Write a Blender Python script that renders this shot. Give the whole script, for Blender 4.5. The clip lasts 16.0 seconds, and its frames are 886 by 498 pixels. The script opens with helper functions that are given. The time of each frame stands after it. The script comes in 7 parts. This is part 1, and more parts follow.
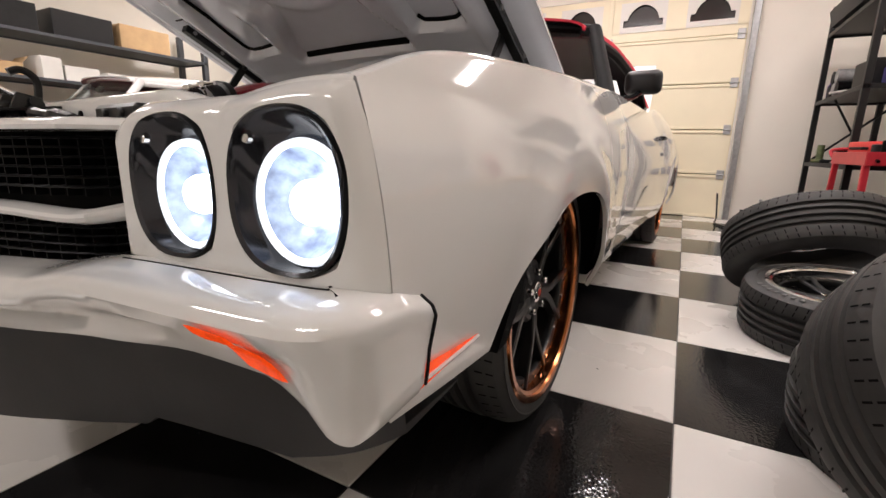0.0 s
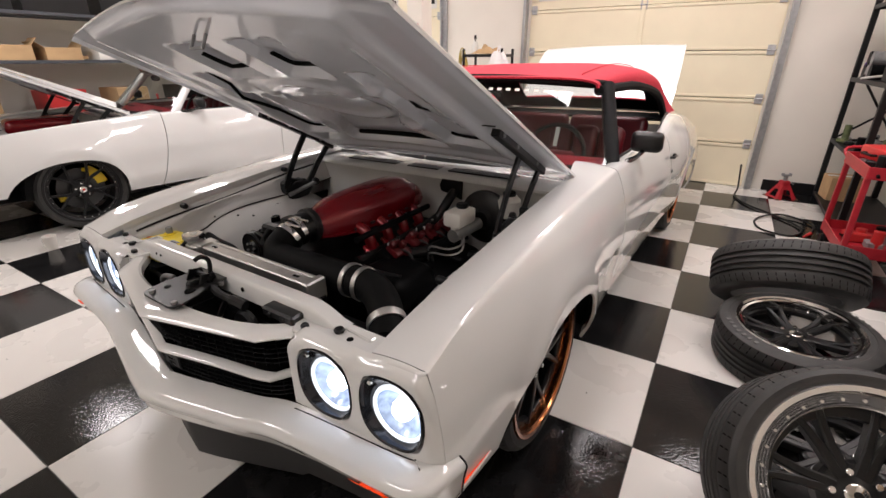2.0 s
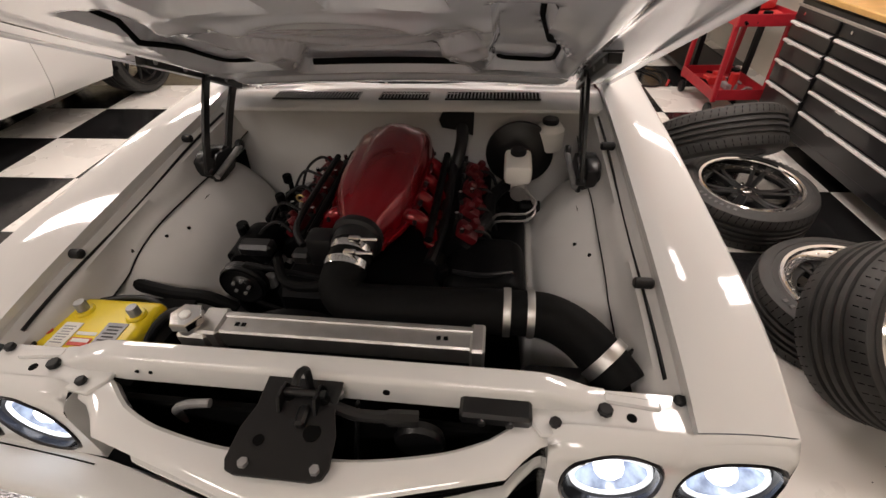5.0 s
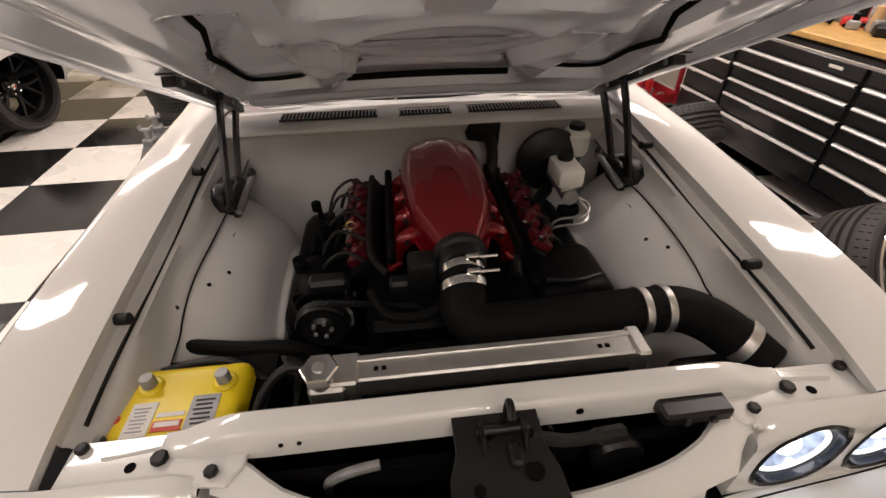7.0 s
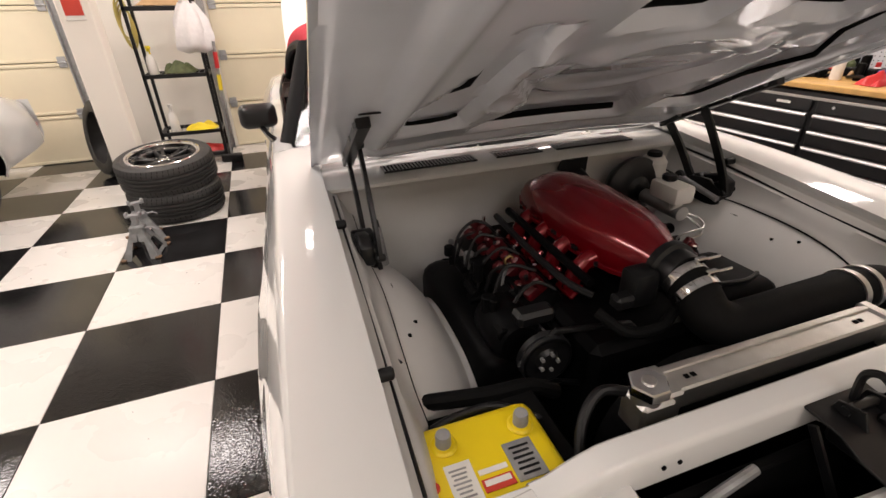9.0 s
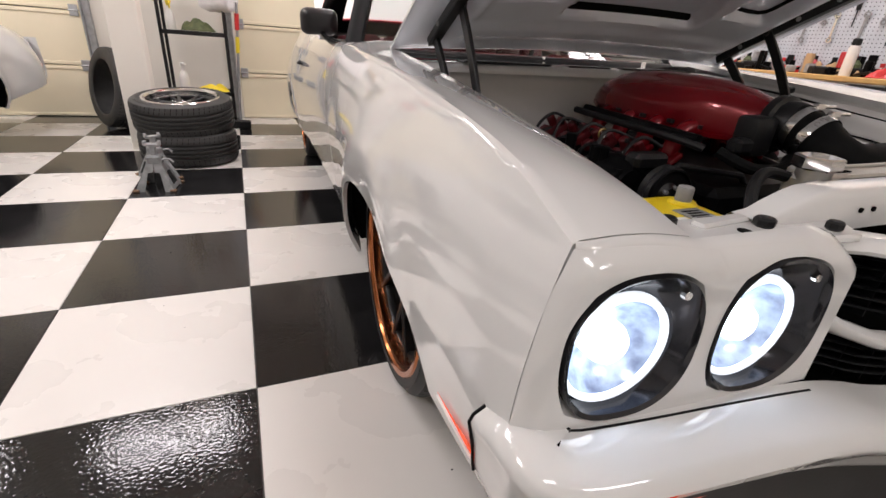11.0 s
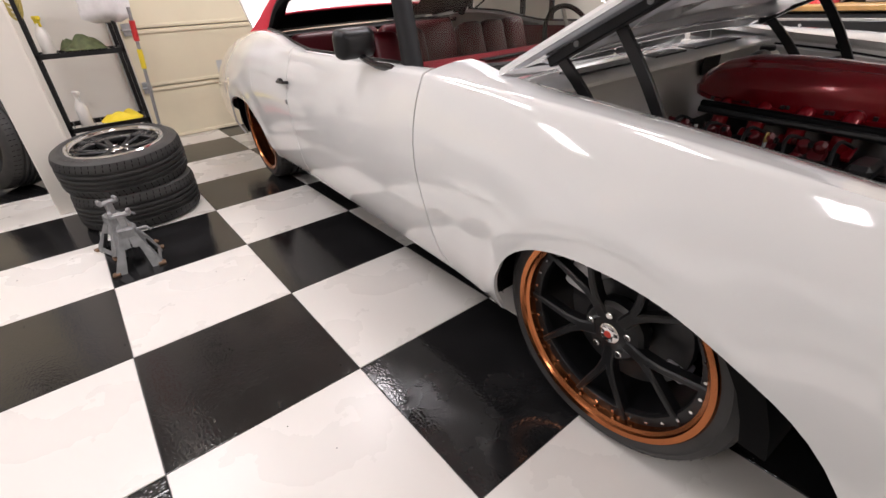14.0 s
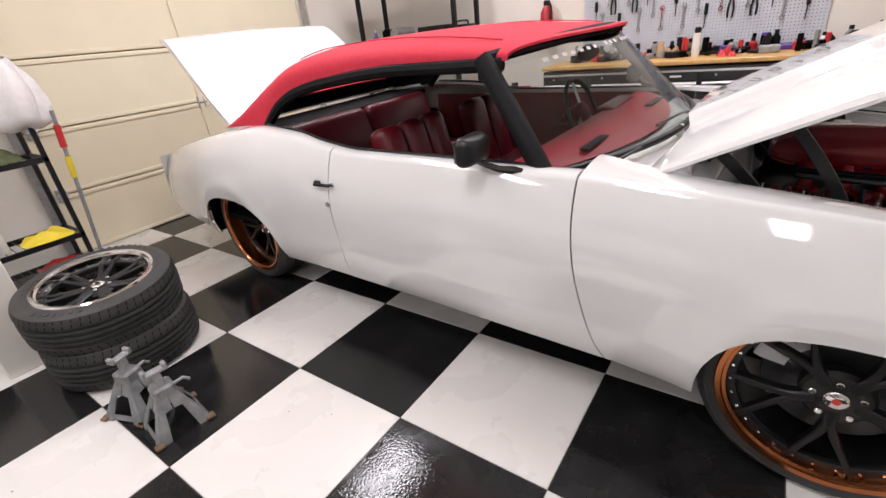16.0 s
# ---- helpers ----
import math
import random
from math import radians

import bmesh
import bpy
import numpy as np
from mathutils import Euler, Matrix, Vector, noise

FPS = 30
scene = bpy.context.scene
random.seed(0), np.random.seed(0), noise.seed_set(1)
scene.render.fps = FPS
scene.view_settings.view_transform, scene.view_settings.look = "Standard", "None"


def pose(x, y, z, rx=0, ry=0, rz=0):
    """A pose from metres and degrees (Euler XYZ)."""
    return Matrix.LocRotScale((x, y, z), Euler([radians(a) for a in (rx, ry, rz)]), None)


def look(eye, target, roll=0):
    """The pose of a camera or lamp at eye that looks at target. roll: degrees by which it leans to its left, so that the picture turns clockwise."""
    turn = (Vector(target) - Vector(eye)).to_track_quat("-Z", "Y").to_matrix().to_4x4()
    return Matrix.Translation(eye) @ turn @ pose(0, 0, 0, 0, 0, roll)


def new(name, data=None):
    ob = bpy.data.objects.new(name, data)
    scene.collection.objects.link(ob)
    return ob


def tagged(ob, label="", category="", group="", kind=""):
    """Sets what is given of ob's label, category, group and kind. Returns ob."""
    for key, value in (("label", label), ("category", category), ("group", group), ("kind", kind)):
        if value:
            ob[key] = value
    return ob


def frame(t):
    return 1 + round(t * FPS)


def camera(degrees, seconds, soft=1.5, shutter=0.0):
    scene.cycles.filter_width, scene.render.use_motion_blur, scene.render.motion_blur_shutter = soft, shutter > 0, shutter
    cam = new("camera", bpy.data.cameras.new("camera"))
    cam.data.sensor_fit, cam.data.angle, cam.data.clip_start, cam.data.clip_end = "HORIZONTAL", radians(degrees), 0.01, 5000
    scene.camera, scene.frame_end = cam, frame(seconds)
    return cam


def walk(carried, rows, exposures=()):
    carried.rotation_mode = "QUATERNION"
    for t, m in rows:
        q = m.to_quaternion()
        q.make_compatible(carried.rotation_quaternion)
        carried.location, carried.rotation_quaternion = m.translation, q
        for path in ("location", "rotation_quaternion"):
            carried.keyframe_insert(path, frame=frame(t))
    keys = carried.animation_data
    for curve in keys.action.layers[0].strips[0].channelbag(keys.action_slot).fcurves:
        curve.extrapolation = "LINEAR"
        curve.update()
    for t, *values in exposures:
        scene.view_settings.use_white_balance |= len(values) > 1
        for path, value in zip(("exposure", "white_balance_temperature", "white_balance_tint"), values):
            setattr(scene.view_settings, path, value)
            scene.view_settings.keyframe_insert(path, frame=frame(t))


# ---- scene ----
cam = camera(89.4, 16.0)
PATH = [
    (0, (-0.061, -1.249, 0.71), (-0.965, 0.48, 0.271), 1.3),
    (0.5, (0.014, -1.312, 0.897), (-0.885, 0.406, 0.405), 2.2),
    (0.7, (0.064, -1.347, 0.967), (-0.857, 0.359, 0.477), 1.3),
    (1, (0.117, -1.4, 1.084), (-0.809, 0.282, 0.525), 1.8),
    (1.5, (0.159, -1.487, 1.264), (-0.824, 0.136, 0.633), 1.0),
    (2, (0.052, -1.487, 1.386), (-0.909, 0.083, 0.603), -0.1),
    (2.5, (-0.175, -1.464, 1.468), (-0.992, 0.058, 0.461), -3.3),
    (3, (-0.324, -1.404, 1.504), (-0.961, 0.105, 0.356), -4.5),
    (3.5, (-0.502, -1.314, 1.518), (-0.976, 0.201, 0.301), -4.0),
    (3.7, (-0.569, -1.293, 1.522), (-0.971, 0.221, 0.278), -3.7),
    (5.8, (-1.12, -1.268, 1.465), (-1.131, 0.286, 0.206), -0.7),
    (6, (-1.18, -1.277, 1.459), (-1.143, 0.279, 0.203), -0.4),
    (6.5, (-1.29, -1.277, 1.456), (-1.155, 0.299, 0.232), -0.3),
    (7, (-1.385, -1.211, 1.457), (-1.119, 0.369, 0.26), 0.4),
    (7.5, (-1.519, -1.207, 1.459), (-1.119, 0.362, 0.285), 1.2),
    (8, (-1.683, -1.222, 1.443), (-1.171, 0.343, 0.308), 1.3),
    (8.5, (-1.828, -1.141, 1.41), (-1.256, 0.444, 0.333), -0.2),
    (9, (-2.043, -1.062, 1.359), (-1.408, 0.586, 0.42), -1.0),
    (9.5, (-2.275, -1.13, 1.221), (-1.557, 0.528, 0.362), 0.9),
    (10, (-2.38, -1.153, 1.036), (-1.663, 0.517, 0.202), 3.1),
    (10.2, (-2.374, -1.14, 0.961), (-1.656, 0.531, 0.129), 4.0),
    (12.3, (-2.548, -0.919, 0.912), (-1.688, 0.677, 0.069), 1.8),
    (12.5, (-2.582, -0.855, 0.948), (-1.715, 0.727, 0.086), 0.7),
    (13, (-2.679, -0.748, 1.01), (-1.742, 0.781, 0.124), -0.8),
    (13.5, (-2.796, -0.642, 1.068), (-1.78, 0.814, 0.148), -1.6),
    (14, (-2.891, -0.496, 1.107), (-1.84, 0.891, 0.122), -3.2),
    (14.5, (-2.986, -0.358, 1.159), (-1.82, 0.935, 0.174), -3.7),
    (15, (-3.129, -0.23, 1.193), (-1.825, 0.944, 0.233), -4.2),
    (15.5, (-3.206, -0.021, 1.261), (-1.848, 1.104, 0.318), -6.0),
    (16, (-3.338, 0.237, 1.338), (-1.902, 1.328, 0.472), -6.3),
]
# the clip's camera warms and cools its white balance on the way
BALANCE = [(0, 0.18, 6350, 10), (0.7, 0.06, 6330, 10), (1.5, 0.0, 6330, 10), (3.0, 0.0, 6080, 10), (3.7, 0.0, 6300, 10), (6.0, 0.0, 6850, 10), (8.5, 0.05, 6720, 10), (9.2, 0.10, 6560, 10), (10.0, 0.05, 6150, 10), (12.5, 0.02, 6150, 10), (14.0, 0.02, 6050, 10), (16.0, -0.01, 5950, 10)]
walk(cam, [(t, look(eye, target, roll)) for t, eye, target, roll in PATH], BALANCE)

# ---- world and large lights ----
world = bpy.data.worlds.new("world")
scene.world = world
world.use_nodes = True
world.node_tree.nodes["Background"].inputs[0].default_value = (0.9, 0.9, 0.9, 1)
world.node_tree.nodes["Background"].inputs[1].default_value = 0.03


def area(name, m, sx, sy, watts, colour):
    d = bpy.data.lights.new(name, "AREA")
    d.shape, d.size, d.size_y, d.energy, d.color = "RECTANGLE", sx, sy, watts, colour
    ob = new(name, d)
    ob.matrix_world = m
    return ob


CEIL = 3.05
WARM = (1.0, 0.91, 0.89)
# the x 0.9 pair is unseen fill, added to brighten the right-hand side
LAMPS = [(-1.0, 0.9, 14), (-1.0, 3.0, 19), (-3.4, 0.9, 13), (-3.4, 3.0, 15), (-5.5, 0.1, 17), (-5.5, 3.2, 18), (-1.0, -2.9, 11), (-3.4, -2.2, 12), (0.9, 0.6, 16), (0.9, 3.0, 10)]
for lx, ly, watts in LAMPS:
    for dx in (-0.09, 0.09):
        area("tube_light", pose(lx, ly + dx, CEIL - 0.085, 0, 0, 0), 1.2, 0.15, watts, WARM)


# ---- materials ----
def mat(name, colour, rough=0.5, metal=0.0, var=0.08, scale=8.0, bump=0.0, bscale=120.0, coat=0.0, emit=0.0, spec=0.5, rvar=0.0, bdetail=4):
    m = bpy.data.materials.new(name)
    m.use_nodes = True
    nt = m.node_tree
    b = nt.nodes["Principled BSDF"]
    b.inputs["Roughness"].default_value, b.inputs["Metallic"].default_value = rough, metal
    b.inputs["Coat Weight"].default_value, b.inputs["Coat Roughness"].default_value = coat, 0.025
    b.inputs["Specular IOR Level"].default_value = spec
    co = nt.nodes.new("ShaderNodeTexCoord")
    if var > 0:
        n = nt.nodes.new("ShaderNodeTexNoise")
        n.inputs["Scale"].default_value, n.inputs["Detail"].default_value = scale, 6
        nt.links.new(co.outputs["Object"], n.inputs["Vector"])
        r = nt.nodes.new("ShaderNodeValToRGB")
        r.color_ramp.elements[0].position, r.color_ramp.elements[1].position = 0.3, 0.7
        r.color_ramp.elements[0].color = (*[c * (1 - var) for c in colour], 1)
        r.color_ramp.elements[1].color = (*[min(1, c * (1 + var)) for c in colour], 1)
        nt.links.new(n.outputs["Fac"], r.inputs["Fac"])
        nt.links.new(r.outputs["Color"], b.inputs["Base Color"])
        if rvar > 0:
            mr = nt.nodes.new("ShaderNodeMapRange")
            mr.inputs["To Min"].default_value, mr.inputs["To Max"].default_value = max(0.02, rough - rvar), min(1, rough + rvar)
            nt.links.new(n.outputs["Fac"], mr.inputs["Value"])
            nt.links.new(mr.outputs["Result"], b.inputs["Roughness"])
    else:
        b.inputs["Base Color"].default_value = (*colour, 1)
    if bump > 0:
        n2 = nt.nodes.new("ShaderNodeTexNoise")
        n2.inputs["Scale"].default_value, n2.inputs["Detail"].default_value = bscale, bdetail
        nt.links.new(co.outputs["Object"], n2.inputs["Vector"])
        bp = nt.nodes.new("ShaderNodeBump")
        bp.inputs["Strength"].default_value, bp.inputs["Distance"].default_value = bump, 0.002
        nt.links.new(n2.outputs["Fac"], bp.inputs["Height"])
        nt.links.new(bp.outputs["Normal"], b.inputs["Normal"])
    if emit > 0:
        b.inputs["Emission Color"].default_value = (*colour, 1)
        b.inputs["Emission Strength"].default_value = emit
    return m


M_PAINT = mat("white_paint", (0.745, 0.745, 0.73), 0.08, var=0.015, scale=3, coat=0.9, spec=0.4)
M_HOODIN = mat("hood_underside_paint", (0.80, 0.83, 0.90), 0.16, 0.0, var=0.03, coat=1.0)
M_WALL = mat("wall_paint", (0.81, 0.77, 0.69), 0.7, var=0.03, scale=2, bump=0.15, bscale=150)
M_DOOR = mat("door_paint", (0.86, 0.78, 0.58), 0.45, var=0.03, scale=3, bump=0.08, bscale=200)
M_WTILE = mat("white_tile", (0.715, 0.69, 0.65), 0.28, var=0.013, scale=3, bump=0.05, bscale=60, rvar=0.1)
M_BTILE = mat("black_tile", (0.013, 0.0127, 0.013), 0.062, var=0.4, scale=7, bump=0.24, bscale=120, rvar=0.015, spec=0.42, bdetail=0.5)
M_RUBBER = mat("rubber", (0.033, 0.032, 0.0305), 0.6, var=0.25, scale=14, bump=0.2)
M_BLACK = mat("black_plastic", (0.007, 0.007, 0.0075), 0.45, var=0.2, scale=20, spec=0.3)
# near-black that stands in for shade in hollows, gaps and under the car
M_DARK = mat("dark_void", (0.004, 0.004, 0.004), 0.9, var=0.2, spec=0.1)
M_GLOSSBLK = mat("gloss_black", (0.012, 0.012, 0.013), 0.15, var=0.1, coat=0.6)
M_CHROME = mat("chrome", (0.75, 0.74, 0.73), 0.12, 1.0, var=0.05)
M_ALU = mat("aluminium", (0.58, 0.57, 0.55), 0.42, 1.0, var=0.06, scale=30, bump=0.05)
M_COPPER = mat("copper_rim", (0.46, 0.165, 0.062), 0.2, 1.0, var=0.05)
M_SATIN = mat("satin_black", (0.008, 0.008, 0.0085), 0.35, 0.0, var=0.1, spec=0.4)
M_RED = mat("red_canvas", (0.55, 0.02, 0.045), 0.8, var=0.08, scale=60, bump=0.3, bscale=700)
M_REDLEATHER = mat("red_leather", (0.105, 0.0035, 0.009), 0.4, var=0.1, scale=40, bump=0.1, bscale=300)
M_REDPAINT = mat("red_engine_paint", (0.20, 0.002, 0.007), 0.2, 0.35, var=0.12, coat=0.35)
# engine red taken darker, so the coils carry the bay's deep shade
M_COIL = mat("shaded_coil_red", (0.085, 0.002, 0.005), 0.4, 0.0, var=0.2, scale=40)
M_BRASS = mat("dull_brass", (0.38, 0.28, 0.10), 0.4, 0.6, var=0.15)
M_TOOLRED = mat("red_tool_paint", (0.42, 0.018, 0.03), 0.35, var=0.1, scale=20)
M_HOSE = mat("charge_pipe_black", (0.0065, 0.0065, 0.0065), 0.6, var=0.15, scale=60, bump=0.1, bscale=400, spec=0.07)
M_YELLOW = mat("battery_yellow", (0.80, 0.60, 0.01), 0.35, var=0.04)
M_GREY = mat("grey_steel", (0.30, 0.30, 0.30), 0.5, 0.3, var=0.2, scale=30)
M_GALV = mat("galvanised", (0.45, 0.46, 0.47), 0.45, 0.8, var=0.15, scale=25)
M_WHITEP = mat("white_plastic", (0.75, 0.73, 0.68), 0.45, var=0.03)
M_WOOD = mat("oak_top", (0.60, 0.36, 0.12), 0.4, var=0.15, scale=12)
M_CARD = mat("cardboard", (0.50, 0.33, 0.17), 0.8, var=0.1)
M_AMBER = mat("amber_lens", (0.80, 0.06, 0.005), 0.15, var=0.6, scale=60, emit=0.6)
M_LAMP = mat("lamp_light", (0.85, 0.92, 1.0), 0.2, var=0, emit=14)


# ---- mesh helpers ----
def obj(name, bm, m, parent=None, label="", smooth=None):
    me = bpy.data.meshes.new(name)
    bm.normal_update()
    bm.to_mesh(me)
    bm.free()
    for one in (m if isinstance(m, (list, tuple)) else [m]):
        me.materials.append(one)
    if smooth is not None:
        me.polygons.foreach_set("use_smooth", [True] * len(me.polygons))
        me.set_sharp_from_angle(angle=radians(smooth))
    ob = new(name, me)
    if parent is not None:
        ob.parent = parent
    if label:
        ob["label"] = label
    return ob


def part(name, bm, m, parent, label="", smooth=35):
    return obj(name, bm, m, parent, label, smooth)


def thing(name, m=Matrix(), label="", category="", group="", kind=""):
    ob = new(name)
    ob.empty_display_size = 0.05
    ob.matrix_world = m
    return tagged(ob, label, category, group, kind)


def box(sx, sy, sz, at=(0, 0, 0), bev=0.0, rot=None, bm=None, seg=1):
    b = bmesh.new()
    bmesh.ops.create_cube(b, size=1, matrix=Matrix.Diagonal((sx, sy, sz, 1)))
    if bev > 0:
        bmesh.ops.bevel(b, geom=b.edges[:], offset=bev, segments=seg, profile=0.5, affect="EDGES")
    m = Matrix.Translation(at) @ (rot if rot is not None else Matrix())
    bmesh.ops.transform(b, matrix=m, verts=b.verts)
    return join(bm, b)


def join(bm, b):
    if bm is None:
        return b
    tmp = bpy.data.meshes.new("tmp")
    b.to_mesh(tmp)
    b.free()
    bm.from_mesh(tmp)
    bpy.data.meshes.remove(tmp)
    return bm


def lathe(prof, n=32, axis="z", m=None, bm=None, arc=(0, 2 * math.pi)):
    """Revolves (radius, height) pairs round an axis."""
    b = bmesh.new()
    full = abs(arc[1] - arc[0] - 2 * math.pi) < 1e-6
    k = n if full else n + 1
    rings = []
    for r, hgt in prof:
        ring = []
        for i in range(k):
            a = arc[0] + (arc[1] - arc[0]) * i / n
            ring.append(b.verts.new((r * math.cos(a), r * math.sin(a), hgt)))
        rings.append(ring)
    for p, q in zip(rings, rings[1:]):
        for i in range(k if full else k - 1):
            j = (i + 1) % k
            b.faces.new((p[i], p[j], q[j], q[i]))
    bmesh.ops.remove_doubles(b, verts=b.verts, dist=1e-5)
    bmesh.ops.recalc_face_normals(b, faces=b.faces)
    t = {"z": Matrix(), "x": Matrix.Rotation(math.pi / 2, 4, "Y"), "y": Matrix.Rotation(-math.pi / 2, 4, "X")}[axis]
    bmesh.ops.transform(b, matrix=(m if m is not None else Matrix()) @ t, verts=b.verts)
    return join(bm, b)


def cyl(r, h0, h1, n=20, axis="z", m=None, bm=None, bev=0.0):
    e = min(bev, r * 0.5)
    prof = [(0, h0), (r - e, h0), (r, h0 + e), (r, h1 - e), (r - e, h1), (0, h1)] if e > 0 else [(0, h0), (r, h0), (r, h1), (0, h1)]
    return lathe(prof, n, axis, m, bm)


def tube(pts, r, n=10, bm=None, cap=True):
    b = bmesh.new()
    pts = [Vector(p) for p in pts]
    rings, up = [], Vector((0, 0, 1))
    for i, p in enumerate(pts):
        d = (pts[min(i + 1, len(pts) - 1)] - pts[max(i - 1, 0)]).normalized()
        if abs(d.dot(up)) > 0.95:
            up = Vector((0, 1, 0)) if abs(d.y) < 0.9 else Vector((1, 0, 0))
        s = d.cross(up).normalized()
        up = s.cross(d).normalized()
        rr = r[i] if isinstance(r, (list, tuple)) else r
        rings.append([b.verts.new(p + rr * (math.cos(2 * math.pi * k / n) * s + math.sin(2 * math.pi * k / n) * up)) for k in range(n)])
    for p, q in zip(rings, rings[1:]):
        for k in range(n):
            b.faces.new((p[k], p[(k + 1) % n], q[(k + 1) % n], q[k]))
    if cap:
        b.faces.new(rings[0][::-1])
        b.faces.new(rings[-1])
    bmesh.ops.recalc_face_normals(b, faces=b.faces)
    return join(bm, b)


def smoothpath(pts, n=6):
    """A smooth curve through the points."""
    pts = [Vector(p) for p in pts]
    out = []
    for i in range(len(pts) - 1):
        a, b_, c, d = pts[max(i - 1, 0)], pts[i], pts[i + 1], pts[min(i + 2, len(pts) - 1)]
        for k in range(n):
            t = k / n
            out.append(0.5 * ((2 * b_) + (c - a) * t + (2 * a - 5 * b_ + 4 * c - d) * t * t + (3 * b_ - a - 3 * c + d) * t ** 3))
    return out + [pts[-1]]


def grid(rows, bm=None, close=False, flip=False):
    """A sheet through rows of points."""
    b = bmesh.new()
    vs = [[b.verts.new(p) for p in row] for row in rows]
    for p, q in zip(vs, vs[1:]):
        n = len(p)
        for i in range(n if close else n - 1):
            j = (i + 1) % n
            f = (p[i], p[j], q[j], q[i])
            b.faces.new(f[::-1] if flip else f)
    return join(bm, b)


def slab(b, t):
    """Gives a sheet a thickness, against its normals."""
    b.normal_update()
    bmesh.ops.solidify(b, geom=b.faces[:], thickness=t)
    bmesh.ops.recalc_face_normals(b, faces=b.faces)
    return b


def prism(pts, h0, h1, bm=None, bev=0.0):
    """A flat outline (x, y) raised from h0 to h1."""
    b = bmesh.new()
    lo = [b.verts.new((x, y, h0)) for x, y in pts]
    hi = [b.verts.new((x, y, h1)) for x, y in pts]
    n = len(pts)
    b.faces.new(lo[::-1])
    b.faces.new(hi)
    for i in range(n):
        b.faces.new((lo[i], lo[(i + 1) % n], hi[(i + 1) % n], hi[i]))
    bmesh.ops.recalc_face_normals(b, faces=b.faces)
    if bev > 0:
        bmesh.ops.bevel(b, geom=b.edges[:], offset=bev, segments=1, profile=0.5, affect="EDGES")
    return join(bm, b)


def moved(b, m):
    bmesh.ops.transform(b, matrix=m, verts=b.verts)
    return b


def lerp(table, v):
    """Smooth reading of a table of (key, value)."""
    if v <= table[0][0]:
        return table[0][1]
    for (a, p), (c, q) in zip(table, table[1:]):
        if v <= c:
            t = (v - a) / (c - a)
            return p + (q - p) * t
    return table[-1][1]


def spline(table, v):
    ks = [k for k, _ in table]
    if v <= ks[0]:
        return table[0][1]
    if v >= ks[-1]:
        return table[-1][1]
    i = max(k for k in range(len(ks) - 1) if ks[k] <= v)
    (a, p), (c, q) = table[i], table[i + 1]
    def slope(k):
        if k <= 0 or k >= len(table) - 1:
            kk = min(max(k, 0), len(table) - 2)
            return (table[kk + 1][1] - table[kk][1]) / (table[kk + 1][0] - table[kk][0])
        d0 = (table[k][1] - table[k - 1][1]) / (table[k][0] - table[k - 1][0])
        d1 = (table[k + 1][1] - table[k][1]) / (table[k + 1][0] - table[k][0])
        return 0 if d0 * d1 <= 0 else 2 * d0 * d1 / (d0 + d1)
    t, hh = (v - a) / (c - a), c - a
    m0, m1 = slope(i) * hh, slope(i + 1) * hh
    return p * (2 * t ** 3 - 3 * t * t + 1) + m0 * (t ** 3 - 2 * t * t + t) + q * (3 * t * t - 2 * t ** 3) + m1 * (t ** 3 - t * t)


# ---- the garage ----
S = 0.61
XL, XR, YF, YB = -7.2, 1.80, -4.27, 4.68

bm = box(XR - XL + 0.4, YB - YF + 0.4, 0.2, ((XL + XR) / 2, (YF + YB) / 2, -0.1035))
floor_ob = tagged(obj("floor", bm, mat("grout", (0.10, 0.095, 0.09), 0.6), smooth=30), "checkerboard floor of glossy black and white square tiles", "floor", kind="structure")


def wall(name, x0, x1, y0, y1, z0, z1, label):
    return tagged(obj(name, box(x1 - x0, y1 - y0, z1 - z0, ((x0 + x1) / 2, (y0 + y1) / 2, (z0 + z1) / 2)), M_WALL, smooth=30), label, "wall", kind="structure")


DOOR_A, DOOR_B, DOOR_H = (-2.38, 0.36), (-6.46, -3.72), 2.44
WL = "cream painted garage wall with light orange-peel texture"
wall("wall_right", XR, XR + 0.15, YF, YB + 0.15, 0, CEIL, WL)
wall("wall_left", XL - 0.15, XL, YF, YB + 0.15, 0, CEIL, WL)
wall("wall_front", XL - 0.15, XR + 0.15, YF - 0.15, YF, 0, CEIL, WL)
bm = box(XR - DOOR_A[1], 0.15, CEIL, ((XR + DOOR_A[1]) / 2, YB + 0.075, CEIL / 2))
bm = box(DOOR_A[0] - DOOR_B[1], 0.15, CEIL, ((DOOR_A[0] + DOOR_B[1]) / 2, YB + 0.075, CEIL / 2), bm=bm)
bm = box(DOOR_B[0] - XL, 0.15, CEIL, ((DOOR_B[0] + XL) / 2, YB + 0.075, CEIL / 2), bm=bm)
for d0, d1 in (DOOR_A, DOOR_B):
    bm = box(d1 - d0, 0.15, CEIL - DOOR_H, ((d0 + d1) / 2, YB + 0.075, (CEIL + DOOR_H) / 2), bm=bm)
tagged(obj("wall_back", bm, M_WALL, smooth=30), WL, "wall", kind="structure")
tagged(obj("ceiling", box(XR - XL + 0.3, YB - YF + 0.3, 0.12, ((XL + XR) / 2, (YF + YB) / 2, CEIL + 0.06)), M_WALL, smooth=30), "plain cream painted garage ceiling", "ceiling", kind="structure")
bm = box(0.9, 0.02, 0.12, (0.45 + 0.55, YB - 0.012, 0.06), 0.004)
tagged(obj("baseboard", bm, M_BLACK, smooth=30), "black rubber baseboard along the back wall", "baseboard", kind="structure")


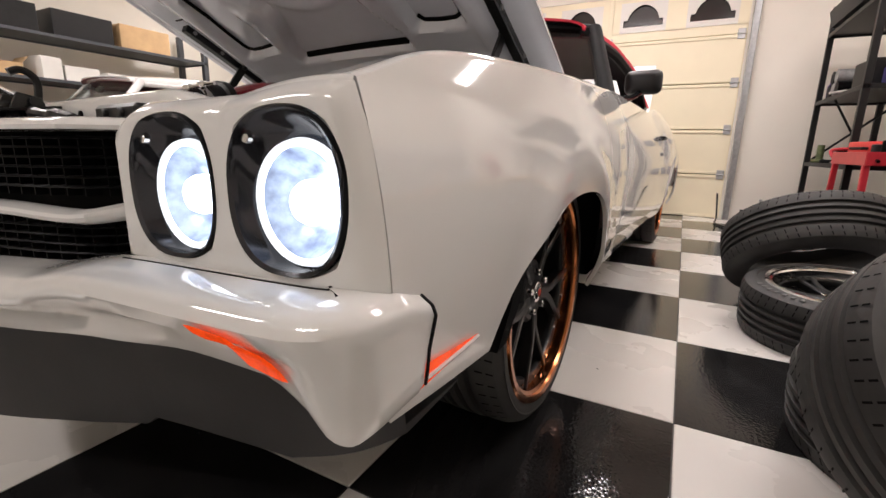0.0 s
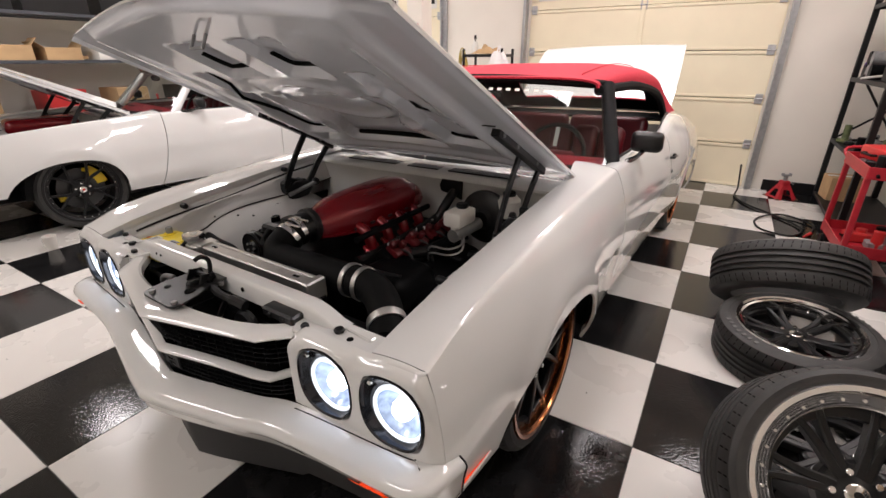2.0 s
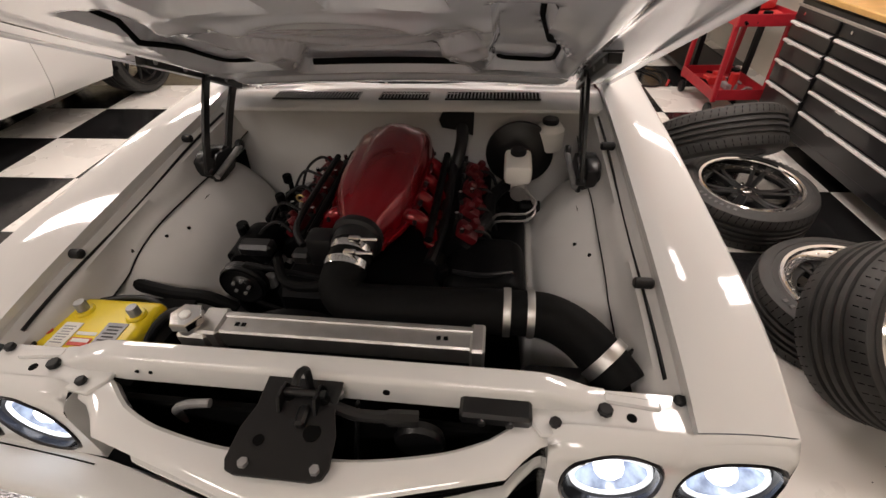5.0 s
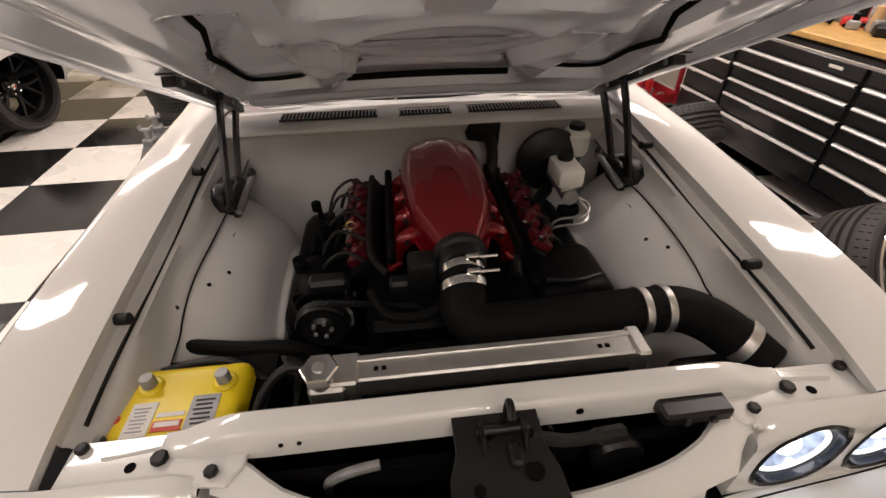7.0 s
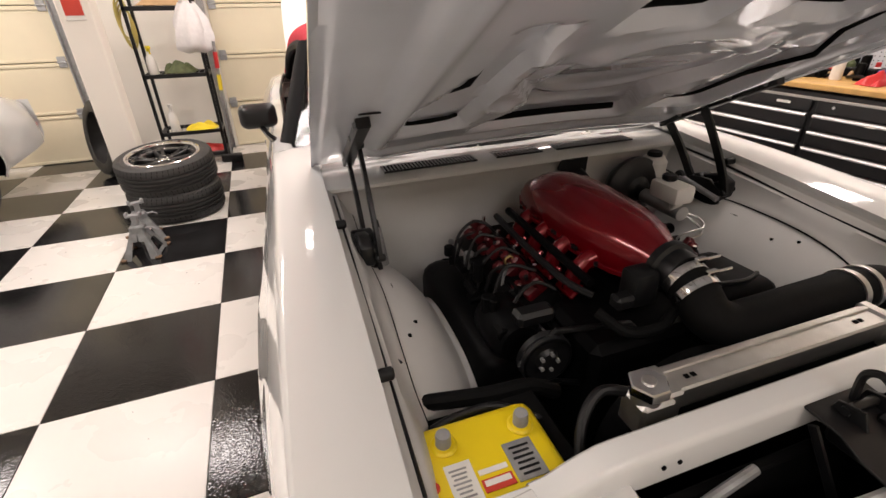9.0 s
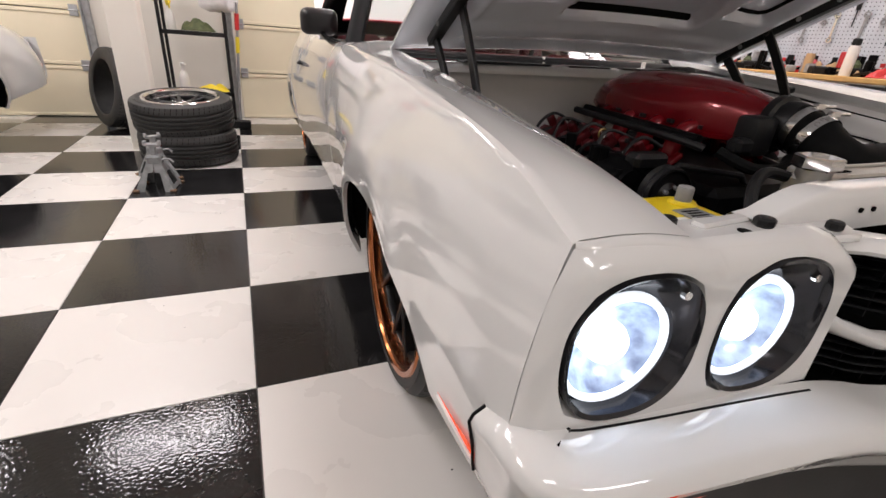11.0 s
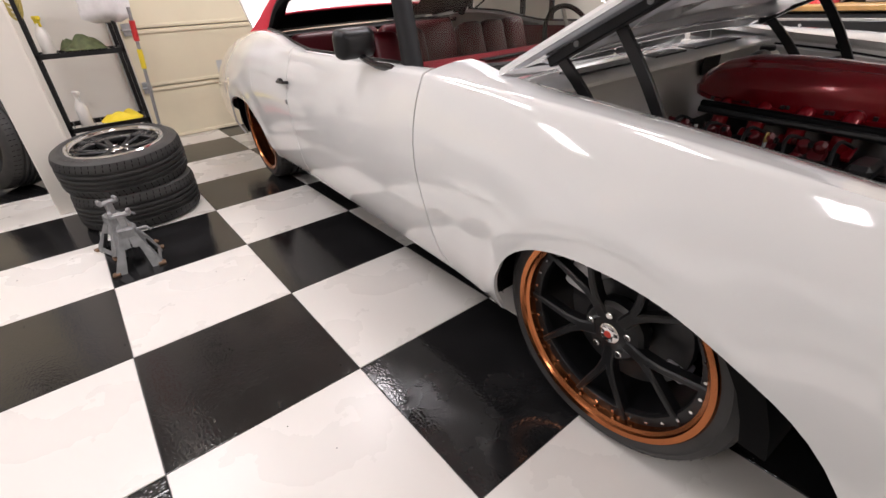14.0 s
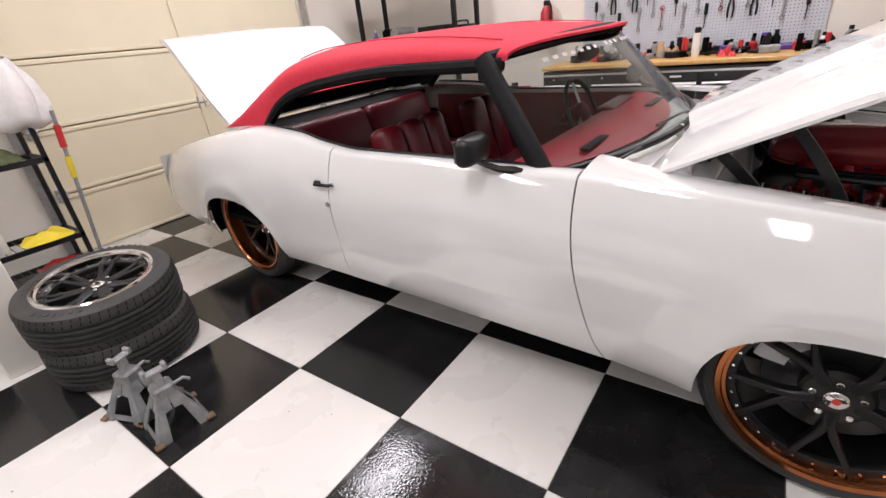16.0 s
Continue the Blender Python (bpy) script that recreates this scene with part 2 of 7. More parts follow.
def garage_door(name, d0, d1, windows):
    root = thing(name, pose((d0 + d1) / 2, YB + 0.03, 0), "cream sectional garage door with horizontal panels and arched windows" if windows else "cream sectional garage door with horizontal panels", "garage door", kind="structure")
    w, hs = d1 - d0, DOOR_H / 5
    for k in range(5):
        z0 = k * hs
        if k < 4 or not windows:
            b = box(w, 0.05, hs - 0.006, (0, 0, z0 + hs / 2), 0.006)
            b = box(w - 0.02, 0.012, 0.03, (0, -0.03, z0 + hs - 0.025), 0.004, bm=b)
            b = box(w - 0.02, 0.012, 0.03, (0, -0.03, z0 + 0.02), 0.004, bm=b)
            part("panel", b, M_DOOR, root)
        else:
            n = 4
            cw = w / n
            b = box(w, 0.05, 0.1, (0, 0, z0 + 0.052), 0.004)
            b = box(w, 0.05, 0.07, (0, 0, z0 + hs - 0.038), 0.004, bm=b)
            for i in range(n + 1):
                b = box(0.2 if 0 < i < n else 0.1, 0.05, hs - 0.16, (-w / 2 + i * cw + (0.05 if i == 0 else -0.05 if i == n else 0), 0, z0 + hs / 2 + 0.01), 0.0, bm=b)
            panel = part("panel", b, M_DOOR, root)
            for i in range(n):
                cx, ww, z = -w / 2 + (i + 0.5) * cw, cw - 0.2, z0 + 0.1
                hh = hs - 0.17
                # frame with an arched opening, and a dark pane behind it
                fr = bmesh.new()
                N = 20
                outer, inner = [], []
                for k2 in range(N + 1):
                    u = k2 / N
                    xo = -ww / 2 + ww * u
                    outer.append(Vector((cx + xo, -0.032, z + hh)))
                    if u < 0.14 or u > 0.86:
                        zi = hh * 0.42
                    else:
                        zi = hh * (0.56 + 0.34 * math.sin(math.pi * (u - 0.14) / 0.72) ** 0.7)
                    inner.append(Vector((cx + xo * 0.86, -0.032, z + zi)))
                vo = [fr.verts.new(v) for v in outer]
                vi = [fr.verts.new(v) for v in inner]
                for k2 in range(N):
                    fr.faces.new((vo[k2], vo[k2 + 1], vi[k2 + 1], vi[k2]))
                bl = [fr.verts.new((cx - ww / 2, -0.032, z)), fr.verts.new((cx + ww / 2, -0.032, z))]
                il = [fr.verts.new((cx - ww * 0.43, -0.032, z + 0.06)), fr.verts.new((cx + ww * 0.43, -0.032, z + 0.06))]
                fr.faces.new((vo[0], vi[0], il[0], bl[0]))
                fr.faces.new((vo[-1], bl[1], il[1], vi[-1]))
                fr.faces.new((bl[0], il[0], il[1], bl[1]))
                bmesh.ops.recalc_face_normals(fr, faces=fr.faces)
                slab(fr, 0.012)
                win = part("window", fr, M_WHITEP, root)
                part("pane", box(ww, 0.006, hh, (cx, 0.01, z + hh / 2)), M_GLOSSBLK, win, "dark night window pane")
    for i in range(5):
        zz = i * hs + hs
        if i < 4:
            for xx in (-w / 2 + 0.05, 0, w / 2 - 0.05):
                b = box(0.07, 0.014, 0.10, (xx, -0.034, zz), 0.004)
                b = cyl(0.008, -0.04, 0.04, 8, "x", Matrix.Translation((xx, -0.044, zz)), b)
                part("hinge", b, M_GALV, root, "galvanised steel hinge")
    b = box(0.05, 0.03, DOOR_H * 0.98, (0, -0.04, DOOR_H / 2), 0.005) if windows else None
    if b:
        part("stile", box(0.045, 0.02, DOOR_H - 0.02, (0, -0.034, DOOR_H / 2), 0.004), M_DOOR, root)
    for sx in (-1, 1):
        b = box(0.06, 0.05, DOOR_H + 0.1, (sx * (w / 2 + 0.06), -0.06, DOOR_H / 2 + 0.05), 0.006)
        b = box(0.012, 0.10, DOOR_H + 0.1, (sx * (w / 2 + 0.03), -0.10, DOOR_H / 2 + 0.05), 0.003, bm=b)
        part("track", b, M_GALV, root, "galvanised steel track")
    part("torsion_tube", tube([(-w / 2 - 0.1, -0.12, DOOR_H + 0.2), (w / 2 + 0.1, -0.12, DOOR_H + 0.2)], 0.02), M_GALV, root)
    return root


garage_door("door_1", *DOOR_A, True)
garage_door("door_2", *DOOR_B, True)


# ---- the white convertible ----
CAR = pose(-1.195, -0.085, -0.006, 0, -0.9, -2.6)
T_W = [(-0.76, 0.913), (-0.6, 0.930), (-0.3, 0.946), (0.1, 0.952), (0.45, 0.944), (0.75, 0.935), (1.2, 0.936), (1.9, 0.943), (2.6, 0.965), (3.1, 0.96), (3.6, 0.925), (3.85, 0.88), (3.95, 0.83)]
T_CX = [(-0.76, 0.870), (-0.5, 0.868), (0.0, 0.862), (0.5, 0.858), (0.9, 0.862), (1.9, 0.866), (2.3, 0.85), (2.7, 0.845), (3.2, 0.835), (3.6, 0.81), (3.95, 0.765)]
T_CZ = [(-0.76, 0.768), (-0.70, 0.788), (-0.62, 0.817), (-0.52, 0.837), (-0.4, 0.852), (-0.2, 0.870), (0.0, 0.886), (0.2, 0.899), (0.5, 0.911), (0.74, 0.921), (1.2, 0.921), (1.75, 0.921), (1.95, 0.938), (2.2, 0.972), (2.5, 0.984), (2.9, 0.948), (3.3, 0.882), (3.7, 0.80), (3.95, 0.727)]
T_IN = [(-0.76, 0.714), (0.52, 0.714), (0.69, 0.676), (0.745, 0.672), (0.7475, 0.785), (0.9, 0.80), (2.0, 0.80), (2.5, 0.76), (2.8, 0.70), (3.95, 0.68)]
T_ZIN = [(-0.76, 0.761), (-0.64, 0.789), (-0.5, 0.812), (-0.3, 0.837), (0.1, 0.879), (0.47, 0.912), (0.68, 0.936), (0.745, 0.942), (0.7475, 0.925), (1.2, 0.925), (1.75, 0.925), (1.95, 0.945), (2.2, 0.985), (2.5, 1.0), (2.9, 0.965), (3.3, 0.90), (3.7, 0.82), (3.95, 0.745)]
SILL = 0.275


def arch(y, yc, rear, front, top, p=2.6):
    """Height of the wheel opening's edge at y."""
    a = front if y < yc else rear
    q = p if y < yc else 2.6
    u = abs(y - yc) / a
    return None if u >= 1 else SILL + (top - SILL) * (1 - u ** q) ** (1 / q)


def zbottom(y):
    for a in (arch(y, -0.03, 0.36, 0.49, 0.606, 2.05), arch(y, 2.83, 0.385, 0.40, 0.60)):
        if a is not None:
            return max(a, 0.385) if y < -0.3 else a
    if y < -0.44:
        return 0.385
    if y > 3.23:
        return lerp([(3.23, 0.33), (3.95, 0.40)], y)
    return SILL


def xside(y, z):
    w, c, cz = spline(T_W, y), spline(T_CX, y), spline(T_CZ, y)
    u = max(0, cz - z)
    d = (w - c) * spline([(0, 1.0), (0.03, 0.80), (0.08, 0.52), (0.14, 0.27), (0.20, 0.11), (0.27, 0.015), (0.32, 0.0), (0.8, 0.0)], u) + 0.075 * max(0, u - 0.30)
    if z < 0.42:
        d += 1.7 * (0.42 - z) ** 2
    # flare round the wheels
    for yc in (-0.02, 2.835):
        r = math.hypot(y - yc, z - 0.33)
        d -= 0.010 * math.exp(-((r - 0.36) / 0.05) ** 2)
    return w - d


def ztop(y, x):
    """Height of the fender's top between its crease and its inner edge."""
    cx, cz, xi, zi = spline(T_CX, y), spline(T_CZ, y), lerp(T_IN, y), spline(T_ZIN, y)
    f = min(1, max(0, (cx - x) / (cx - xi)))
    return cz + (zi - cz) * f + 0.006 * math.sin(math.pi * f)


def section(y):
    zb, cz, cx = zbottom(y), spline(T_CZ, y), spline(T_CX, y)
    sh = cz - 0.012
    pts = []
    for f in (0, 0.02, 0.07, 0.14, 0.22, 0.3, 0.4, 0.5, 0.6, 0.7, 0.78, 0.85, 0.91, 0.96, 1.0):
        z = zb + f * (sh - zb)
        pts.append((xside(y, z), y, z))
    xi, zi = lerp(T_IN, y), spline(T_ZIN, y)
    pts.append((cx + 0.001, y, cz - 0.0035))
    pts.append((cx - 0.006, y, cz + 0.0005))
    for f in (0.12, 0.25, 0.4, 0.55, 0.7, 0.85, 0.95, 1):
        x = cx + (xi - cx) * f
        pts.append((x, y, ztop(y, x)))
    pts.append((xi, y, zi - 0.02))
    # the door's front cut leans forward towards the sill
    out = []
    for x, yy, z in pts:
        k = max(0, 1 - abs(y - 0.745) / 0.33)
        out.append((x, yy - 0.015 * k - 0.12 * k * min(1, max(0, (0.9 - z) / 0.62)) ** 2.0, z))
    return out


def stations(a, b):
    ys = list(np.arange(a, b, 0.03)) + [b]
    for yc, r, f in ((-0.03, 0.36, 0.49), (2.83, 0.385, 0.40)):
        for e in (yc - f, yc + r):
            ys += [e + k for k in (-0.02, -0.012, -0.006, -0.002, 0.0, 0.002, 0.006, 0.012, 0.02)]
    return sorted({round(y, 4) for y in ys if a <= y <= b})


def mirror_x(b):
    bmesh.ops.transform(b, matrix=Matrix.Diagonal((-1, 1, 1, 1)), verts=b.verts)
    bmesh.ops.reverse_faces(b, faces=b.faces)
    return b


def side_panel(a, b, side):
    sh = grid([section(y) for y in stations(a, b)], flip=True)
    bmesh.ops.recalc_face_normals(sh, faces=sh.faces)
    c = [f for f in sh.faces if f.calc_center_median().x > 0.85]
    if sum(f.normal.x for f in c) < 0:
        bmesh.ops.reverse_faces(sh, faces=sh.faces)
    bmesh.ops.solidify(sh, geom=sh.faces[:], thickness=0.012)
    return sh if side > 0 else mirror_x(sh)


M_GLASS = bpy.data.materials.new("tinted_glass")
M_GLASS.use_nodes = True
nt = M_GLASS.node_tree
nt.nodes.remove(nt.nodes["Principled BSDF"])
tr, gl, mx, lw, pw, fz = (nt.nodes.new(k) for k in ("ShaderNodeBsdfTransparent", "ShaderNodeBsdfGlossy", "ShaderNodeMixShader", "ShaderNodeLayerWeight", "ShaderNodeMath", "ShaderNodeMath"))
tr.inputs[0].default_value = (0.70, 0.74, 0.72, 1)
gl.inputs["Roughness"].default_value = 0.03
gl.inputs["Color"].default_value = (0.9, 0.92, 0.92, 1)
lw.inputs["Blend"].default_value = 0.5
pw.operation, fz.operation = "POWER", "MULTIPLY_ADD"
pw.inputs[1].default_value = 5.0
fz.inputs[1].default_value, fz.inputs[2].default_value = 0.65, 0.05
for a_, b_ in ((lw.outputs["Facing"], pw.inputs[0]), (pw.outputs[0], fz.inputs[0]), (fz.outputs[0], mx.inputs[0]), (tr.outputs[0], mx.inputs[1]), (gl.outputs[0], mx.inputs[2]), (mx.outputs[0], nt.nodes["Material Output"].inputs[0])):
    nt.links.new(a_, b_)
M_CLEAR = M_GLASS.copy()
M_CLEAR.name = "clear_vinyl"
for n_ in M_CLEAR.node_tree.nodes:
    if n_.type == "BSDF_TRANSPARENT":
        n_.inputs[0].default_value = (0.94, 0.95, 0.95, 1)
M_DARKCHROME = mat("dark_chrome", (0.05, 0.05, 0.055), 0.14, 0.8, var=0.1)
M_HALO = mat("halo_ring", (0.92, 0.95, 1.0), 0.2, var=0, emit=0.9)
M_BULB = mat("lamp_core", (0.9, 0.94, 1.0), 0.2, var=0, emit=5)
M_BOWL = mat("lamp_bowl", (0.42, 0.50, 0.72), 0.2, 0.3, var=0.6, scale=38, emit=0.18)
M_LABELW = mat("label_white", (0.75, 0.73, 0.68), 0.5, var=0.04)
M_LABELR = mat("label_red", (0.55, 0.05, 0.03), 0.5, var=0.04)
M_TAIL = mat("tail_lens", (0.55, 0.02, 0.02), 0.15, var=0, emit=0.8)
M_CAL_S = mat("silver_caliper", (0.62, 0.62, 0.63), 0.35, 0.0, var=0.08)
M_CAL_Y = mat("yellow_caliper", (0.75, 0.52, 0.02), 0.35, var=0.08)
M_DISC = mat("brake_disc", (0.07, 0.07, 0.07), 0.4, 0.8, var=0.1)
# satin body white, darkened in colour for the shade under the hood
M_BAY = mat("shaded_bay_paint", (0.62, 0.61, 0.59), 0.45, var=0.05, scale=6, coat=0.15, bump=0.03, bscale=60)
M_DASH = mat("red_dash_vinyl", (0.30, 0.010, 0.024), 0.45, var=0.08, scale=30, bump=0.1, bscale=300)
M_CHIN = mat("chin_plastic", (0.022, 0.0215, 0.022), 0.6, var=0.15, scale=10, bump=0.1)
M_TRIM = mat("matte_black_trim", (0.006, 0.006, 0.0065), 0.6, var=0.15, scale=30, spec=0.15)
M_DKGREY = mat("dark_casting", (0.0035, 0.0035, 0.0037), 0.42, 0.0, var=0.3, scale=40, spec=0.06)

T_FY = [(0, -0.927), (0.2, -0.875), (0.385, -0.828), (0.425, -0.775), (0.468, -0.757)]


def yf(x):
    """Front edge of the nose in plan."""
    return lerp(T_FY, abs(x))


def yu(x):
    """Rear edge of the nose panel in plan."""
    return spline([(0, -0.828), (0.09, -0.826), (0.25, -0.802), (0.355, -0.762), (0.405, -0.722), (0.44, -0.700), (0.48, -0.69)], abs(x))


def zpanel(x):
    """Top front edge of the headlamp panel."""
    x = abs(x)
    return 0.757 - 0.022 * max(0, 1 - (x - 0.468) / 0.05) ** 2 if x < 0.70 else max(0.757, ztop(-0.737, x) - 0.007)


def yhead(x, z):
    x = abs(x)
    y = -0.786 + 0.020 * (x - 0.47) / 0.4
    xe = xside(-0.735, min(max(z, 0.50), 0.767))
    if x > 0.855:
        y += (-0.737 - y) * min(1, (x - 0.855) / max(0.012, xe - 0.855)) ** 2.6
    zt = zpanel(min(x, 0.868))
    if z > zt - 0.024:
        y += min(0.020, -0.738 - y) * ((z - zt + 0.024) / 0.024) ** 2
    return y


def lamp_panel(side):
    """Headlamp panel with two openings."""
    b = bmesh.new()
    N = 64
    for x0, x1, cx in ((0.468, 0.688, 0.586), (0.688, 0.906, 0.788)):
        z0, z1, cz = 0.545, 0.757, 0.649
        rows = []
        for k in range(8):
            row = []
            for i in range(N):
                a = 2 * math.pi * i / N
                ca, sa = math.cos(a), math.sin(a)
                ex = 2 / 2.5
                hx, hz = cx + 0.086 * math.copysign(abs(ca) ** ex, ca), cz + 0.094 * math.copysign(abs(sa) ** ex, sa)
                q = max(abs(ca), abs(sa))
                u = ca / q
                v = sa / q
                rz = cz + v * ((z1 - cz) if v > 0 else (cz - z0))
                rx = cx + u * ((x1 - cx) if u > 0 else (cx - x0))
                if x1 > 0.8 and u > 0:
                    zz = rz if v < 0.5 else rz + (0.774 - 0.757) * u * (v - 0.5) * 2
                    rx = cx + u * (xside(-0.735, min(zz, 0.773)) - cx)
                if v > 0:
                    rz = cz + v * (zpanel(min(rx, 0.866)) - cz)
                f = k / 7
                px, pz = hx + (rx - hx) * f, hz + (rz - hz) * f
                row.append((px, yhead(px, pz) + (0.012 if k == 0 else 0), pz))
            rows.append(row)
        grid(rows, b, close=True)
    # top return, back to the fender seam
    rows = []
    xe = 0.869
    for i in range(33):
        x = 0.468 + (xe - 0.468) * i / 32
        ya = yhead(x, zpanel(x))
        yb_ = max(ya + 0.003, -0.7375)
        zt = ztop(-0.737, x) if x > 0.714 else 0.7645 - 0.018 * max(0, 1 - (x - 0.468) / 0.05) ** 2
        rows.append([(x, ya, zpanel(x)), (x, ya + (yb_ - ya) * 0.35, zpanel(x) + (zt - zpanel(x)) * 0.7), (x, yb_, zt)])
    grid(rows, b)
    # inner return beside the grille
    rows = [[(0.468, yhead(0.468, z), z), (0.466, -0.72, z)] for z in (0.545, 0.6, 0.66, 0.70, 0.725, 0.735)]
    grid(rows, b)
    bmesh.ops.remove_doubles(b, verts=b.verts, dist=1e-4)
    bmesh.ops.recalc_face_normals(b, faces=b.faces)
    return b if side > 0 else mirror_x(b)


def headlamp(cx, side, root, lit):
    cz, N = 0.649, 48
    y0 = yhead(cx, cz)
    lx, lz = cx + 0.006, cz - 0.012
    b = bmesh.new()
    rows = []
    for rx, rz, e, dy, f in ((0.0865, 0.0945, 2.5, 0.006, 0), (0.086, 0.094, 2.5, -0.004, 0), (0.081, 0.089, 2.5, 0.0, 0), (0.080, 0.0875, 2.45, 0.006, 0.1), (0.078, 0.082, 2.25, 0.018, 0.6), (0.0765, 0.077, 2.0, 0.028, 1), (0.070, 0.070, 2.0, 0.029, 1)):
        row = []
        for i in range(N):
            a = 2 * math.pi * i / N
            ca, sa = math.cos(a), math.sin(a)
            x = cx + (lx - cx) * f + rx * math.copysign(abs(ca) ** (2 / e), ca)
            z = cz + (lz - cz) * f + rz * math.copysign(abs(sa) ** (2 / e), sa)
            row.append((side * x, yhead(x, min(z, 0.745)) + dy, z))
        rows.append(row)
    grid(rows, b, close=True)
    bmesh.ops.recalc_face_normals(b, faces=b.faces)
    bez = part("headlamp_bezel", b, M_DARKCHROME, root, "gloss black headlamp bezel")
    at = Matrix.Translation((side * lx, y0 + 0.024, lz)) @ Matrix.Rotation(radians(1.5 * side), 4, "Z")
    part("halo", lathe([(0.065, -0.003), (0.068, -0.007), (0.073, -0.006), (0.0755, 0.002), (0.065, 0.004)], 40, "y", at), M_HALO if lit else M_CHROME, bez, "white light ring")
    part("reflector", lathe([(0.066, 0.0), (0.054, 0.022), (0.035, 0.036), (0.0, 0.042)], 40, "y", at), M_BOWL if lit else M_CHROME, bez)
    part("projector", lathe([(0.0, -0.008), (0.012, -0.006), (0.022, 0.0), (0.027, 0.010), (0.028, 0.040)], 32, "y", at), M_BULB if lit else M_CHROME, bez, "glowing white projector")
    part("screw", cyl(0.006, -0.004, 0.004, 10, "y", Matrix.Translation((side * (cx - 0.058), y0 + 0.004, cz + 0.062)), bev=0.001), M_CHROME, bez)


BUMP = [(0.0, -0.985), (0.12, -0.962), (0.27, -0.926), (0.42, -0.894), (0.52, -0.880), (0.65, -0.868), (0.78, -0.857), (0.868, -0.845), (0.912, -0.820), (0.930, -0.785), (0.937, -0.735), (0.939, -0.692)]


def bumper_path():
    half = smoothpath([(x, y, 0) for x, y in BUMP], 4)
    half[0] = Vector((0, -0.985, 0))
    return [Vector((-p.x, p.y, 0)) for p in half[:0:-1]] + half


def bumper_section(ax):
    """Bumper outline (offset outwards, height) at half-width ax."""
    zb = spline([(0, 0.43), (0.3, 0.430), (0.5, 0.441), (0.7, 0.462), (0.80, 0.460), (0.86, 0.438), (0.905, 0.398), (0.925, 0.392), (0.934, 0.398), (0.94, 0.412)], ax)
    sc = spline([(0, 0.0), (0.2, 0.004), (0.45, 0.020), (0.62, 0.012), (0.8, 0.004), (0.95, 0)], ax)
    uc = spline([(0, 0.0), (0.45, 0.004), (0.62, 0.008), (0.80, 0.012), (0.90, 0.006), (0.95, 0.0)], ax)
    zt = spline([(0, 0.515), (0.36, 0.524), (0.44, 0.540), (0.5, 0.546), (0.86, 0.548), (0.925, 0.552), (0.937, 0.553), (0.940, 0.532)], ax)
    return [(-0.095, zt), (-0.050, zt - 0.002), (-0.020, zt - 0.008), (-0.005, zt - 0.017), (0.0, zt - 0.028), (-0.003 - uc * 0.3, zt - 0.045), (-0.008 - sc * 0.6 - uc * 0.65, (zt + zb) / 2 - 0.008), (-0.010 - sc * 0.8 - uc, zb + 0.030), (-0.013 - sc * 0.8 - uc, zb + 0.010), (-0.020 - sc * 0.8 - uc, zb - 0.004), (-0.12, zb + 0.005)]


def bumper(root):
    pts, rows = bumper_path(), []
    for i, p in enumerate(pts):
        d = (pts[min(i + 1, len(pts) - 1)] - pts[max(i - 1, 0)]).normalized()
        n = Vector((d.y, -d.x, 0))
        rows.append([(p + n * o).to_tuple()[:2] + (z,) for o, z in bumper_section(abs(p.x))])
    b = grid(rows)
    bmesh.ops.recalc_face_normals(b, faces=b.faces)
    bmesh.ops.solidify(b, geom=b.faces[:], thickness=0.004)
    bp = part("front_bumper", b, M_PAINT, root, "white painted front bumper", smooth=40)
    # dark tube for the gap's shade over the bumper and down its ends
    for s in (-1, 1):
        top = [tuple(a + (b_ - a) * 0.35 for a, b_ in zip(r[0], r[1])) for r in rows if r[2][0] * s > 0.47]
        end = [(x + s * 0.0015, y + 0.003, z) for x, y, z in rows[-1 if s > 0 else 0][2:9]]
        line = top + end if s > 0 else top[::-1] + end
        part("bumper_gap_shade", tube([(x, y, z - 0.001) for x, y, z in line], 0.0024, 6), M_TRIM, bp, "dark line drawn in the gap round the bumper")
    return bp


def valance(root):
    rows = []
    for p in bumper_path():
        if abs(p.x) > 0.932:
            continue
        ax = abs(p.x)
        k = 0.955
        zb = lerp([(0, 0.175), (0.32, 0.220), (0.45, 0.245), (0.462, 0.262), (0.78, 0.283), (0.92, 0.33)], ax)
        rows.append([(p.x * k, p.y + 0.085, 0.435), (p.x * k, p.y + 0.10, 0.36), (p.x * k, p.y + 0.105, zb + 0.03), (p.x * k, p.y + 0.11, zb), (p.x * k, p.y + 0.25, zb + 0.01)])
    b = grid(rows)
    bmesh.ops.recalc_face_normals(b, faces=b.faces)
    bmesh.ops.solidify(b, geom=b.faces[:], thickness=0.006)
    part("chin_valance", b, M_CHIN, root, "matte black chin valance", smooth=25)


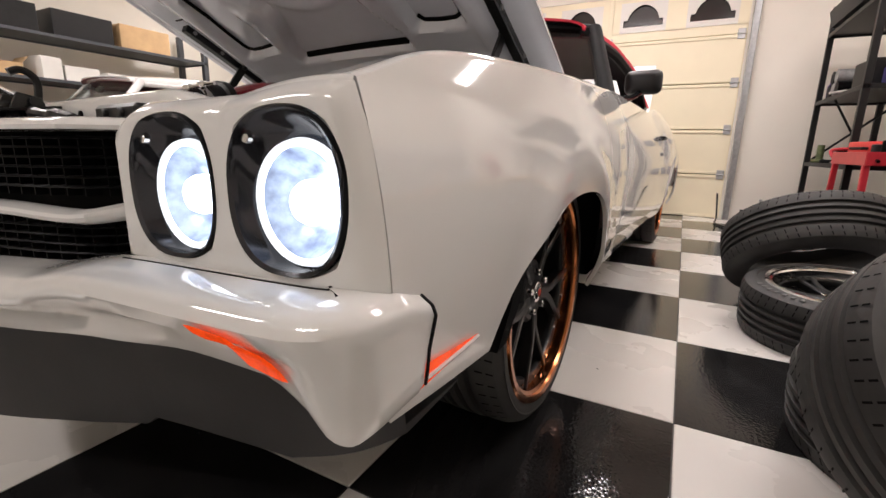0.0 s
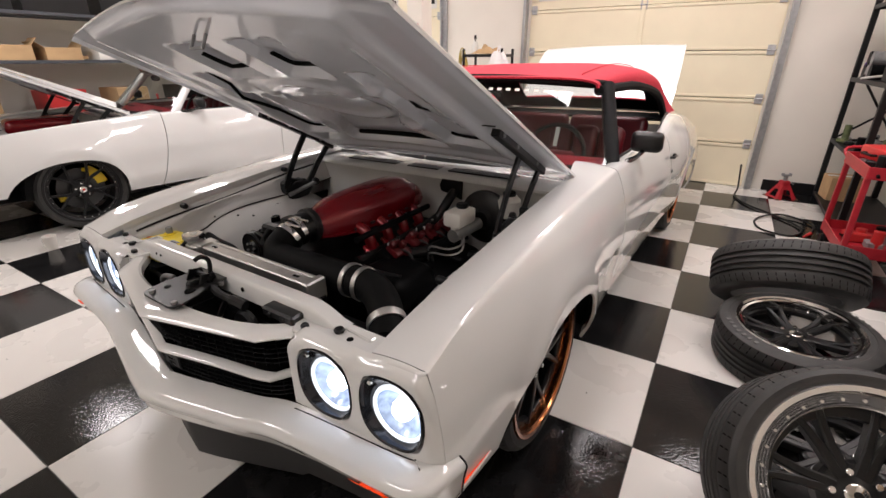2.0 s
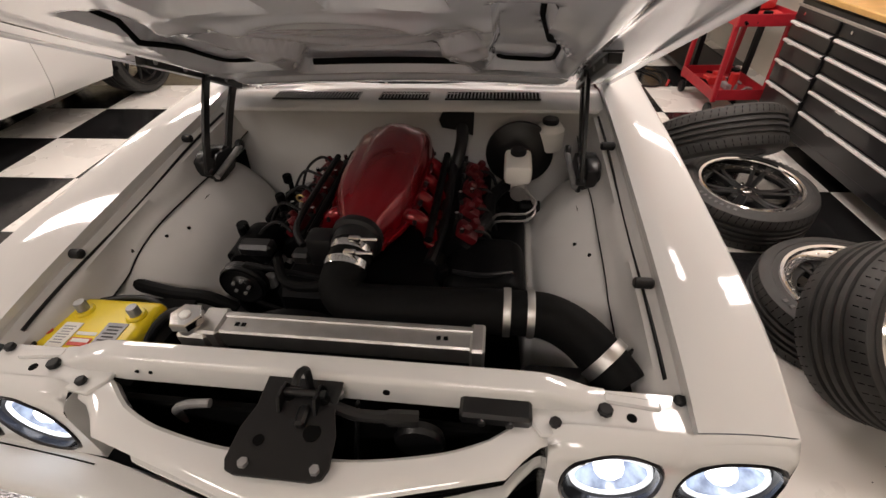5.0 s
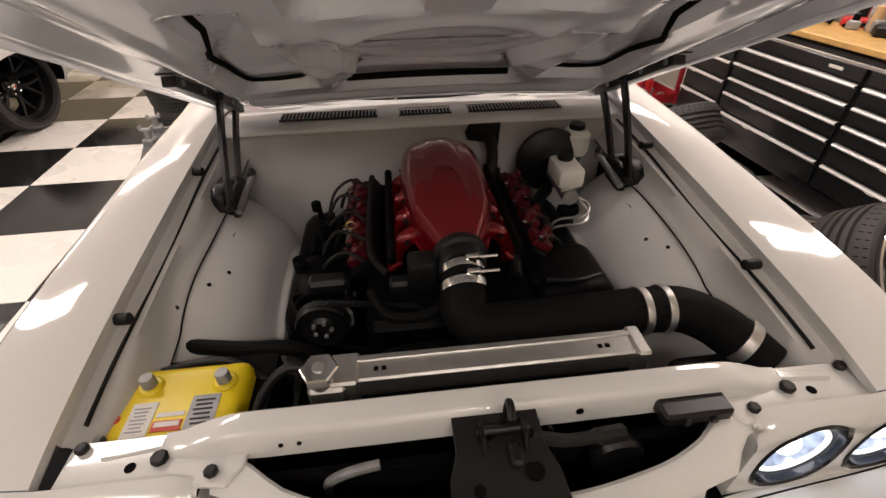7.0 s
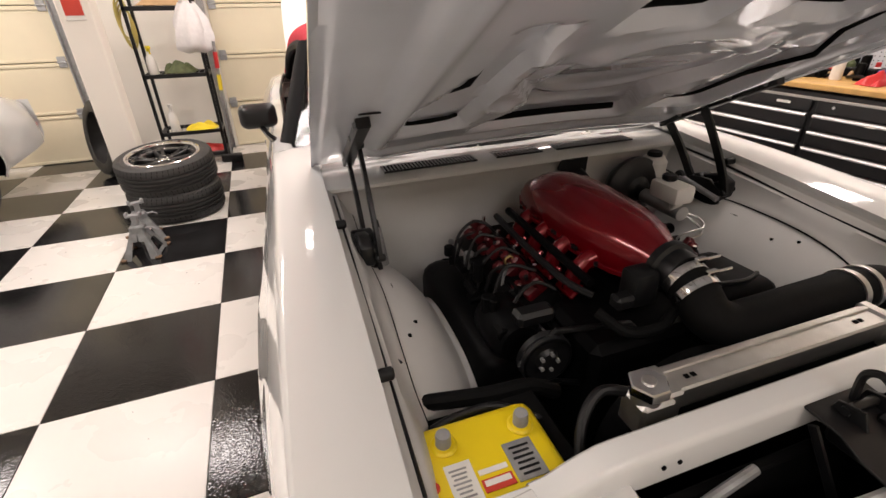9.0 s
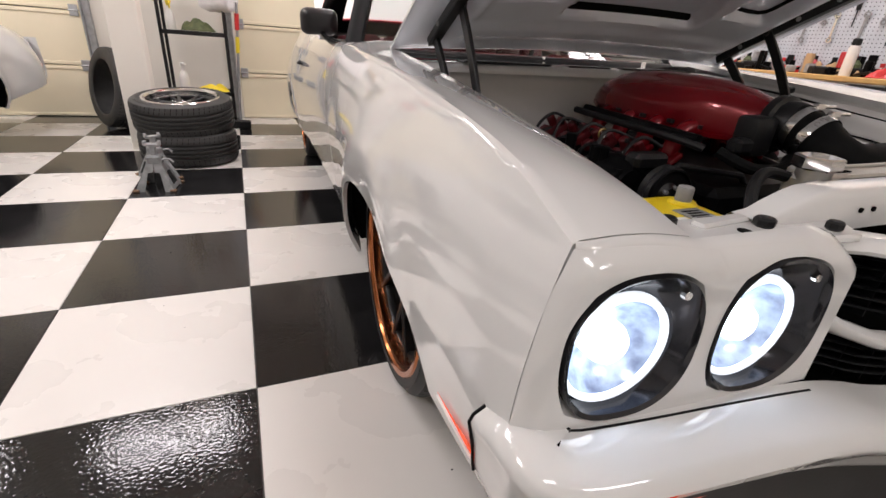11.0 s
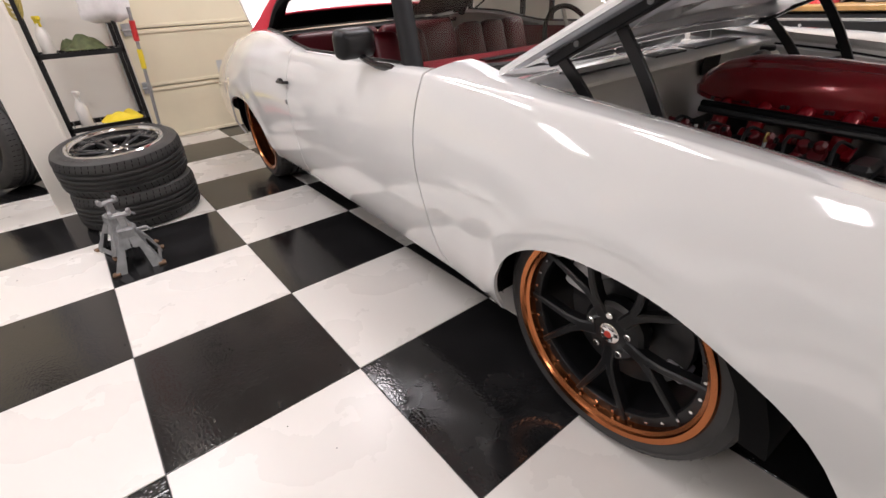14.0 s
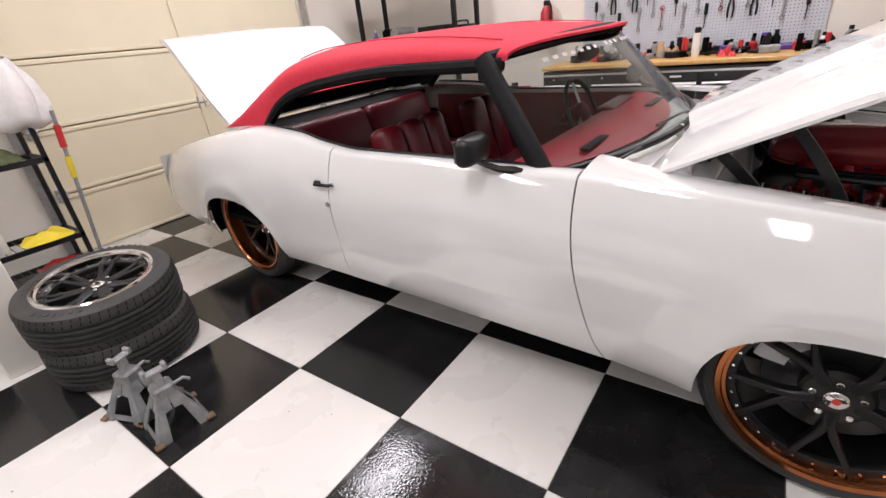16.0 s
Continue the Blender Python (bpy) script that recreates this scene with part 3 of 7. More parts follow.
def nose(root):
    shift = Matrix.Translation((0.016, 0, 0))

    def npart(name, bm, m, parent, label="", smooth=35):
        return part(name, moved(bm, shift), m, parent, label, smooth)

    xs = [i * 0.468 / 16 for i in range(-16, 17)]
    rows = [[(x, yu(x) + 0.004, 0.716), (x, yu(x), 0.736), (x, yu(x) - 0.008, 0.743), (x, (yu(x) + yf(x)) / 2, 0.744), (x, yf(x) + 0.022, 0.742), (x, yf(x) + 0.008, 0.738), (x, yf(x), 0.731), (x, yf(x) + 0.004, 0.725), (x, yf(x) + 0.03, 0.723)] for x in xs]
    b = grid(rows)
    bmesh.ops.recalc_face_normals(b, faces=b.faces)
    npart("nose_panel", b, M_PAINT, root, smooth=30)
    def zbar(x):
        return spline([(0, 0.607), (0.2, 0.601), (0.34, 0.593), (0.39, 0.598), (0.44, 0.616), (0.468, 0.626)], abs(x))
    rows = []
    for x in xs:
        zc, hb = zbar(x), 0.0115 + 0.012 * max(0, (abs(x) - 0.40) / 0.068)
        rows.append([(x, yf(x) + 0.044, zc + hb + 0.001), (x, yf(x) + 0.030, zc + hb), (x, yf(x) + 0.020, zc + hb * 0.5), (x, yf(x) + 0.018, zc), (x, yf(x) + 0.022, zc - hb * 0.6), (x, yf(x) + 0.032, zc - hb), (x, yf(x) + 0.044, zc - hb - 0.001)])
    b = grid(rows)
    bmesh.ops.recalc_face_normals(b, faces=b.faces)
    npart("grille_bar", b, M_PAINT, root, "white bar across the grille", smooth=30)
    def dg(x):
        return min(0.085, yu(x) - yf(x) - 0.008)
    b = grid([[(x, yf(x) + dg(x), z) for z in (0.49, 0.6, 0.724)] for x in xs])
    gr = npart("grille", b, M_DARK, root, "black grille")
    for zs in ([0.640, 0.655, 0.670, 0.685, 0.700, 0.714], [0.536, 0.550, 0.564, 0.578]):
        for z in zs:
            b = grid([[(x, yf(x) + dg(x) * 0.9, z - 0.002), (x, yf(x) + dg(x) * 0.52, z - 0.002), (x, yf(x) + dg(x) * 0.48, z), (x, yf(x) + dg(x) * 0.52, z + 0.002), (x, yf(x) + dg(x) * 0.9, z + 0.002)] for x in xs])
            bmesh.ops.recalc_face_normals(b, faces=b.faces)
            npart("slat", b, M_DKGREY, gr, smooth=30)
    for i in range(-15, 16):
        x = i * 0.030
        for z0, z1 in ((0.626, 0.718), (0.522, 0.594)):
            npart("divider", box(0.004, dg(x) * 0.32, z1 - z0, (x, yf(x) + dg(x) * 0.74, (z0 + z1) / 2)), M_DKGREY, gr, smooth=30)
    npart("emblem", box(0.09, 0.012, 0.05, (0, -0.875, 0.562), 0.004), M_BLACK, gr)
    # core support and corner plates behind the nose
    rows = []
    for i in range(41):
        x = -0.56 + 1.12 * i / 40
        dz = 0.036 * min(1, max(0, (abs(x) - 0.435) / 0.105)) ** 1.4
        fb = 0.732 + 0.010 * min(1, max(0, (abs(x) - 0.40) / 0.08))
        rows.append([(x, -0.648, 0.752 - dz * 0.3), (x, -0.649, 0.785 - dz), (x, -0.654, 0.790 - dz), (x, -0.690, 0.791 - dz), (x, -0.697, 0.787 - dz), (x, -0.701, 0.778 - dz), (x, -0.706, min(fb, 0.774 - dz)), (x, -0.692, min(fb, 0.774 - dz) - 0.004)])
    b = grid(rows)
    bmesh.ops.recalc_face_normals(b, faces=b.faces)
    sup = npart("core_support", b, M_PAINT, root, smooth=40)
    for x in (-0.36, -0.33, 0.155):
        npart("hole", cyl(0.007 if x > 0 else 0.004, -0.0015, 0.0015, 12, "y", Matrix.Translation((x, -0.7045, 0.760))), M_DARK, sup)
    for s in (-1, 1):
        out = [(0.47, -0.655), (0.52, -0.652), (0.68, -0.652), (0.712, -0.655), (0.712, -0.742), (0.56, -0.742), (0.475, -0.752), (0.440, -0.756), (0.418, -0.725), (0.415, -0.695), (0.44, -0.672)]
        b = prism([(s * x, y) for x, y in (out if s > 0 else out[::-1])], 0.738, 0.750, bev=0.003)
        b = box(0.10, 0.022, 0.010, (s * 0.605, -0.676, 0.751), 0.004, rot=Matrix.Rotation(radians(-6 * s), 4, "Z"), bm=b)
        pl = npart("corner_plate", b, M_PAINT, sup)
        for x, y, r in ((0.555, -0.70, 0.014), (0.465, -0.733, 0.011), (0.69, -0.668, 0.011)):
            npart("bolt", cyl(r, 0.750, 0.763, 8, "z", Matrix.Translation((s * x, y, 0)), bev=0.003), M_BLACK, pl, "black rubber-topped bolt")
        npart("hole", cyl(0.009, 0.7495, 0.7512, 12, "z", Matrix.Translation((s * 0.60, -0.708, 0))), M_DARK, pl)
    # hood latch
    out = [(-0.074, -0.700), (0.074, -0.700), (0.074, -0.760), (0.088, -0.800), (0.092, -0.855), (0.084, -0.872), (0.066, -0.878), (-0.066, -0.878), (-0.084, -0.872), (-0.092, -0.855), (-0.088, -0.800), (-0.074, -0.760)]
    b = prism(out[::-1], -0.003, 0.003, bev=0.0015)
    for v in b.verts:
        v.co.z += 0.776 + 0.115 * (v.co.y + 0.70)
    lat = npart("latch_plate", b, M_SATIN, root, "black steel hood latch plate")
    for x, y, r in ((0.045, -0.80, 0.016), (-0.045, -0.82, 0.010), (-0.02, -0.735, 0.012), (0.05, -0.74, 0.010)):
        npart("latch_hole", cyl(r, -0.0045, 0.0045, 14, "z", Matrix.Translation((x, y, 0.776 + 0.115 * (y + 0.70)))), M_DARK, lat)
    npart("latch_arm", tube(smoothpath([(0.07, -0.745, 0.762), (0.12, -0.755, 0.758), (0.17, -0.75, 0.752), (0.22, -0.742, 0.742)], 5), [0.012] * 5 + [0.010] * 5 + [0.016] * 6, 8), M_SATIN, lat)
    npart("latch_bracket", box(0.13, 0.05, 0.03, (0.36, -0.716, 0.752), 0.006), M_SATIN, root, "black bracket under the core support")
    for x in (0.335, 0.385):
        npart("bracket_bolt", cyl(0.008, -0.006, 0.004, 8, "y", Matrix.Translation((x, -0.742, 0.752)), bev=0.002), M_SATIN, root)
    npart("latch_body", box(0.06, 0.09, 0.05, (0.0, -0.765, 0.730), 0.008), M_SATIN, lat)
    npart("latch_hook", box(0.02, 0.04, 0.02, (0.02, -0.775, 0.775), 0.005), M_SATIN, lat)
    npart("latch_spring", tube([(0.045 + 0.012 * math.cos(a * 1.2), -0.76 + a * 0.002, 0.755 + 0.012 * math.sin(a * 1.2)) for a in range(0, 30)], 0.003, 6), M_SATIN, lat)
    npart("latch_hole", cyl(0.012, 0.762, 0.766, 14, "z", Matrix.Translation((0.008, -0.78, 0))), M_DARK, lat)
    for x in (-0.055, 0.07):
        for y in (-0.72, -0.86):
            npart("bolt", cyl(0.009, 0.760, 0.772, 6, "z", Matrix.Translation((x, y, -0.004 if y < -0.8 else 0))), M_GREY, lat)
    for x in (-0.028, 0.040):
        npart("latch_cheek", moved(prism([(-0.05, -0.03), (0.045, -0.03), (0.03, 0.03), (-0.02, 0.042)], -0.003, 0.003, bev=0.001), Matrix.Translation((x, -0.742, 0.772)) @ Matrix.Diagonal((1, 0.75, 0.7, 1)) @ Matrix.Rotation(radians(90), 4, "Z") @ Matrix.Rotation(radians(90), 4, "X")), M_SATIN, lat)
    npart("latch_pin", cyl(0.008, -0.036, 0.052, 12, "x", Matrix.Translation((0, -0.735, 0.785))), M_SATIN, lat)
    npart("latch_lever", tube(smoothpath([(0.045, -0.74, 0.77), (0.09, -0.75, 0.765), (0.14, -0.745, 0.752), (0.19, -0.735, 0.742)], 5), 0.007, 8), M_SATIN, lat)
    npart("safety_hook", tube(smoothpath([(0.015, -0.72, 0.77), (0.018, -0.715, 0.825), (0.016, -0.735, 0.845), (0.014, -0.755, 0.838)], 5), 0.007, 8), M_SATIN, lat)
    npart("support_strut", bar((-0.06, -0.72, 0.74), (-0.06, -0.80, 0.62), 0.02, 0.006), M_SATIN, lat)
    npart("support_strut", bar((0.10, -0.72, 0.74), (0.10, -0.80, 0.62), 0.02, 0.006), M_SATIN, lat)
    npart("horn", lathe([(0, 0), (0.045, 0), (0.05, 0.01), (0.045, 0.025), (0.02, 0.03), (0, 0.05)], 24, "y", Matrix.Translation((0.22, -0.76, 0.68))), M_SATIN, root)
    npart("ac_line", tube(smoothpath([(-0.30, -0.72, 0.62), (-0.29, -0.735, 0.68), (-0.25, -0.74, 0.715), (-0.20, -0.735, 0.72)], 5), 0.009), M_GREY, root)
    npart("condenser", box(0.85, 0.02, 0.33, (0, -0.715, 0.52), 0.004), M_DARK, root)


def hood_under(x, s, L):
    """Height of the hood's pressed inner panel over the hinge plane."""
    ax = abs(x)

    def st(v, a, c):
        t = min(max((v - a) / (c - a), 0), 1)
        return t * t * (3 - 2 * t)

    def pocket(u0, u1, v0, v1, e=0.011):
        return st(ax, u0 - e, u0 + e) * (1 - st(ax, u1 - e, u1 + e)) * st(s, v0 - e, v0 + e) * (1 - st(s, v1 - e, v1 + e))

    def lump(u, v, r):
        return math.exp(-((ax - u) ** 2 + (s - v) ** 2) / (r * r))
    edge = min(0.74 - ax, s, L - s)
    z = 0.03 * (1 - (ax / 0.742) ** 2) - 0.018
    z -= 0.008 * st(edge, 0.01, 0.04) + 0.020 * st(min(0.60 - ax, s - 0.02, L - s), 0.0, 0.035)
    z += 0.042 * pocket(-1, 0.265 - 0.07 * st(s, 0.32, 0.52) + 0.11 * st(s, 0.52, 0.72), 0.285, 0.80) * (1 - 0.6 * st(s, 0.55, 0.80))
    z += 0.038 * pocket(0.325 + 0.02 * st(s, 0.40, 0.80), 0.508 - 0.075 * st(s, 0.55, 0.85), 0.365, 0.985)
    z += 0.046 * pocket(0.065, 0.255, 0.955, 1.17)
    r = math.hypot(x, (s - 0.70) * 1.15)
    z -= 0.009 * math.exp(-((r - 0.235) / 0.020) ** 2)
    z -= 0.016 * lump(0.275, 0.55, 0.032) + 0.014 * lump(0.33, 0.86, 0.030) + 0.012 * lump(0.20, 0.85, 0.028)
    z -= 0.012 * pocket(-1, 0.56, 0.150, 0.225, 0.02)
    z += 0.012 * pocket(-1, 0.52, 0.080, 0.125, 0.012)
    z -= 0.008 * math.exp(-((ax - 0.56 + 0.03 * s) / 0.014) ** 2) * st(s, 0.2, 0.3) * (1 - st(s, 1.1, 1.2))
    return z


def hood(root, detail=True):
    L, W = 1.365, 0.742
    nx, ns = (110, 120) if detail else (24, 30)
    M = Matrix.Translation((0, 0.525, 0.935)) @ Matrix.Rotation(radians(-26), 4, "X")

    def top(x, s):
        ax = abs(x)
        z = 0.030 * (1 - (ax / W) ** 2) - 0.012 * (s / L) ** 2
        t = min(max((0.31 - 0.05 * s - ax) / 0.06, 0), 1)
        z += 0.040 * t * t * (3 - 2 * t) * (1 - min(1, s / 1.15) ** 2)
        e = min(W - ax, L - s)
        return z - 0.012 * max(0, 1 - e / 0.02) ** 2
    def front(x):
        return L - 0.095 * (abs(x) / W) ** 1.3
    xs = [-W + 2 * W * i / nx for i in range(nx + 1)]
    rows_t = [[M @ Vector((x, -front(x) * j / ns, top(x, front(x) * j / ns))) for x in xs] for j in range(ns + 1)]
    rows_b = [[M @ Vector((x, -front(x) * j / ns, min(top(x, front(x) * j / ns) - 0.009, hood_under(x, front(x) * j / ns, front(x))))) for x in xs] for j in range(ns + 1)]
    b = grid(rows_t)
    edge = lambda r: [r[0][i] for i in range(nx + 1)] + [r[j][nx] for j in range(1, ns + 1)] + [r[ns][i] for i in range(nx - 1, -1, -1)] + [r[j][0] for j in range(ns - 1, 0, -1)]
    grid([edge(rows_t), edge(rows_b)], b, close=True)
    bmesh.ops.remove_doubles(b, verts=b.verts, dist=1e-5)
    bmesh.ops.recalc_face_normals(b, faces=b.faces)
    hd = part("hood", b, M_PAINT, root, "white hood standing open", smooth=30)
    b = grid(rows_b)
    bmesh.ops.recalc_face_normals(b, faces=b.faces)
    if sum(f.normal.z for f in b.faces) > 0:
        bmesh.ops.reverse_faces(b, faces=b.faces)
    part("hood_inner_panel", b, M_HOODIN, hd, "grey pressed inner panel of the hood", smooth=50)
    if detail:
        def on(x, s, dz=0.0):
            return M @ Vector((x, -s, min(top(x, s) - 0.009, hood_under(x, s, front(x))) - dz))
        # dark tubes stand for the shade inside the slots along the pocket edges
        def slot(pts, r=0.0062):
            part("edge_slot_shade", tube([on(x, s_, 0.003) for x, s_ in pts], r, 8), M_DARK, hd)
        for sx in (-1, 1):
            slot([(sx * x, s_) for x, s_ in ((0.345, 0.40), (0.36, 0.378), (0.42, 0.372), (0.47, 0.373), (0.493, 0.385), (0.500, 0.41), (0.500, 0.48), (0.496, 0.56), (0.478, 0.68), (0.452, 0.78), (0.430, 0.86), (0.427, 0.94), (0.415, 0.972), (0.39, 0.978))], 0.007)
            slot([(sx * x, s_) for x, s_ in ((0.078, 1.05), (0.076, 0.99), (0.085, 0.968), (0.12, 0.963), (0.17, 0.963), (0.22, 0.964), (0.240, 0.975), (0.245, 1.02), (0.245, 1.08))], 0.009)
            part("hinge_slot", box(0.05, 0.008, 0.004, M @ Vector((sx * 0.615, -0.60, hood_under(0.615, 0.60, L) - 0.002)), 0.001), M_BLACK, hd)
        slot([(-0.245 + 0.049 * k, 0.2915) for k in range(11)], 0.012)
        part("striker", tube([on(-0.03, 1.22, -0.01), on(-0.03, 1.22, 0.04), on(0.03, 1.22, 0.04), on(0.03, 1.22, -0.01)], 0.005, 8), M_GREY, hd)
    return hd


def ribbon(pts, w):
    """Closed outline of a strap of half width w that follows pts."""
    side = []
    for i, p in enumerate(pts):
        a, c = Vector(pts[max(i - 1, 0)]), Vector(pts[min(i + 1, len(pts) - 1)])
        d = (c - a).normalized()
        side.append((Vector(p) + Vector((-d.y, d.x)) * w, Vector(p) - Vector((-d.y, d.x)) * w))
    return [tuple(v) for v, _ in side] + [tuple(v) for _, v in side[::-1]]


def bar(p, q, wide, thick):
    """A flat bar from p to q, wide along y."""
    p, q = Vector(p), Vector(q)
    z = (q - p).normalized()
    x = Vector((0, 1, 0)).cross(z).normalized()
    m = Matrix((x, z.cross(x), z)).transposed().to_4x4()
    return moved(box(thick, wide, (q - p).length + wide * 0.6, (0, 0, 0), 0.003), Matrix.Translation((p + q) / 2) @ m)


# an outline's (x, y) stood up in the car's (y, z) plane
YZ = Matrix(((0, 0, 1, 0), (1, 0, 0, 0), (0, 1, 0, 0), (0, 0, 0, 1)))


def hinges(root):
    for s in (-1, 1):
        b = prism([(0.07, -0.02), (0.20, -0.03), (0.21, 0.03), (0.12, 0.06), (0.07, 0.04)], -0.02, 0.02, bev=0.006)
        moved(b, Matrix.Translation((s * 0.645, 0.0, 0.77)) @ Matrix.Rotation(radians(90), 4, "Z") @ Matrix.Rotation(radians(90), 4, "X"))
        h_ = part("hood_hinge", b, M_SATIN, root, "black billet hood hinge")
        for dx, dy, dz in ((0.668, 0.0, 0.0), (0.612, 0.012, -0.006)):
            b = prism([(-0.075, -0.035), (-0.045, -0.052), (0.05, -0.045), (0.085, -0.01), (0.06, 0.034), (-0.02, 0.042), (-0.07, 0.012)], -0.006, 0.006, bev=0.002)
            part("hinge_cheek", moved(b, Matrix.Translation((s * dx, 0.14 + dy, 0.772 + dz)) @ Matrix.Rotation(radians(90), 4, "Z") @ Matrix.Rotation(radians(90), 4, "X")), M_SATIN, h_)
        part("hinge_spacer", box(0.05, 0.07, 0.045, (s * 0.640, 0.12, 0.752), 0.012, seg=2), M_SATIN, h_)
        part("hinge_link", tube([(s * 0.598, 0.075, 0.752), (s * 0.585, 0.24, 0.786)], 0.011, 10), M_GREY, h_, "bare steel link rod")
        part("link_eye", lathe([(0.008, -0.009), (0.018, -0.009), (0.021, 0), (0.018, 0.009), (0.008, 0.009)], 18, "x", Matrix.Translation((s * 0.588, 0.245, 0.79))), M_SATIN, h_)
        for y, z in ((0.10, 0.785), (0.19, 0.79)):
            part("pivot", cyl(0.022, -0.03, 0.03, 16, "x", Matrix.Translation((s * 0.64, y, z)), bev=0.004), M_SATIN, h_)
        for pts, x, w in (([(0.066, 0.775), (0.080, 0.815), (0.105, 0.862), (0.140, 0.918), (0.180, 0.975), (0.215, 1.020), (0.236, 1.048)], 0.612, 0.015), ([(0.215, 0.770), (0.245, 0.800), (0.275, 0.838), (0.305, 0.874), (0.340, 0.910), (0.372, 0.940), (0.396, 0.962)], 0.628, 0.016)):
            part("arm", moved(prism(ribbon(pts, w), -0.006, 0.006, bev=0.0015), Matrix.Translation((s * x, 0, 0)) @ YZ), M_SATIN, h_)
            for y, z in (pts[0], pts[-1]):
                part("pivot_pin", cyl(0.011, -0.014, 0.014, 14, "x", Matrix.Translation((s * x, y, z)), bev=0.003), M_SATIN, h_)
        rail = [(0.425, 0.946), (0.385, 0.968), (0.30, 1.012), (0.20, 1.062), (0.10, 1.112), (0.0, 1.160)]
        part("hinge_rail", moved(prism(ribbon(rail, 0.014), -0.017, 0.017, bev=0.003), Matrix.Translation((s * 0.628, 0, 0)) @ YZ), M_SATIN, h_)
        for y in (0.03, 0.14, 0.33):
            part("bolt", cyl(0.008, -0.021, 0.021, 8, "x", Matrix.Translation((s * 0.628, y, 1.160 - y * 0.49))), M_GREY, h_)


def bay(root):
    """Engine bay: inner fenders, firewall, cowl."""
    def dome_z(y, f=1.0):
        u = abs(y + 0.05) / (0.485 * f)
        return 0.335 + 0.425 * f * (1 - u ** 2.8) ** (1 / 2.8) if u < 1 else 0.335

    for s in (-1, 1):
        rows, lip = [], []
        for y in np.arange(-0.66, 0.43, 0.02):
            zi = spline(T_ZIN, y)
            w = 0.006 * math.sin(y * 13 + s) * (1 if y < 0.1 else 0.3)
            fl = min(max(dome_z(y, 0.97) + 0.006, zi - 0.130), zi - 0.095)
            lip.append((s * (0.639 + w * 0.5), y, fl - 0.004))
            rows.append([(0.716, y, zi - 0.018), (0.712, y, zi - 0.030), (0.700, y, zi - 0.034), (0.690, y, zi - 0.050), (0.680, y, zi - 0.053), (0.674 + w, y, zi - 0.072), (0.662 + w, y, (zi - 0.072 + fl) / 2 + 0.006), (0.652 + w * 0.5, y, fl + 0.008), (0.640 + w * 0.5, y, fl + 0.002), (0.638 + w * 0.5, y, fl - 0.006)])
        b = grid([[(s * x, y, z) for x, y, z in r] for r in rows])
        bmesh.ops.recalc_face_normals(b, faces=b.faces)
        ap = part("inner_fender", b, M_BAY, root, smooth=50)
        # wheel house dome
        rows = []
        for x, f in ((0.668, 1.0), (0.645, 0.975), (0.61, 0.93), (0.58, 0.885), (0.55, 0.83), (0.52, 0.76), (0.495, 0.685), (0.480, 0.62), (0.472, 0.60), (0.460, 0.598), (0.455, 0.58), (0.452, 0.45), (0.448, 0.25)):
            row = []
            for k in range(37):
                a = math.pi * k / 36
                ca, sa = math.cos(a), math.sin(a)
                row.append((s * x, -0.05 + 0.485 * f * math.copysign(abs(ca) ** (2 / 2.8), ca), 0.335 + 0.425 * f * sa ** (2 / 2.8)))
            rows.append(row)
        b = grid(rows)
        bmesh.ops.recalc_face_normals(b, faces=b.faces)
        part("wheel_house", b, M_BAY, ap, smooth=60)
        part("panel_seam", tube(lip, 0.0028, 6), M_TRIM, ap, "dark seam under the inner fender")
        # near-black sheet added to stand for the shade below the inner fender
        part("bay_shade_sheet", grid([[(s * 0.668, y, 0.70), (s * 0.668, y, 0.30)] for y in (-0.66, 0.45)]), M_DARK, ap)
        part("seam_strip", tube([(s * 0.694, y, spline(T_ZIN, y) - 0.046 + 0.004 * math.sin(8 * y)) for y in np.arange(-0.62, 0.40, 0.03)], 0.0045, 6), M_BLACK, ap, "black rubber seam strip")
        for y in (-0.408, 0.14):
            bz = spline(T_ZIN, y)
            b = cyl(0.013, -0.03, 0.012, 12, "x", Matrix.Translation((s * 0.697, y, bz - 0.022)), bev=0.004)
            part("rubber_stop", b, M_BLACK, ap)
        for y, f in ((-0.16, 0.885), (-0.22, 0.93), (0.10, 0.93)):
            x = {0.885: 0.58, 0.93: 0.61}[f]
            part("hole", cyl(0.005, -0.003, 0.003, 10, "z", Matrix.Translation((s * x, y, dome_z(y, f)))), M_DARK, ap)
        for y in (-0.30, -0.52):
            part("clip", tube([(s * 0.667, y, spline(T_ZIN, y) - 0.10), (s * 0.652, y - 0.008, spline(T_ZIN, y) - 0.112)], 0.006, 8), M_BLACK, ap)
    # firewall with a rounded top
    rows = []
    for i in range(31):
        x = -0.70 + 1.40 * i / 30
        bulge = 0.02 * math.cos(x * 2)
        rows.append([(x, 0.36 - bulge, 0.30), (x, 0.375 - bulge, 0.5), (x, 0.40 - bulge * 0.5, 0.74), (x, 0.405, 0.84), (x, 0.40, 0.862), (x, 0.392, 0.868)])
    b = grid(rows)
    bmesh.ops.recalc_face_normals(b, faces=b.faces)
    part("firewall", b, M_BAY, root, smooth=50)
    rows = []
    for i in range(31):
        x = -0.714 + 1.428 * i / 30
        rows.append([(x, 0.388, 0.862), (x, 0.392, 0.872), (x, 0.42, 0.880 + 0.01 * math.cos(2 * x)), (x, 0.52, 0.886 + 0.012 * math.cos(2 * x)), (x, 0.575, 0.884 + 0.012 * math.cos(2 * x)), (x, 0.60, 0.868), (x, 0.72, 0.872), (x, 0.80, 0.88)])
    b = grid(rows)
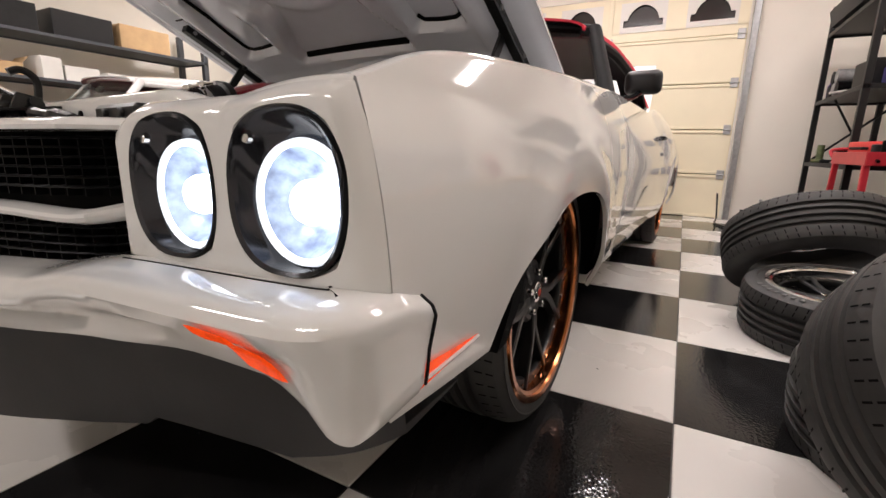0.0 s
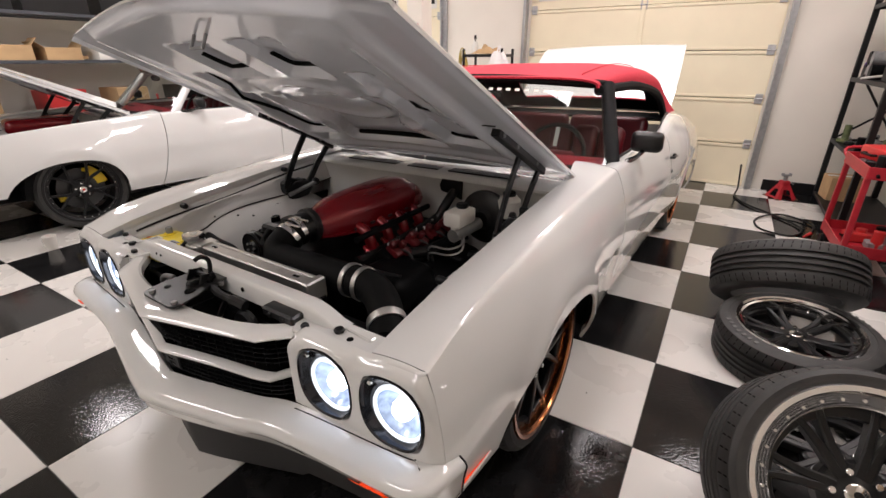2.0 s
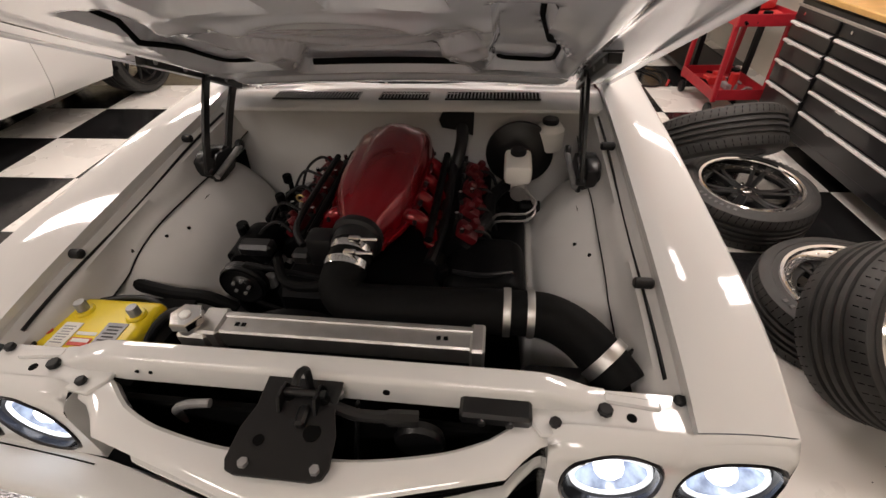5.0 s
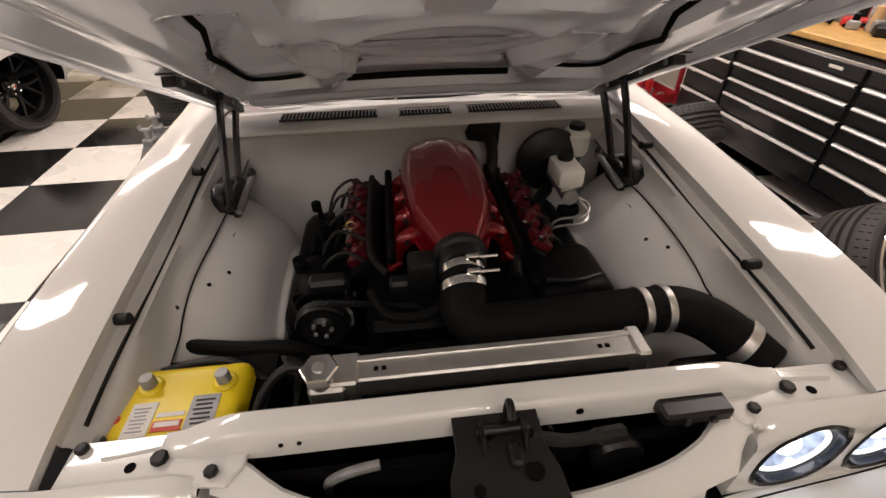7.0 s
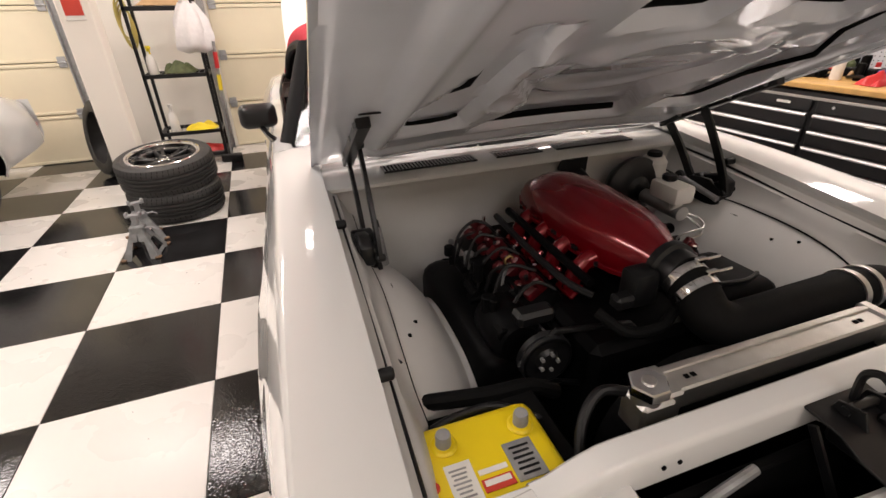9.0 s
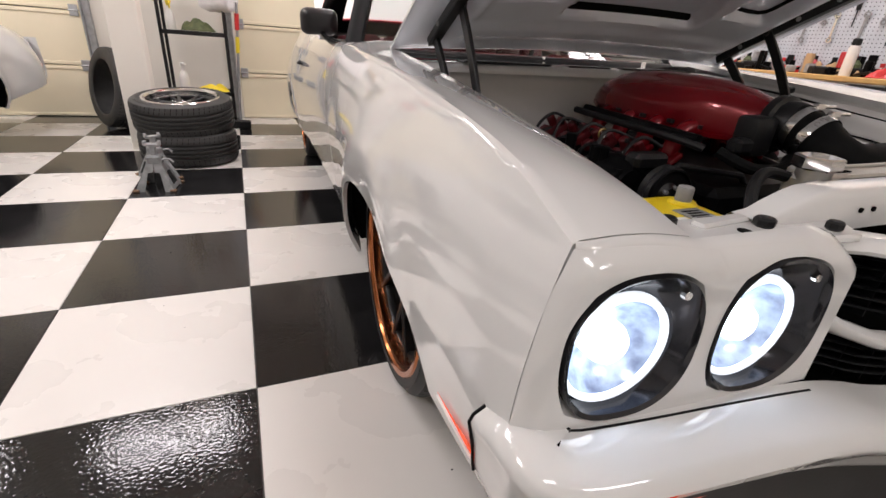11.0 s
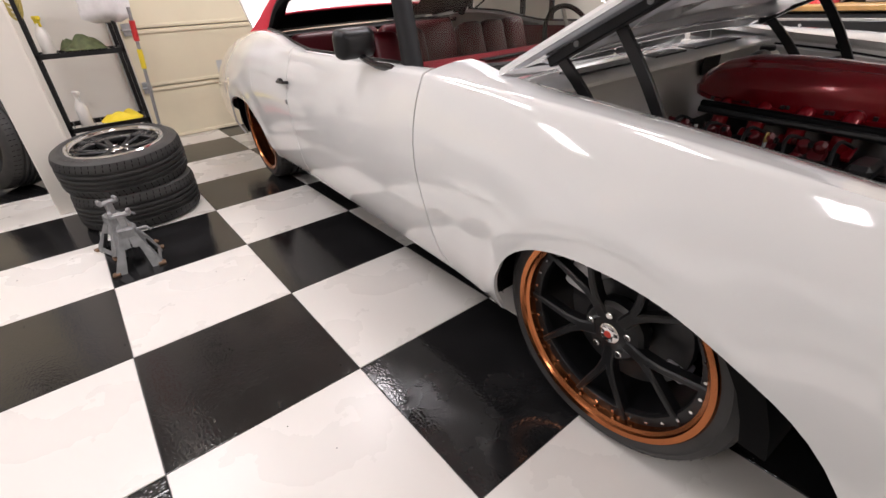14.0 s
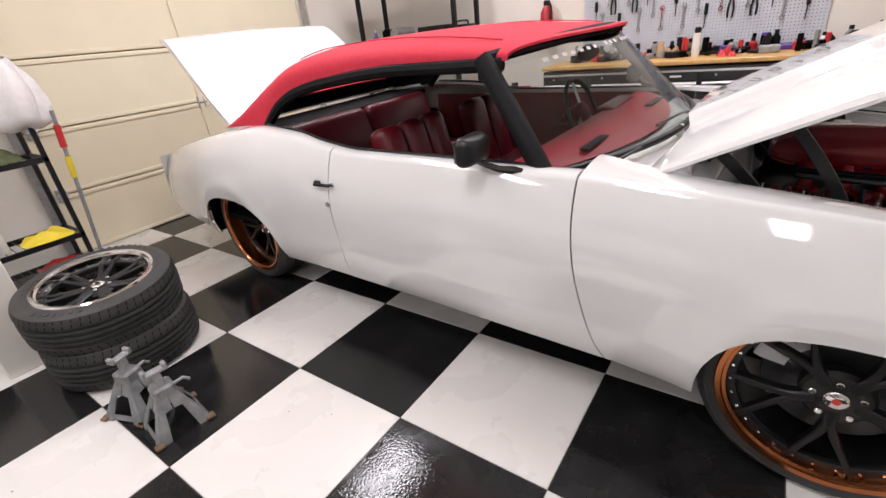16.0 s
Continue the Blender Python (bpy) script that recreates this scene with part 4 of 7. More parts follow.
    bmesh.ops.recalc_face_normals(b, faces=b.faces)
    cw = part("cowl", b, M_PAINT, root, smooth=40)
    for x0, x1 in ((-0.506, -0.174), (-0.09, 0.09), (0.158, 0.495)):
        v = part("cowl_vent", box(x1 - x0, 0.062, 0.004, ((x0 + x1) / 2, 0.462, 0.8925), 0.001), M_DARK, cw, "black slotted cowl vent")
        b = box(x1 - x0 + 0.008, 0.006, 0.006, ((x0 + x1) / 2, 0.430, 0.894), 0.001)
        b = box(x1 - x0 + 0.008, 0.006, 0.006, ((x0 + x1) / 2, 0.494, 0.894), 0.001, bm=b)
        part("vent_rim", b, M_SATIN, v)
        n = int((x1 - x0) / 0.0125)
        b = None
        for k in range(n + 1):
            b = box(0.0045, 0.06, 0.006, (x0 + (x1 - x0) * k / n, 0.462, 0.8945), bm=b)
        part("vent_slats", b, M_GREY, v)
    for x in (-0.106, 0.40):
        nz = part("washer_nozzle", box(0.040, 0.028, 0.022, (x, 0.60, 0.884), 0.006, seg=2), M_WHITEP, cw, "white washer nozzle")
        part("nozzle_tip", cyl(0.009, 0.0, 0.026, 12, "z", Matrix.Translation((x + 0.006, 0.60, 0.893)), bev=0.003), M_WHITEP, nz)
    for s, x in ((-1, -0.30), (-1, 0.28)):
        part("wiper", tube([(x, 0.64, 0.89), (x - 0.1, 0.66, 0.905), (x - 0.40, 0.69, 0.915)], 0.006, 8), M_SATIN, cw, "black wiper arm")
    # near-black pans added as the shade below bay, cabin and trunk
    part("bay_shade_plate", box(1.25, 1.05, 0.03, (0, -0.15, 0.30)), M_DARK, root)
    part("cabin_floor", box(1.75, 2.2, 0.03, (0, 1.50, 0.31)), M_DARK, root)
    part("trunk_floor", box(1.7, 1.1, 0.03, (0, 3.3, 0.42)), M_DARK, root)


def engine(root):
    # intake plenum, lofted front to back, with a raised dome along its top
    EX = 0.018
    rows = []
    for y, hw, zt, zb, up in ((-0.302, 0.056, 0.852, 0.772, 0.004), (-0.27, 0.060, 0.862, 0.765, 0.006), (-0.215, 0.084, 0.876, 0.762, 0.010), (-0.15, 0.106, 0.884, 0.764, 0.014), (-0.05, 0.118, 0.888, 0.768, 0.017), (0.06, 0.123, 0.890, 0.772, 0.018), (0.16, 0.122, 0.888, 0.776, 0.016), (0.23, 0.112, 0.876, 0.782, 0.012), (0.275, 0.092, 0.856, 0.79, 0.006), (0.298, 0.060, 0.835, 0.80, 0.0)):
        zm = zb + (zt - zb) * 0.42
        half = [(0.0, zt + up), (0.16, zt + up * 0.96), (0.32, zt + up * 0.7), (0.42, zt + up * 0.25), (0.50, zt - 0.001), (0.68, zt - 0.005), (0.84, zt - 0.016), (0.96, zt - 0.036), (1.0, zm), (1.0, zb + 0.012), (1.05, zb + 0.010), (1.05, zb), (0.8, zb - 0.004)]
        right = [(EX + hw * f, y, z) for f, z in half]
        rows.append(right + [(2 * EX - x, y_, z) for x, y_, z in right[:0:-1]])
    b = grid(rows, close=True)
    b.verts.ensure_lookup_table()
    n = len(rows[0])
    b.faces.new(b.verts[:n])
    b.faces.new(b.verts[-n:])
    bmesh.ops.recalc_face_normals(b, faces=b.faces)
    pl = part("intake_plenum", b, M_REDPAINT, root, "dark red intake manifold", smooth=38)
    for s in (-1, 1):
        for k in range(4):
            y = -0.15 + k * 0.105
            part("runner", tube(smoothpath([(EX + s * 0.090, y, 0.778), (EX + s * 0.122, y, 0.768), (EX + s * 0.148, y, 0.735), (EX + s * 0.158, y, 0.68)], 4), [0.026] * 4 + [0.025] * 4 + [0.024] * 5, 12), M_REDPAINT, pl, "red intake runner")
            part("runner_flange", box(0.05, 0.078, 0.016, (EX + s * 0.16, y, 0.70), 0.005, rot=Matrix.Rotation(radians(38 * s), 4, "Y")), M_REDPAINT, pl)
            for dy in (-0.046, 0.046):
                part("bolt", cyl(0.006, 0, 0.010, 6, "z", Matrix.Translation((EX + s * 0.122, y + dy, 0.782))), M_SATIN, pl)
        part("fuel_rail", tube([(EX + s * 0.165, -0.24, 0.765), (EX + s * 0.165, 0.22, 0.778)], 0.012, 10), M_DKGREY, root, "black fuel rail")
        # valve cover with coil packs
        b = box(0.13, 0.50, 0.09, (0, 0, 0), 0.018, seg=2)
        moved(b, Matrix.Translation((EX + s * 0.245, 0.07, 0.650)) @ Matrix.Rotation(radians(35 * s), 4, "Y"))
        vc = part("valve_cover", b, M_DKGREY, root, "black valve cover")
        for k in range(4):
            y = -0.12 + k * 0.118
            b = box(0.066, 0.070, 0.036, (0, 0, 0), 0.011, seg=2)
            b = box(0.034, 0.030, 0.030, (s * 0.030, 0.018, 0.016), 0.007, bm=b)
            b = box(0.030, 0.026, 0.040, (-s * 0.016, -0.020, 0.020), 0.008, bm=b)
            b = cyl(0.014, 0.0, 0.036, 12, "z", Matrix.Translation((0.004, 0.012, 0.012)), b, bev=0.004)
            moved(b, Matrix.Translation((EX + s * 0.258, y, 0.704)) @ Matrix.Rotation(radians(35 * s), 4, "Y"))
            part("coil_pack", b, M_COIL, vc, "red ignition coil")
            part("spark_lead", tube(smoothpath([(EX + s * 0.27, y, 0.71), (EX + s * 0.32, y + 0.01, 0.69), (EX + s * 0.35, y, 0.60)], 4), 0.006, 8), M_BLACK, vc)
            part("bolt", cyl(0.007, -0.01, 0.012, 6, "z", Matrix.Translation((EX + s * 0.225, y + 0.05, 0.728))), M_CHROME, vc)
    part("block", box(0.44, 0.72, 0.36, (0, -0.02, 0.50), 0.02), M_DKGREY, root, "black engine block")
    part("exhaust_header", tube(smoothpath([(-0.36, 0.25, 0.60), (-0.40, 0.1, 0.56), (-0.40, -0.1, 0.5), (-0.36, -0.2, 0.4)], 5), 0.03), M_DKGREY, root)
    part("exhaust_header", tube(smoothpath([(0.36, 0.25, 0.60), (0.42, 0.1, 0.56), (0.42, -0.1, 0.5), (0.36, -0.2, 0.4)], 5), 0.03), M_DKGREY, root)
    # throttle body and charge pipe
    tb = part("throttle_body", lathe([(0.0, -0.36), (0.052, -0.36), (0.056, -0.35), (0.056, -0.325), (0.066, -0.32), (0.066, -0.30), (0.0, -0.30)], 28, "y", Matrix.Translation((0.015, 0, 0.815))), M_SATIN, root, "black throttle body")
    part("throttle_motor", box(0.07, 0.06, 0.09, (-0.075, -0.32, 0.79), 0.012, seg=2), M_BLACK, tb)
    part("plug", box(0.05, 0.04, 0.035, (-0.13, -0.335, 0.77), 0.008), M_BLACK, tb)
    pts = smoothpath([(0.015, -0.345, 0.812), (0.012, -0.395, 0.800), (0.005, -0.445, 0.772), (0.04, -0.472, 0.752), (0.10, -0.476, 0.750), (0.25, -0.475, 0.752), (0.42, -0.475, 0.755), (0.49, -0.482, 0.752), (0.55, -0.51, 0.735), (0.60, -0.555, 0.708), (0.635, -0.60, 0.685)], 6)
    pipe = part("charge_pipe", tube(pts, 0.051, 24), M_HOSE, root, "matte black charge pipe")
    def band(p, d, name, m, r=0.0535, w=0.012):
        q = Vector(d).to_track_quat("Z", "Y").to_matrix().to_4x4()
        b = lathe([(r - 0.004, -w), (r, -w), (r + 0.001, 0), (r, w), (r - 0.004, w)], 28, "z", Matrix.Translation(p) @ q)
        c = part(name, b, m, pipe)
        return c
    for p, d in (((0.013, -0.365, 0.808), (0, -1, -0.25)), ((0.010, -0.402, 0.797), (0, -1, -0.4))):
        band(p, d, "hose_clamp", M_CHROME, 0.0545, 0.010)
        b = box(0.03, 0.014, 0.014, (p[0] + 0.02, p[1] - 0.008, p[2] + 0.055), 0.003)
        b = cyl(0.004, 0.03, 0.075, 8, "x", Matrix.Translation((p[0], p[1] - 0.008, p[2] + 0.055)), b)
        part("clamp_screw", b, M_CHROME, pipe)
    for x in (0.393, 0.444):
        band((x, -0.475, 0.755), (1, 0, 0), "hose_clamp", M_ALU, 0.0545, 0.008)
    band((0.598, -0.553, 0.71), (0.7, -0.6, -0.35), "hose_clamp", M_ALU, 0.056, 0.012)
    # radiator
    b = box(0.57, 0.062, 0.05, (0.06, -0.572, 0.752), 0.004)
    b = box(0.57, 0.012, 0.006, (0.06, -0.556, 0.779), 0.002, bm=b)
    rad = part("radiator", b, M_ALU, root, "brushed aluminium radiator")
    part("core", box(0.60, 0.05, 0.35, (0.05, -0.572, 0.55)), M_DARK, rad)
    for x, w in ((-0.245, 0.055), (0.335, 0.03)):
        part("end_tank", box(w, 0.075, 0.07, (x, -0.575, 0.748), 0.005), M_ALU, rad)
    for x in (-0.185, -0.17, 0.255, 0.27):
        part("slot", box(0.009, 0.009, 0.003, (x, -0.58, 0.7775)), M_DARK, rad)
    part("filler_neck", cyl(0.026, 0.77, 0.792, 20, "z", Matrix.Translation((-0.285, -0.592, 0))), M_ALU, rad)
    part("radiator_cap", cyl(0.036, 0.790, 0.812, 6, "z", Matrix.Translation((-0.285, -0.592, 0)), bev=0.003), M_CHROME, rad, "polished hexagonal radiator cap")
    part("cap_top", cyl(0.012, 0.812, 0.815, 16, "z", Matrix.Translation((-0.285, -0.592, 0))), M_ALU, rad)
    part("neck_block", box(0.07, 0.06, 0.07, (-0.275, -0.59, 0.742), 0.006), M_ALU, rad)
    part("overflow_hose", tube(smoothpath([(-0.29, -0.57, 0.765), (-0.35, -0.555, 0.775), (-0.40, -0.58, 0.74), (-0.43, -0.63, 0.68)], 6), 0.010), M_BLACK, rad)
    sh = part("fan_shroud", lathe([(0.19, -0.02), (0.20, 0.0), (0.20, 0.03), (0.06, 0.035), (0, 0.035)], 36, "y", Matrix.Translation((-0.09, -0.53, 0.55))), M_DKGREY, root, "black radiator fan shroud")
    for k in range(8):
        a = radians(45 * k)
        part("fan_blade", moved(box(0.03, 0.006, 0.14, (0, 0, 0.10), 0.002), Matrix.Translation((-0.09, -0.50, 0.55)) @ Matrix.Rotation(a, 4, "Y") @ Matrix.Rotation(0.5, 4, "Z")), M_BLACK, sh)
    # accessories
    pu = part("pulley", lathe([(0, -0.02), (0.02, -0.022), (0.03, -0.012), (0.048, -0.014), (0.062, -0.018), (0.066, -0.010), (0.060, 0.0), (0.066, 0.010), (0.0, 0.012)], 32, "y", Matrix.Translation((-0.325, -0.335, 0.665))), M_SATIN, root, "black steering pump pulley")
    part("pulley_face", lathe([(0.056, -0.020), (0.058, -0.022), (0.062, -0.020)], 32, "y", Matrix.Translation((-0.325, -0.335, 0.665))), M_DKGREY, pu)
    for k in range(5):
        part("bolt", cyl(0.005, -0.028, -0.018, 6, "y", Matrix.Translation((-0.325 + 0.022 * math.cos(k * 1.2566), -0.335, 0.665 + 0.022 * math.sin(k * 1.2566)))), M_GREY, pu)
    part("belt", tube([(-0.385, -0.335, 0.66), (-0.30, -0.335, 0.73), (-0.1, -0.34, 0.70), (0.0, -0.34, 0.60), (-0.1, -0.34, 0.5), (-0.3, -0.335, 0.58), (-0.385, -0.335, 0.66)], 0.008, 8), M_BLACK, root)
    alt = part("alternator", lathe([(0, -0.08), (0.05, -0.08), (0.065, -0.06), (0.07, 0), (0.065, 0.06), (0.05, 0.08), (0, 0.08)], 28, "y", Matrix.Translation((-0.35, -0.19, 0.655))), M_DKGREY, root, "black alternator")
    part("bracket", box(0.10, 0.05, 0.04, (-0.31, -0.25, 0.72), 0.01), M_SATIN, alt)
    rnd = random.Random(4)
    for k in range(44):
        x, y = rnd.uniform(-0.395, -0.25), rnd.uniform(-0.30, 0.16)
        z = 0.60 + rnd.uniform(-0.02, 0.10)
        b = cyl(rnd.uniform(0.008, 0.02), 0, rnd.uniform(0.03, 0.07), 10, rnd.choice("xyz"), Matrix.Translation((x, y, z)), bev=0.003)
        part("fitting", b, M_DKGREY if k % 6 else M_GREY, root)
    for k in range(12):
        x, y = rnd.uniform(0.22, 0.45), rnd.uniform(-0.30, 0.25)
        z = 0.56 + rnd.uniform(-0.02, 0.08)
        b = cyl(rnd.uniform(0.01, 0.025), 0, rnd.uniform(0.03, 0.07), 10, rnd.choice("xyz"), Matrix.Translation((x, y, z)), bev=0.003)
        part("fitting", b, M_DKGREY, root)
    for k in range(5):
        y = -0.2 + 0.1 * k
        part("wire", tube(smoothpath([(-0.22, y, 0.74), (-0.27 - 0.02 * (k % 2), y + 0.02, 0.76), (-0.33, y + 0.01, 0.72), (-0.36, y - 0.02, 0.64)], 5), 0.005, 6), M_BLACK, root)
    # dark blocks added to black out the gaps beside the engine
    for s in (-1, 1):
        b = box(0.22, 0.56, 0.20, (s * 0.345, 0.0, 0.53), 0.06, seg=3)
        part("bay_gap_block", b, M_DKGREY, root)
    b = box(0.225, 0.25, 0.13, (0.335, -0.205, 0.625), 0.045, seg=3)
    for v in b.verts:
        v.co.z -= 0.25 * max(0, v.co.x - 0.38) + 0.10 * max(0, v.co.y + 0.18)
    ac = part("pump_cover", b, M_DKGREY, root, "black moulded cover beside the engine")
    part("cover_rib", tube(smoothpath([(0.25, -0.28, 0.692), (0.33, -0.29, 0.692), (0.41, -0.26, 0.68)], 5), 0.007, 8), M_SATIN, ac)
    part("wiring_loom", tube(smoothpath([(0.40, 0.20, 0.69), (0.34, 0.12, 0.67), (0.33, -0.02, 0.675), (0.27, -0.12, 0.69)], 5), 0.022, 10), M_BLACK, root)
    part("steam_line", tube(smoothpath([(-0.20, 0.20, 0.775), (-0.205, 0.0, 0.77), (-0.20, -0.20, 0.765), (-0.16, -0.27, 0.75)], 5), 0.010, 8), M_BLACK, root)
    rnd2 = random.Random(9)
    for k in range(10):
        y = -0.16 + 0.036 * k
        sx = -1 if k % 2 else 1
        part("coil_bolt", cyl(0.0065, 0, 0.012, 6, "z", Matrix.Translation((sx * (0.262 + rnd2.uniform(-0.01, 0.02)), y, 0.735))), M_CHROME if k % 3 == 0 else M_BLACK, root)
    part("dipstick", tube(smoothpath([(-0.29, -0.03, 0.60), (-0.28, -0.025, 0.68), (-0.265, -0.023, 0.728)], 4), 0.005, 6), M_GREY, root)
    part("dipstick_ring", lathe([(0.012, -0.003), (0.016, 0), (0.012, 0.003), (0.009, 0), (0.012, -0.003)], 16, "y", Matrix.Translation((-0.263, -0.023, 0.740))), M_BRASS, root, "dull brass dipstick ring")
    part("coolant_hose", tube(smoothpath([(-0.20, -0.34, 0.76), (-0.16, -0.40, 0.735), (-0.08, -0.41, 0.735), (-0.03, -0.39, 0.75)], 6), 0.013), M_HOSE, root)
    part("coolant_hose", tube(smoothpath([(-0.66, -0.36, 0.66), (-0.5, -0.40, 0.67), (-0.40, -0.40, 0.66), (-0.33, -0.40, 0.62)], 6), 0.018), M_HOSE, root)
    part("compressor", lathe([(0, -0.09), (0.06, -0.09), (0.07, -0.07), (0.07, 0.07), (0.06, 0.09), (0, 0.09)], 28, "y", Matrix.Translation((0.33, -0.22, 0.58))), M_DKGREY, root, "black pump housing")
    part("air_duct", box(0.14, 0.12, 0.08, (0.50, -0.62, 0.66), 0.02, seg=2), M_BLACK, root)
    part("air_filter", lathe([(0.06, -0.02), (0.085, -0.01), (0.09, 0.12), (0.06, 0.14), (0, 0.14)], 28, "z", Matrix.Translation((0.64, -0.62, 0.54))), M_BLACK, root)
    # brake booster, master cylinder, reservoir
    bo = part("brake_booster", lathe([(0, -0.05), (0.035, -0.05), (0.05, -0.035), (0.085, -0.030), (0.105, -0.015), (0.118, -0.010), (0.120, 0.0), (0.116, 0.015), (0.09, 0.05), (0, 0.06)], 36, "y", Matrix.Translation((0.43, 0.31, 0.745))), M_SATIN, root, "black brake booster")
    mc = part("master_cylinder", tube([(0.43, 0.24, 0.735), (0.425, 0.05, 0.735)], 0.026, 16), M_ALU, root, "cast aluminium master cylinder")
    b = box(0.085, 0.13, 0.065, (0.42, 0.11, 0.80), 0.016, seg=2)
    b = cyl(0.02, 0.74, 0.77, 14, "z", Matrix.Translation((0.42, 0.08, 0)), b)
    part("fluid_reservoir", b, M_WHITEP, mc, "translucent white brake fluid reservoir")
    part("reservoir_cap", cyl(0.025, 0.832, 0.852, 20, "z", Matrix.Translation((0.42, 0.13, 0)), bev=0.004), M_BLACK, mc)
    for dz in (0.0, 0.025):
        part("brake_line", tube(smoothpath([(0.45, 0.07 + dz, 0.73), (0.48, 0.03, 0.72 - dz), (0.45, -0.02, 0.71 - dz), (0.36, -0.02, 0.70 - dz), (0.34, 0.0, 0.62)], 5), 0.004, 6), M_ALU, mc)
    wb = part("fluid_bottle", lathe([(0, 0.76), (0.045, 0.76), (0.05, 0.77), (0.05, 0.83), (0.035, 0.85), (0, 0.85)], 24, "z", Matrix.Translation((0.53, 0.33, 0))), M_WHITEP, root, "white plastic fluid bottle")
    part("bottle_cap", cyl(0.028, 0.848, 0.868, 20, "z", Matrix.Translation((0.53, 0.33, 0)), bev=0.004), M_BLACK, wb)
    # pedal bracket on the firewall
    b = prism([(-0.07, 0.01), (-0.06, -0.02), (0.0, -0.03), (0.055, -0.05), (0.06, 0.04), (-0.055, 0.04)], -0.004, 0.004, bev=0.002)
    moved(b, Matrix.Translation((0.205, 0.385, 0.825)) @ Matrix.Rotation(radians(90), 4, "X"))
    pb = part("firewall_bracket", b, M_SATIN, root, "black firewall bracket")
    part("stalk", tube(smoothpath([(0.22, 0.375, 0.81), (0.225, 0.33, 0.79), (0.215, 0.28, 0.74), (0.20, 0.24, 0.68)], 5), 0.022, 12), M_SATIN, pb)
    part("harness", tube(smoothpath([(0.20, 0.30, 0.72), (0.20, 0.1, 0.70), (0.20, -0.1, 0.69), (0.18, -0.24, 0.68)], 5), 0.018, 10), M_BLACK, root)
    part("bolt", cyl(0.01, -0.012, 0.0, 10, "y", Matrix.Translation((-0.30, 0.372, 0.62))), M_GREY, root)


def battery(root):
    bat = part("battery", box(0.255, 0.19, 0.17, (-0.575, -0.565, 0.635), 0.024, seg=3), M_YELLOW, root, "yellow automotive battery with paper labels")
    part("tray", box(0.30, 0.30, 0.02, (-0.57, -0.52, 0.52)), M_DARK, bat)
    for x, y in ((-0.633, -0.523), (-0.490, -0.528)):
        part("collar", cyl(0.024, 0.715, 0.726, 20, "z", Matrix.Translation((x, y, 0)), bev=0.004), M_YELLOW, bat)
        part("terminal", lathe([(0, 0.72), (0.014, 0.72), (0.0135, 0.746), (0.012, 0.75), (0, 0.75)], 16, "z", Matrix.Translation((x, y, 0))), M_GREY, bat)
    for x in (-0.675, -0.47):
        part("vent_plug", cyl(0.009, 0.72, 0.726, 12, "z", Matrix.Translation((x, -0.635, 0))), M_BLACK, bat)
    part("warning_dot", cyl(0.010, 0.72, 0.7222, 16, "z", Matrix.Translation((-0.672, -0.592, 0))), M_LABELR, bat)
    lab = part("label", box(0.045, 0.075, 0.0016, (-0.625, -0.60, 0.7212)), M_LABELW, bat, "white printed label")
    for k in range(7):
        part("print_bar", box(0.03 - 0.004 * (k % 3), 0.003, 0.0008, (-0.627, -0.575 - 0.008 * k, 0.7224)), M_GREY, lab)
    lab = part("label", box(0.052, 0.072, 0.0016, (-0.515, -0.592, 0.7212)), M_GREY, bat, "grey printed label")
    for k in range(6):
        part("print_bar", box(0.036 - 0.006 * (k % 2), 0.004, 0.0008, (-0.515, -0.568 - 0.01 * k, 0.7224)), M_BLACK, lab)
    lab = part("label", box(0.052, 0.022, 0.0016, (-0.572, -0.616, 0.7212)), M_LABELR, bat, "red and white label")
    part("print_bar", box(0.044, 0.010, 0.0008, (-0.572, -0.613, 0.7224)), M_LABELW, lab)
    part("print_bar", box(0.05, 0.009, 0.0016, (-0.572, -0.592, 0.7212)), M_LABELW, bat)
    part("cable", tube(smoothpath([(-0.64, -0.47, 0.70), (-0.58, -0.455, 0.70), (-0.50, -0.46, 0.70), (-0.42, -0.50, 0.67)], 5), 0.008), M_BLACK, bat)
    # near-black block added as the shade round the battery
    part("battery_shade_block", box(0.33, 0.26, 0.16, (-0.575, -0.56, 0.60)), M_DARK, root)


def tyre(r, rim, w, n=64):
    """Tyre with grooved tread and lettered wall, round x, outer side at +x."""
    h = w / 2
    prof = [(rim, -h + 0.012), (rim + 0.006, -h + 0.004), (rim + 0.02, -h), (r - 0.035, -h), (r - 0.012, -h + 0.014), (r - 0.003, -h + 0.035)]
    for g in (-0.52, -0.18, 0.18, 0.52):
        c = g * (h - 0.03)
        prof += [(r - (0.002 if abs(g) > 0.3 else 0), c - 0.009), (r - 0.014, c - 0.0065), (r - 0.014, c + 0.0065), (r - (0.002 if abs(g) > 0.3 else 0), c + 0.009)]
    prof += [(r - 0.003, h - 0.035), (r - 0.012, h - 0.014), (r - 0.035, h), (rim + 0.035, h + 0.001), (rim + 0.032, h - 0.002), (rim + 0.02, h), (rim + 0.006, h - 0.004), (rim, h - 0.012)]
    b = lathe(prof, n, "x")
    return b


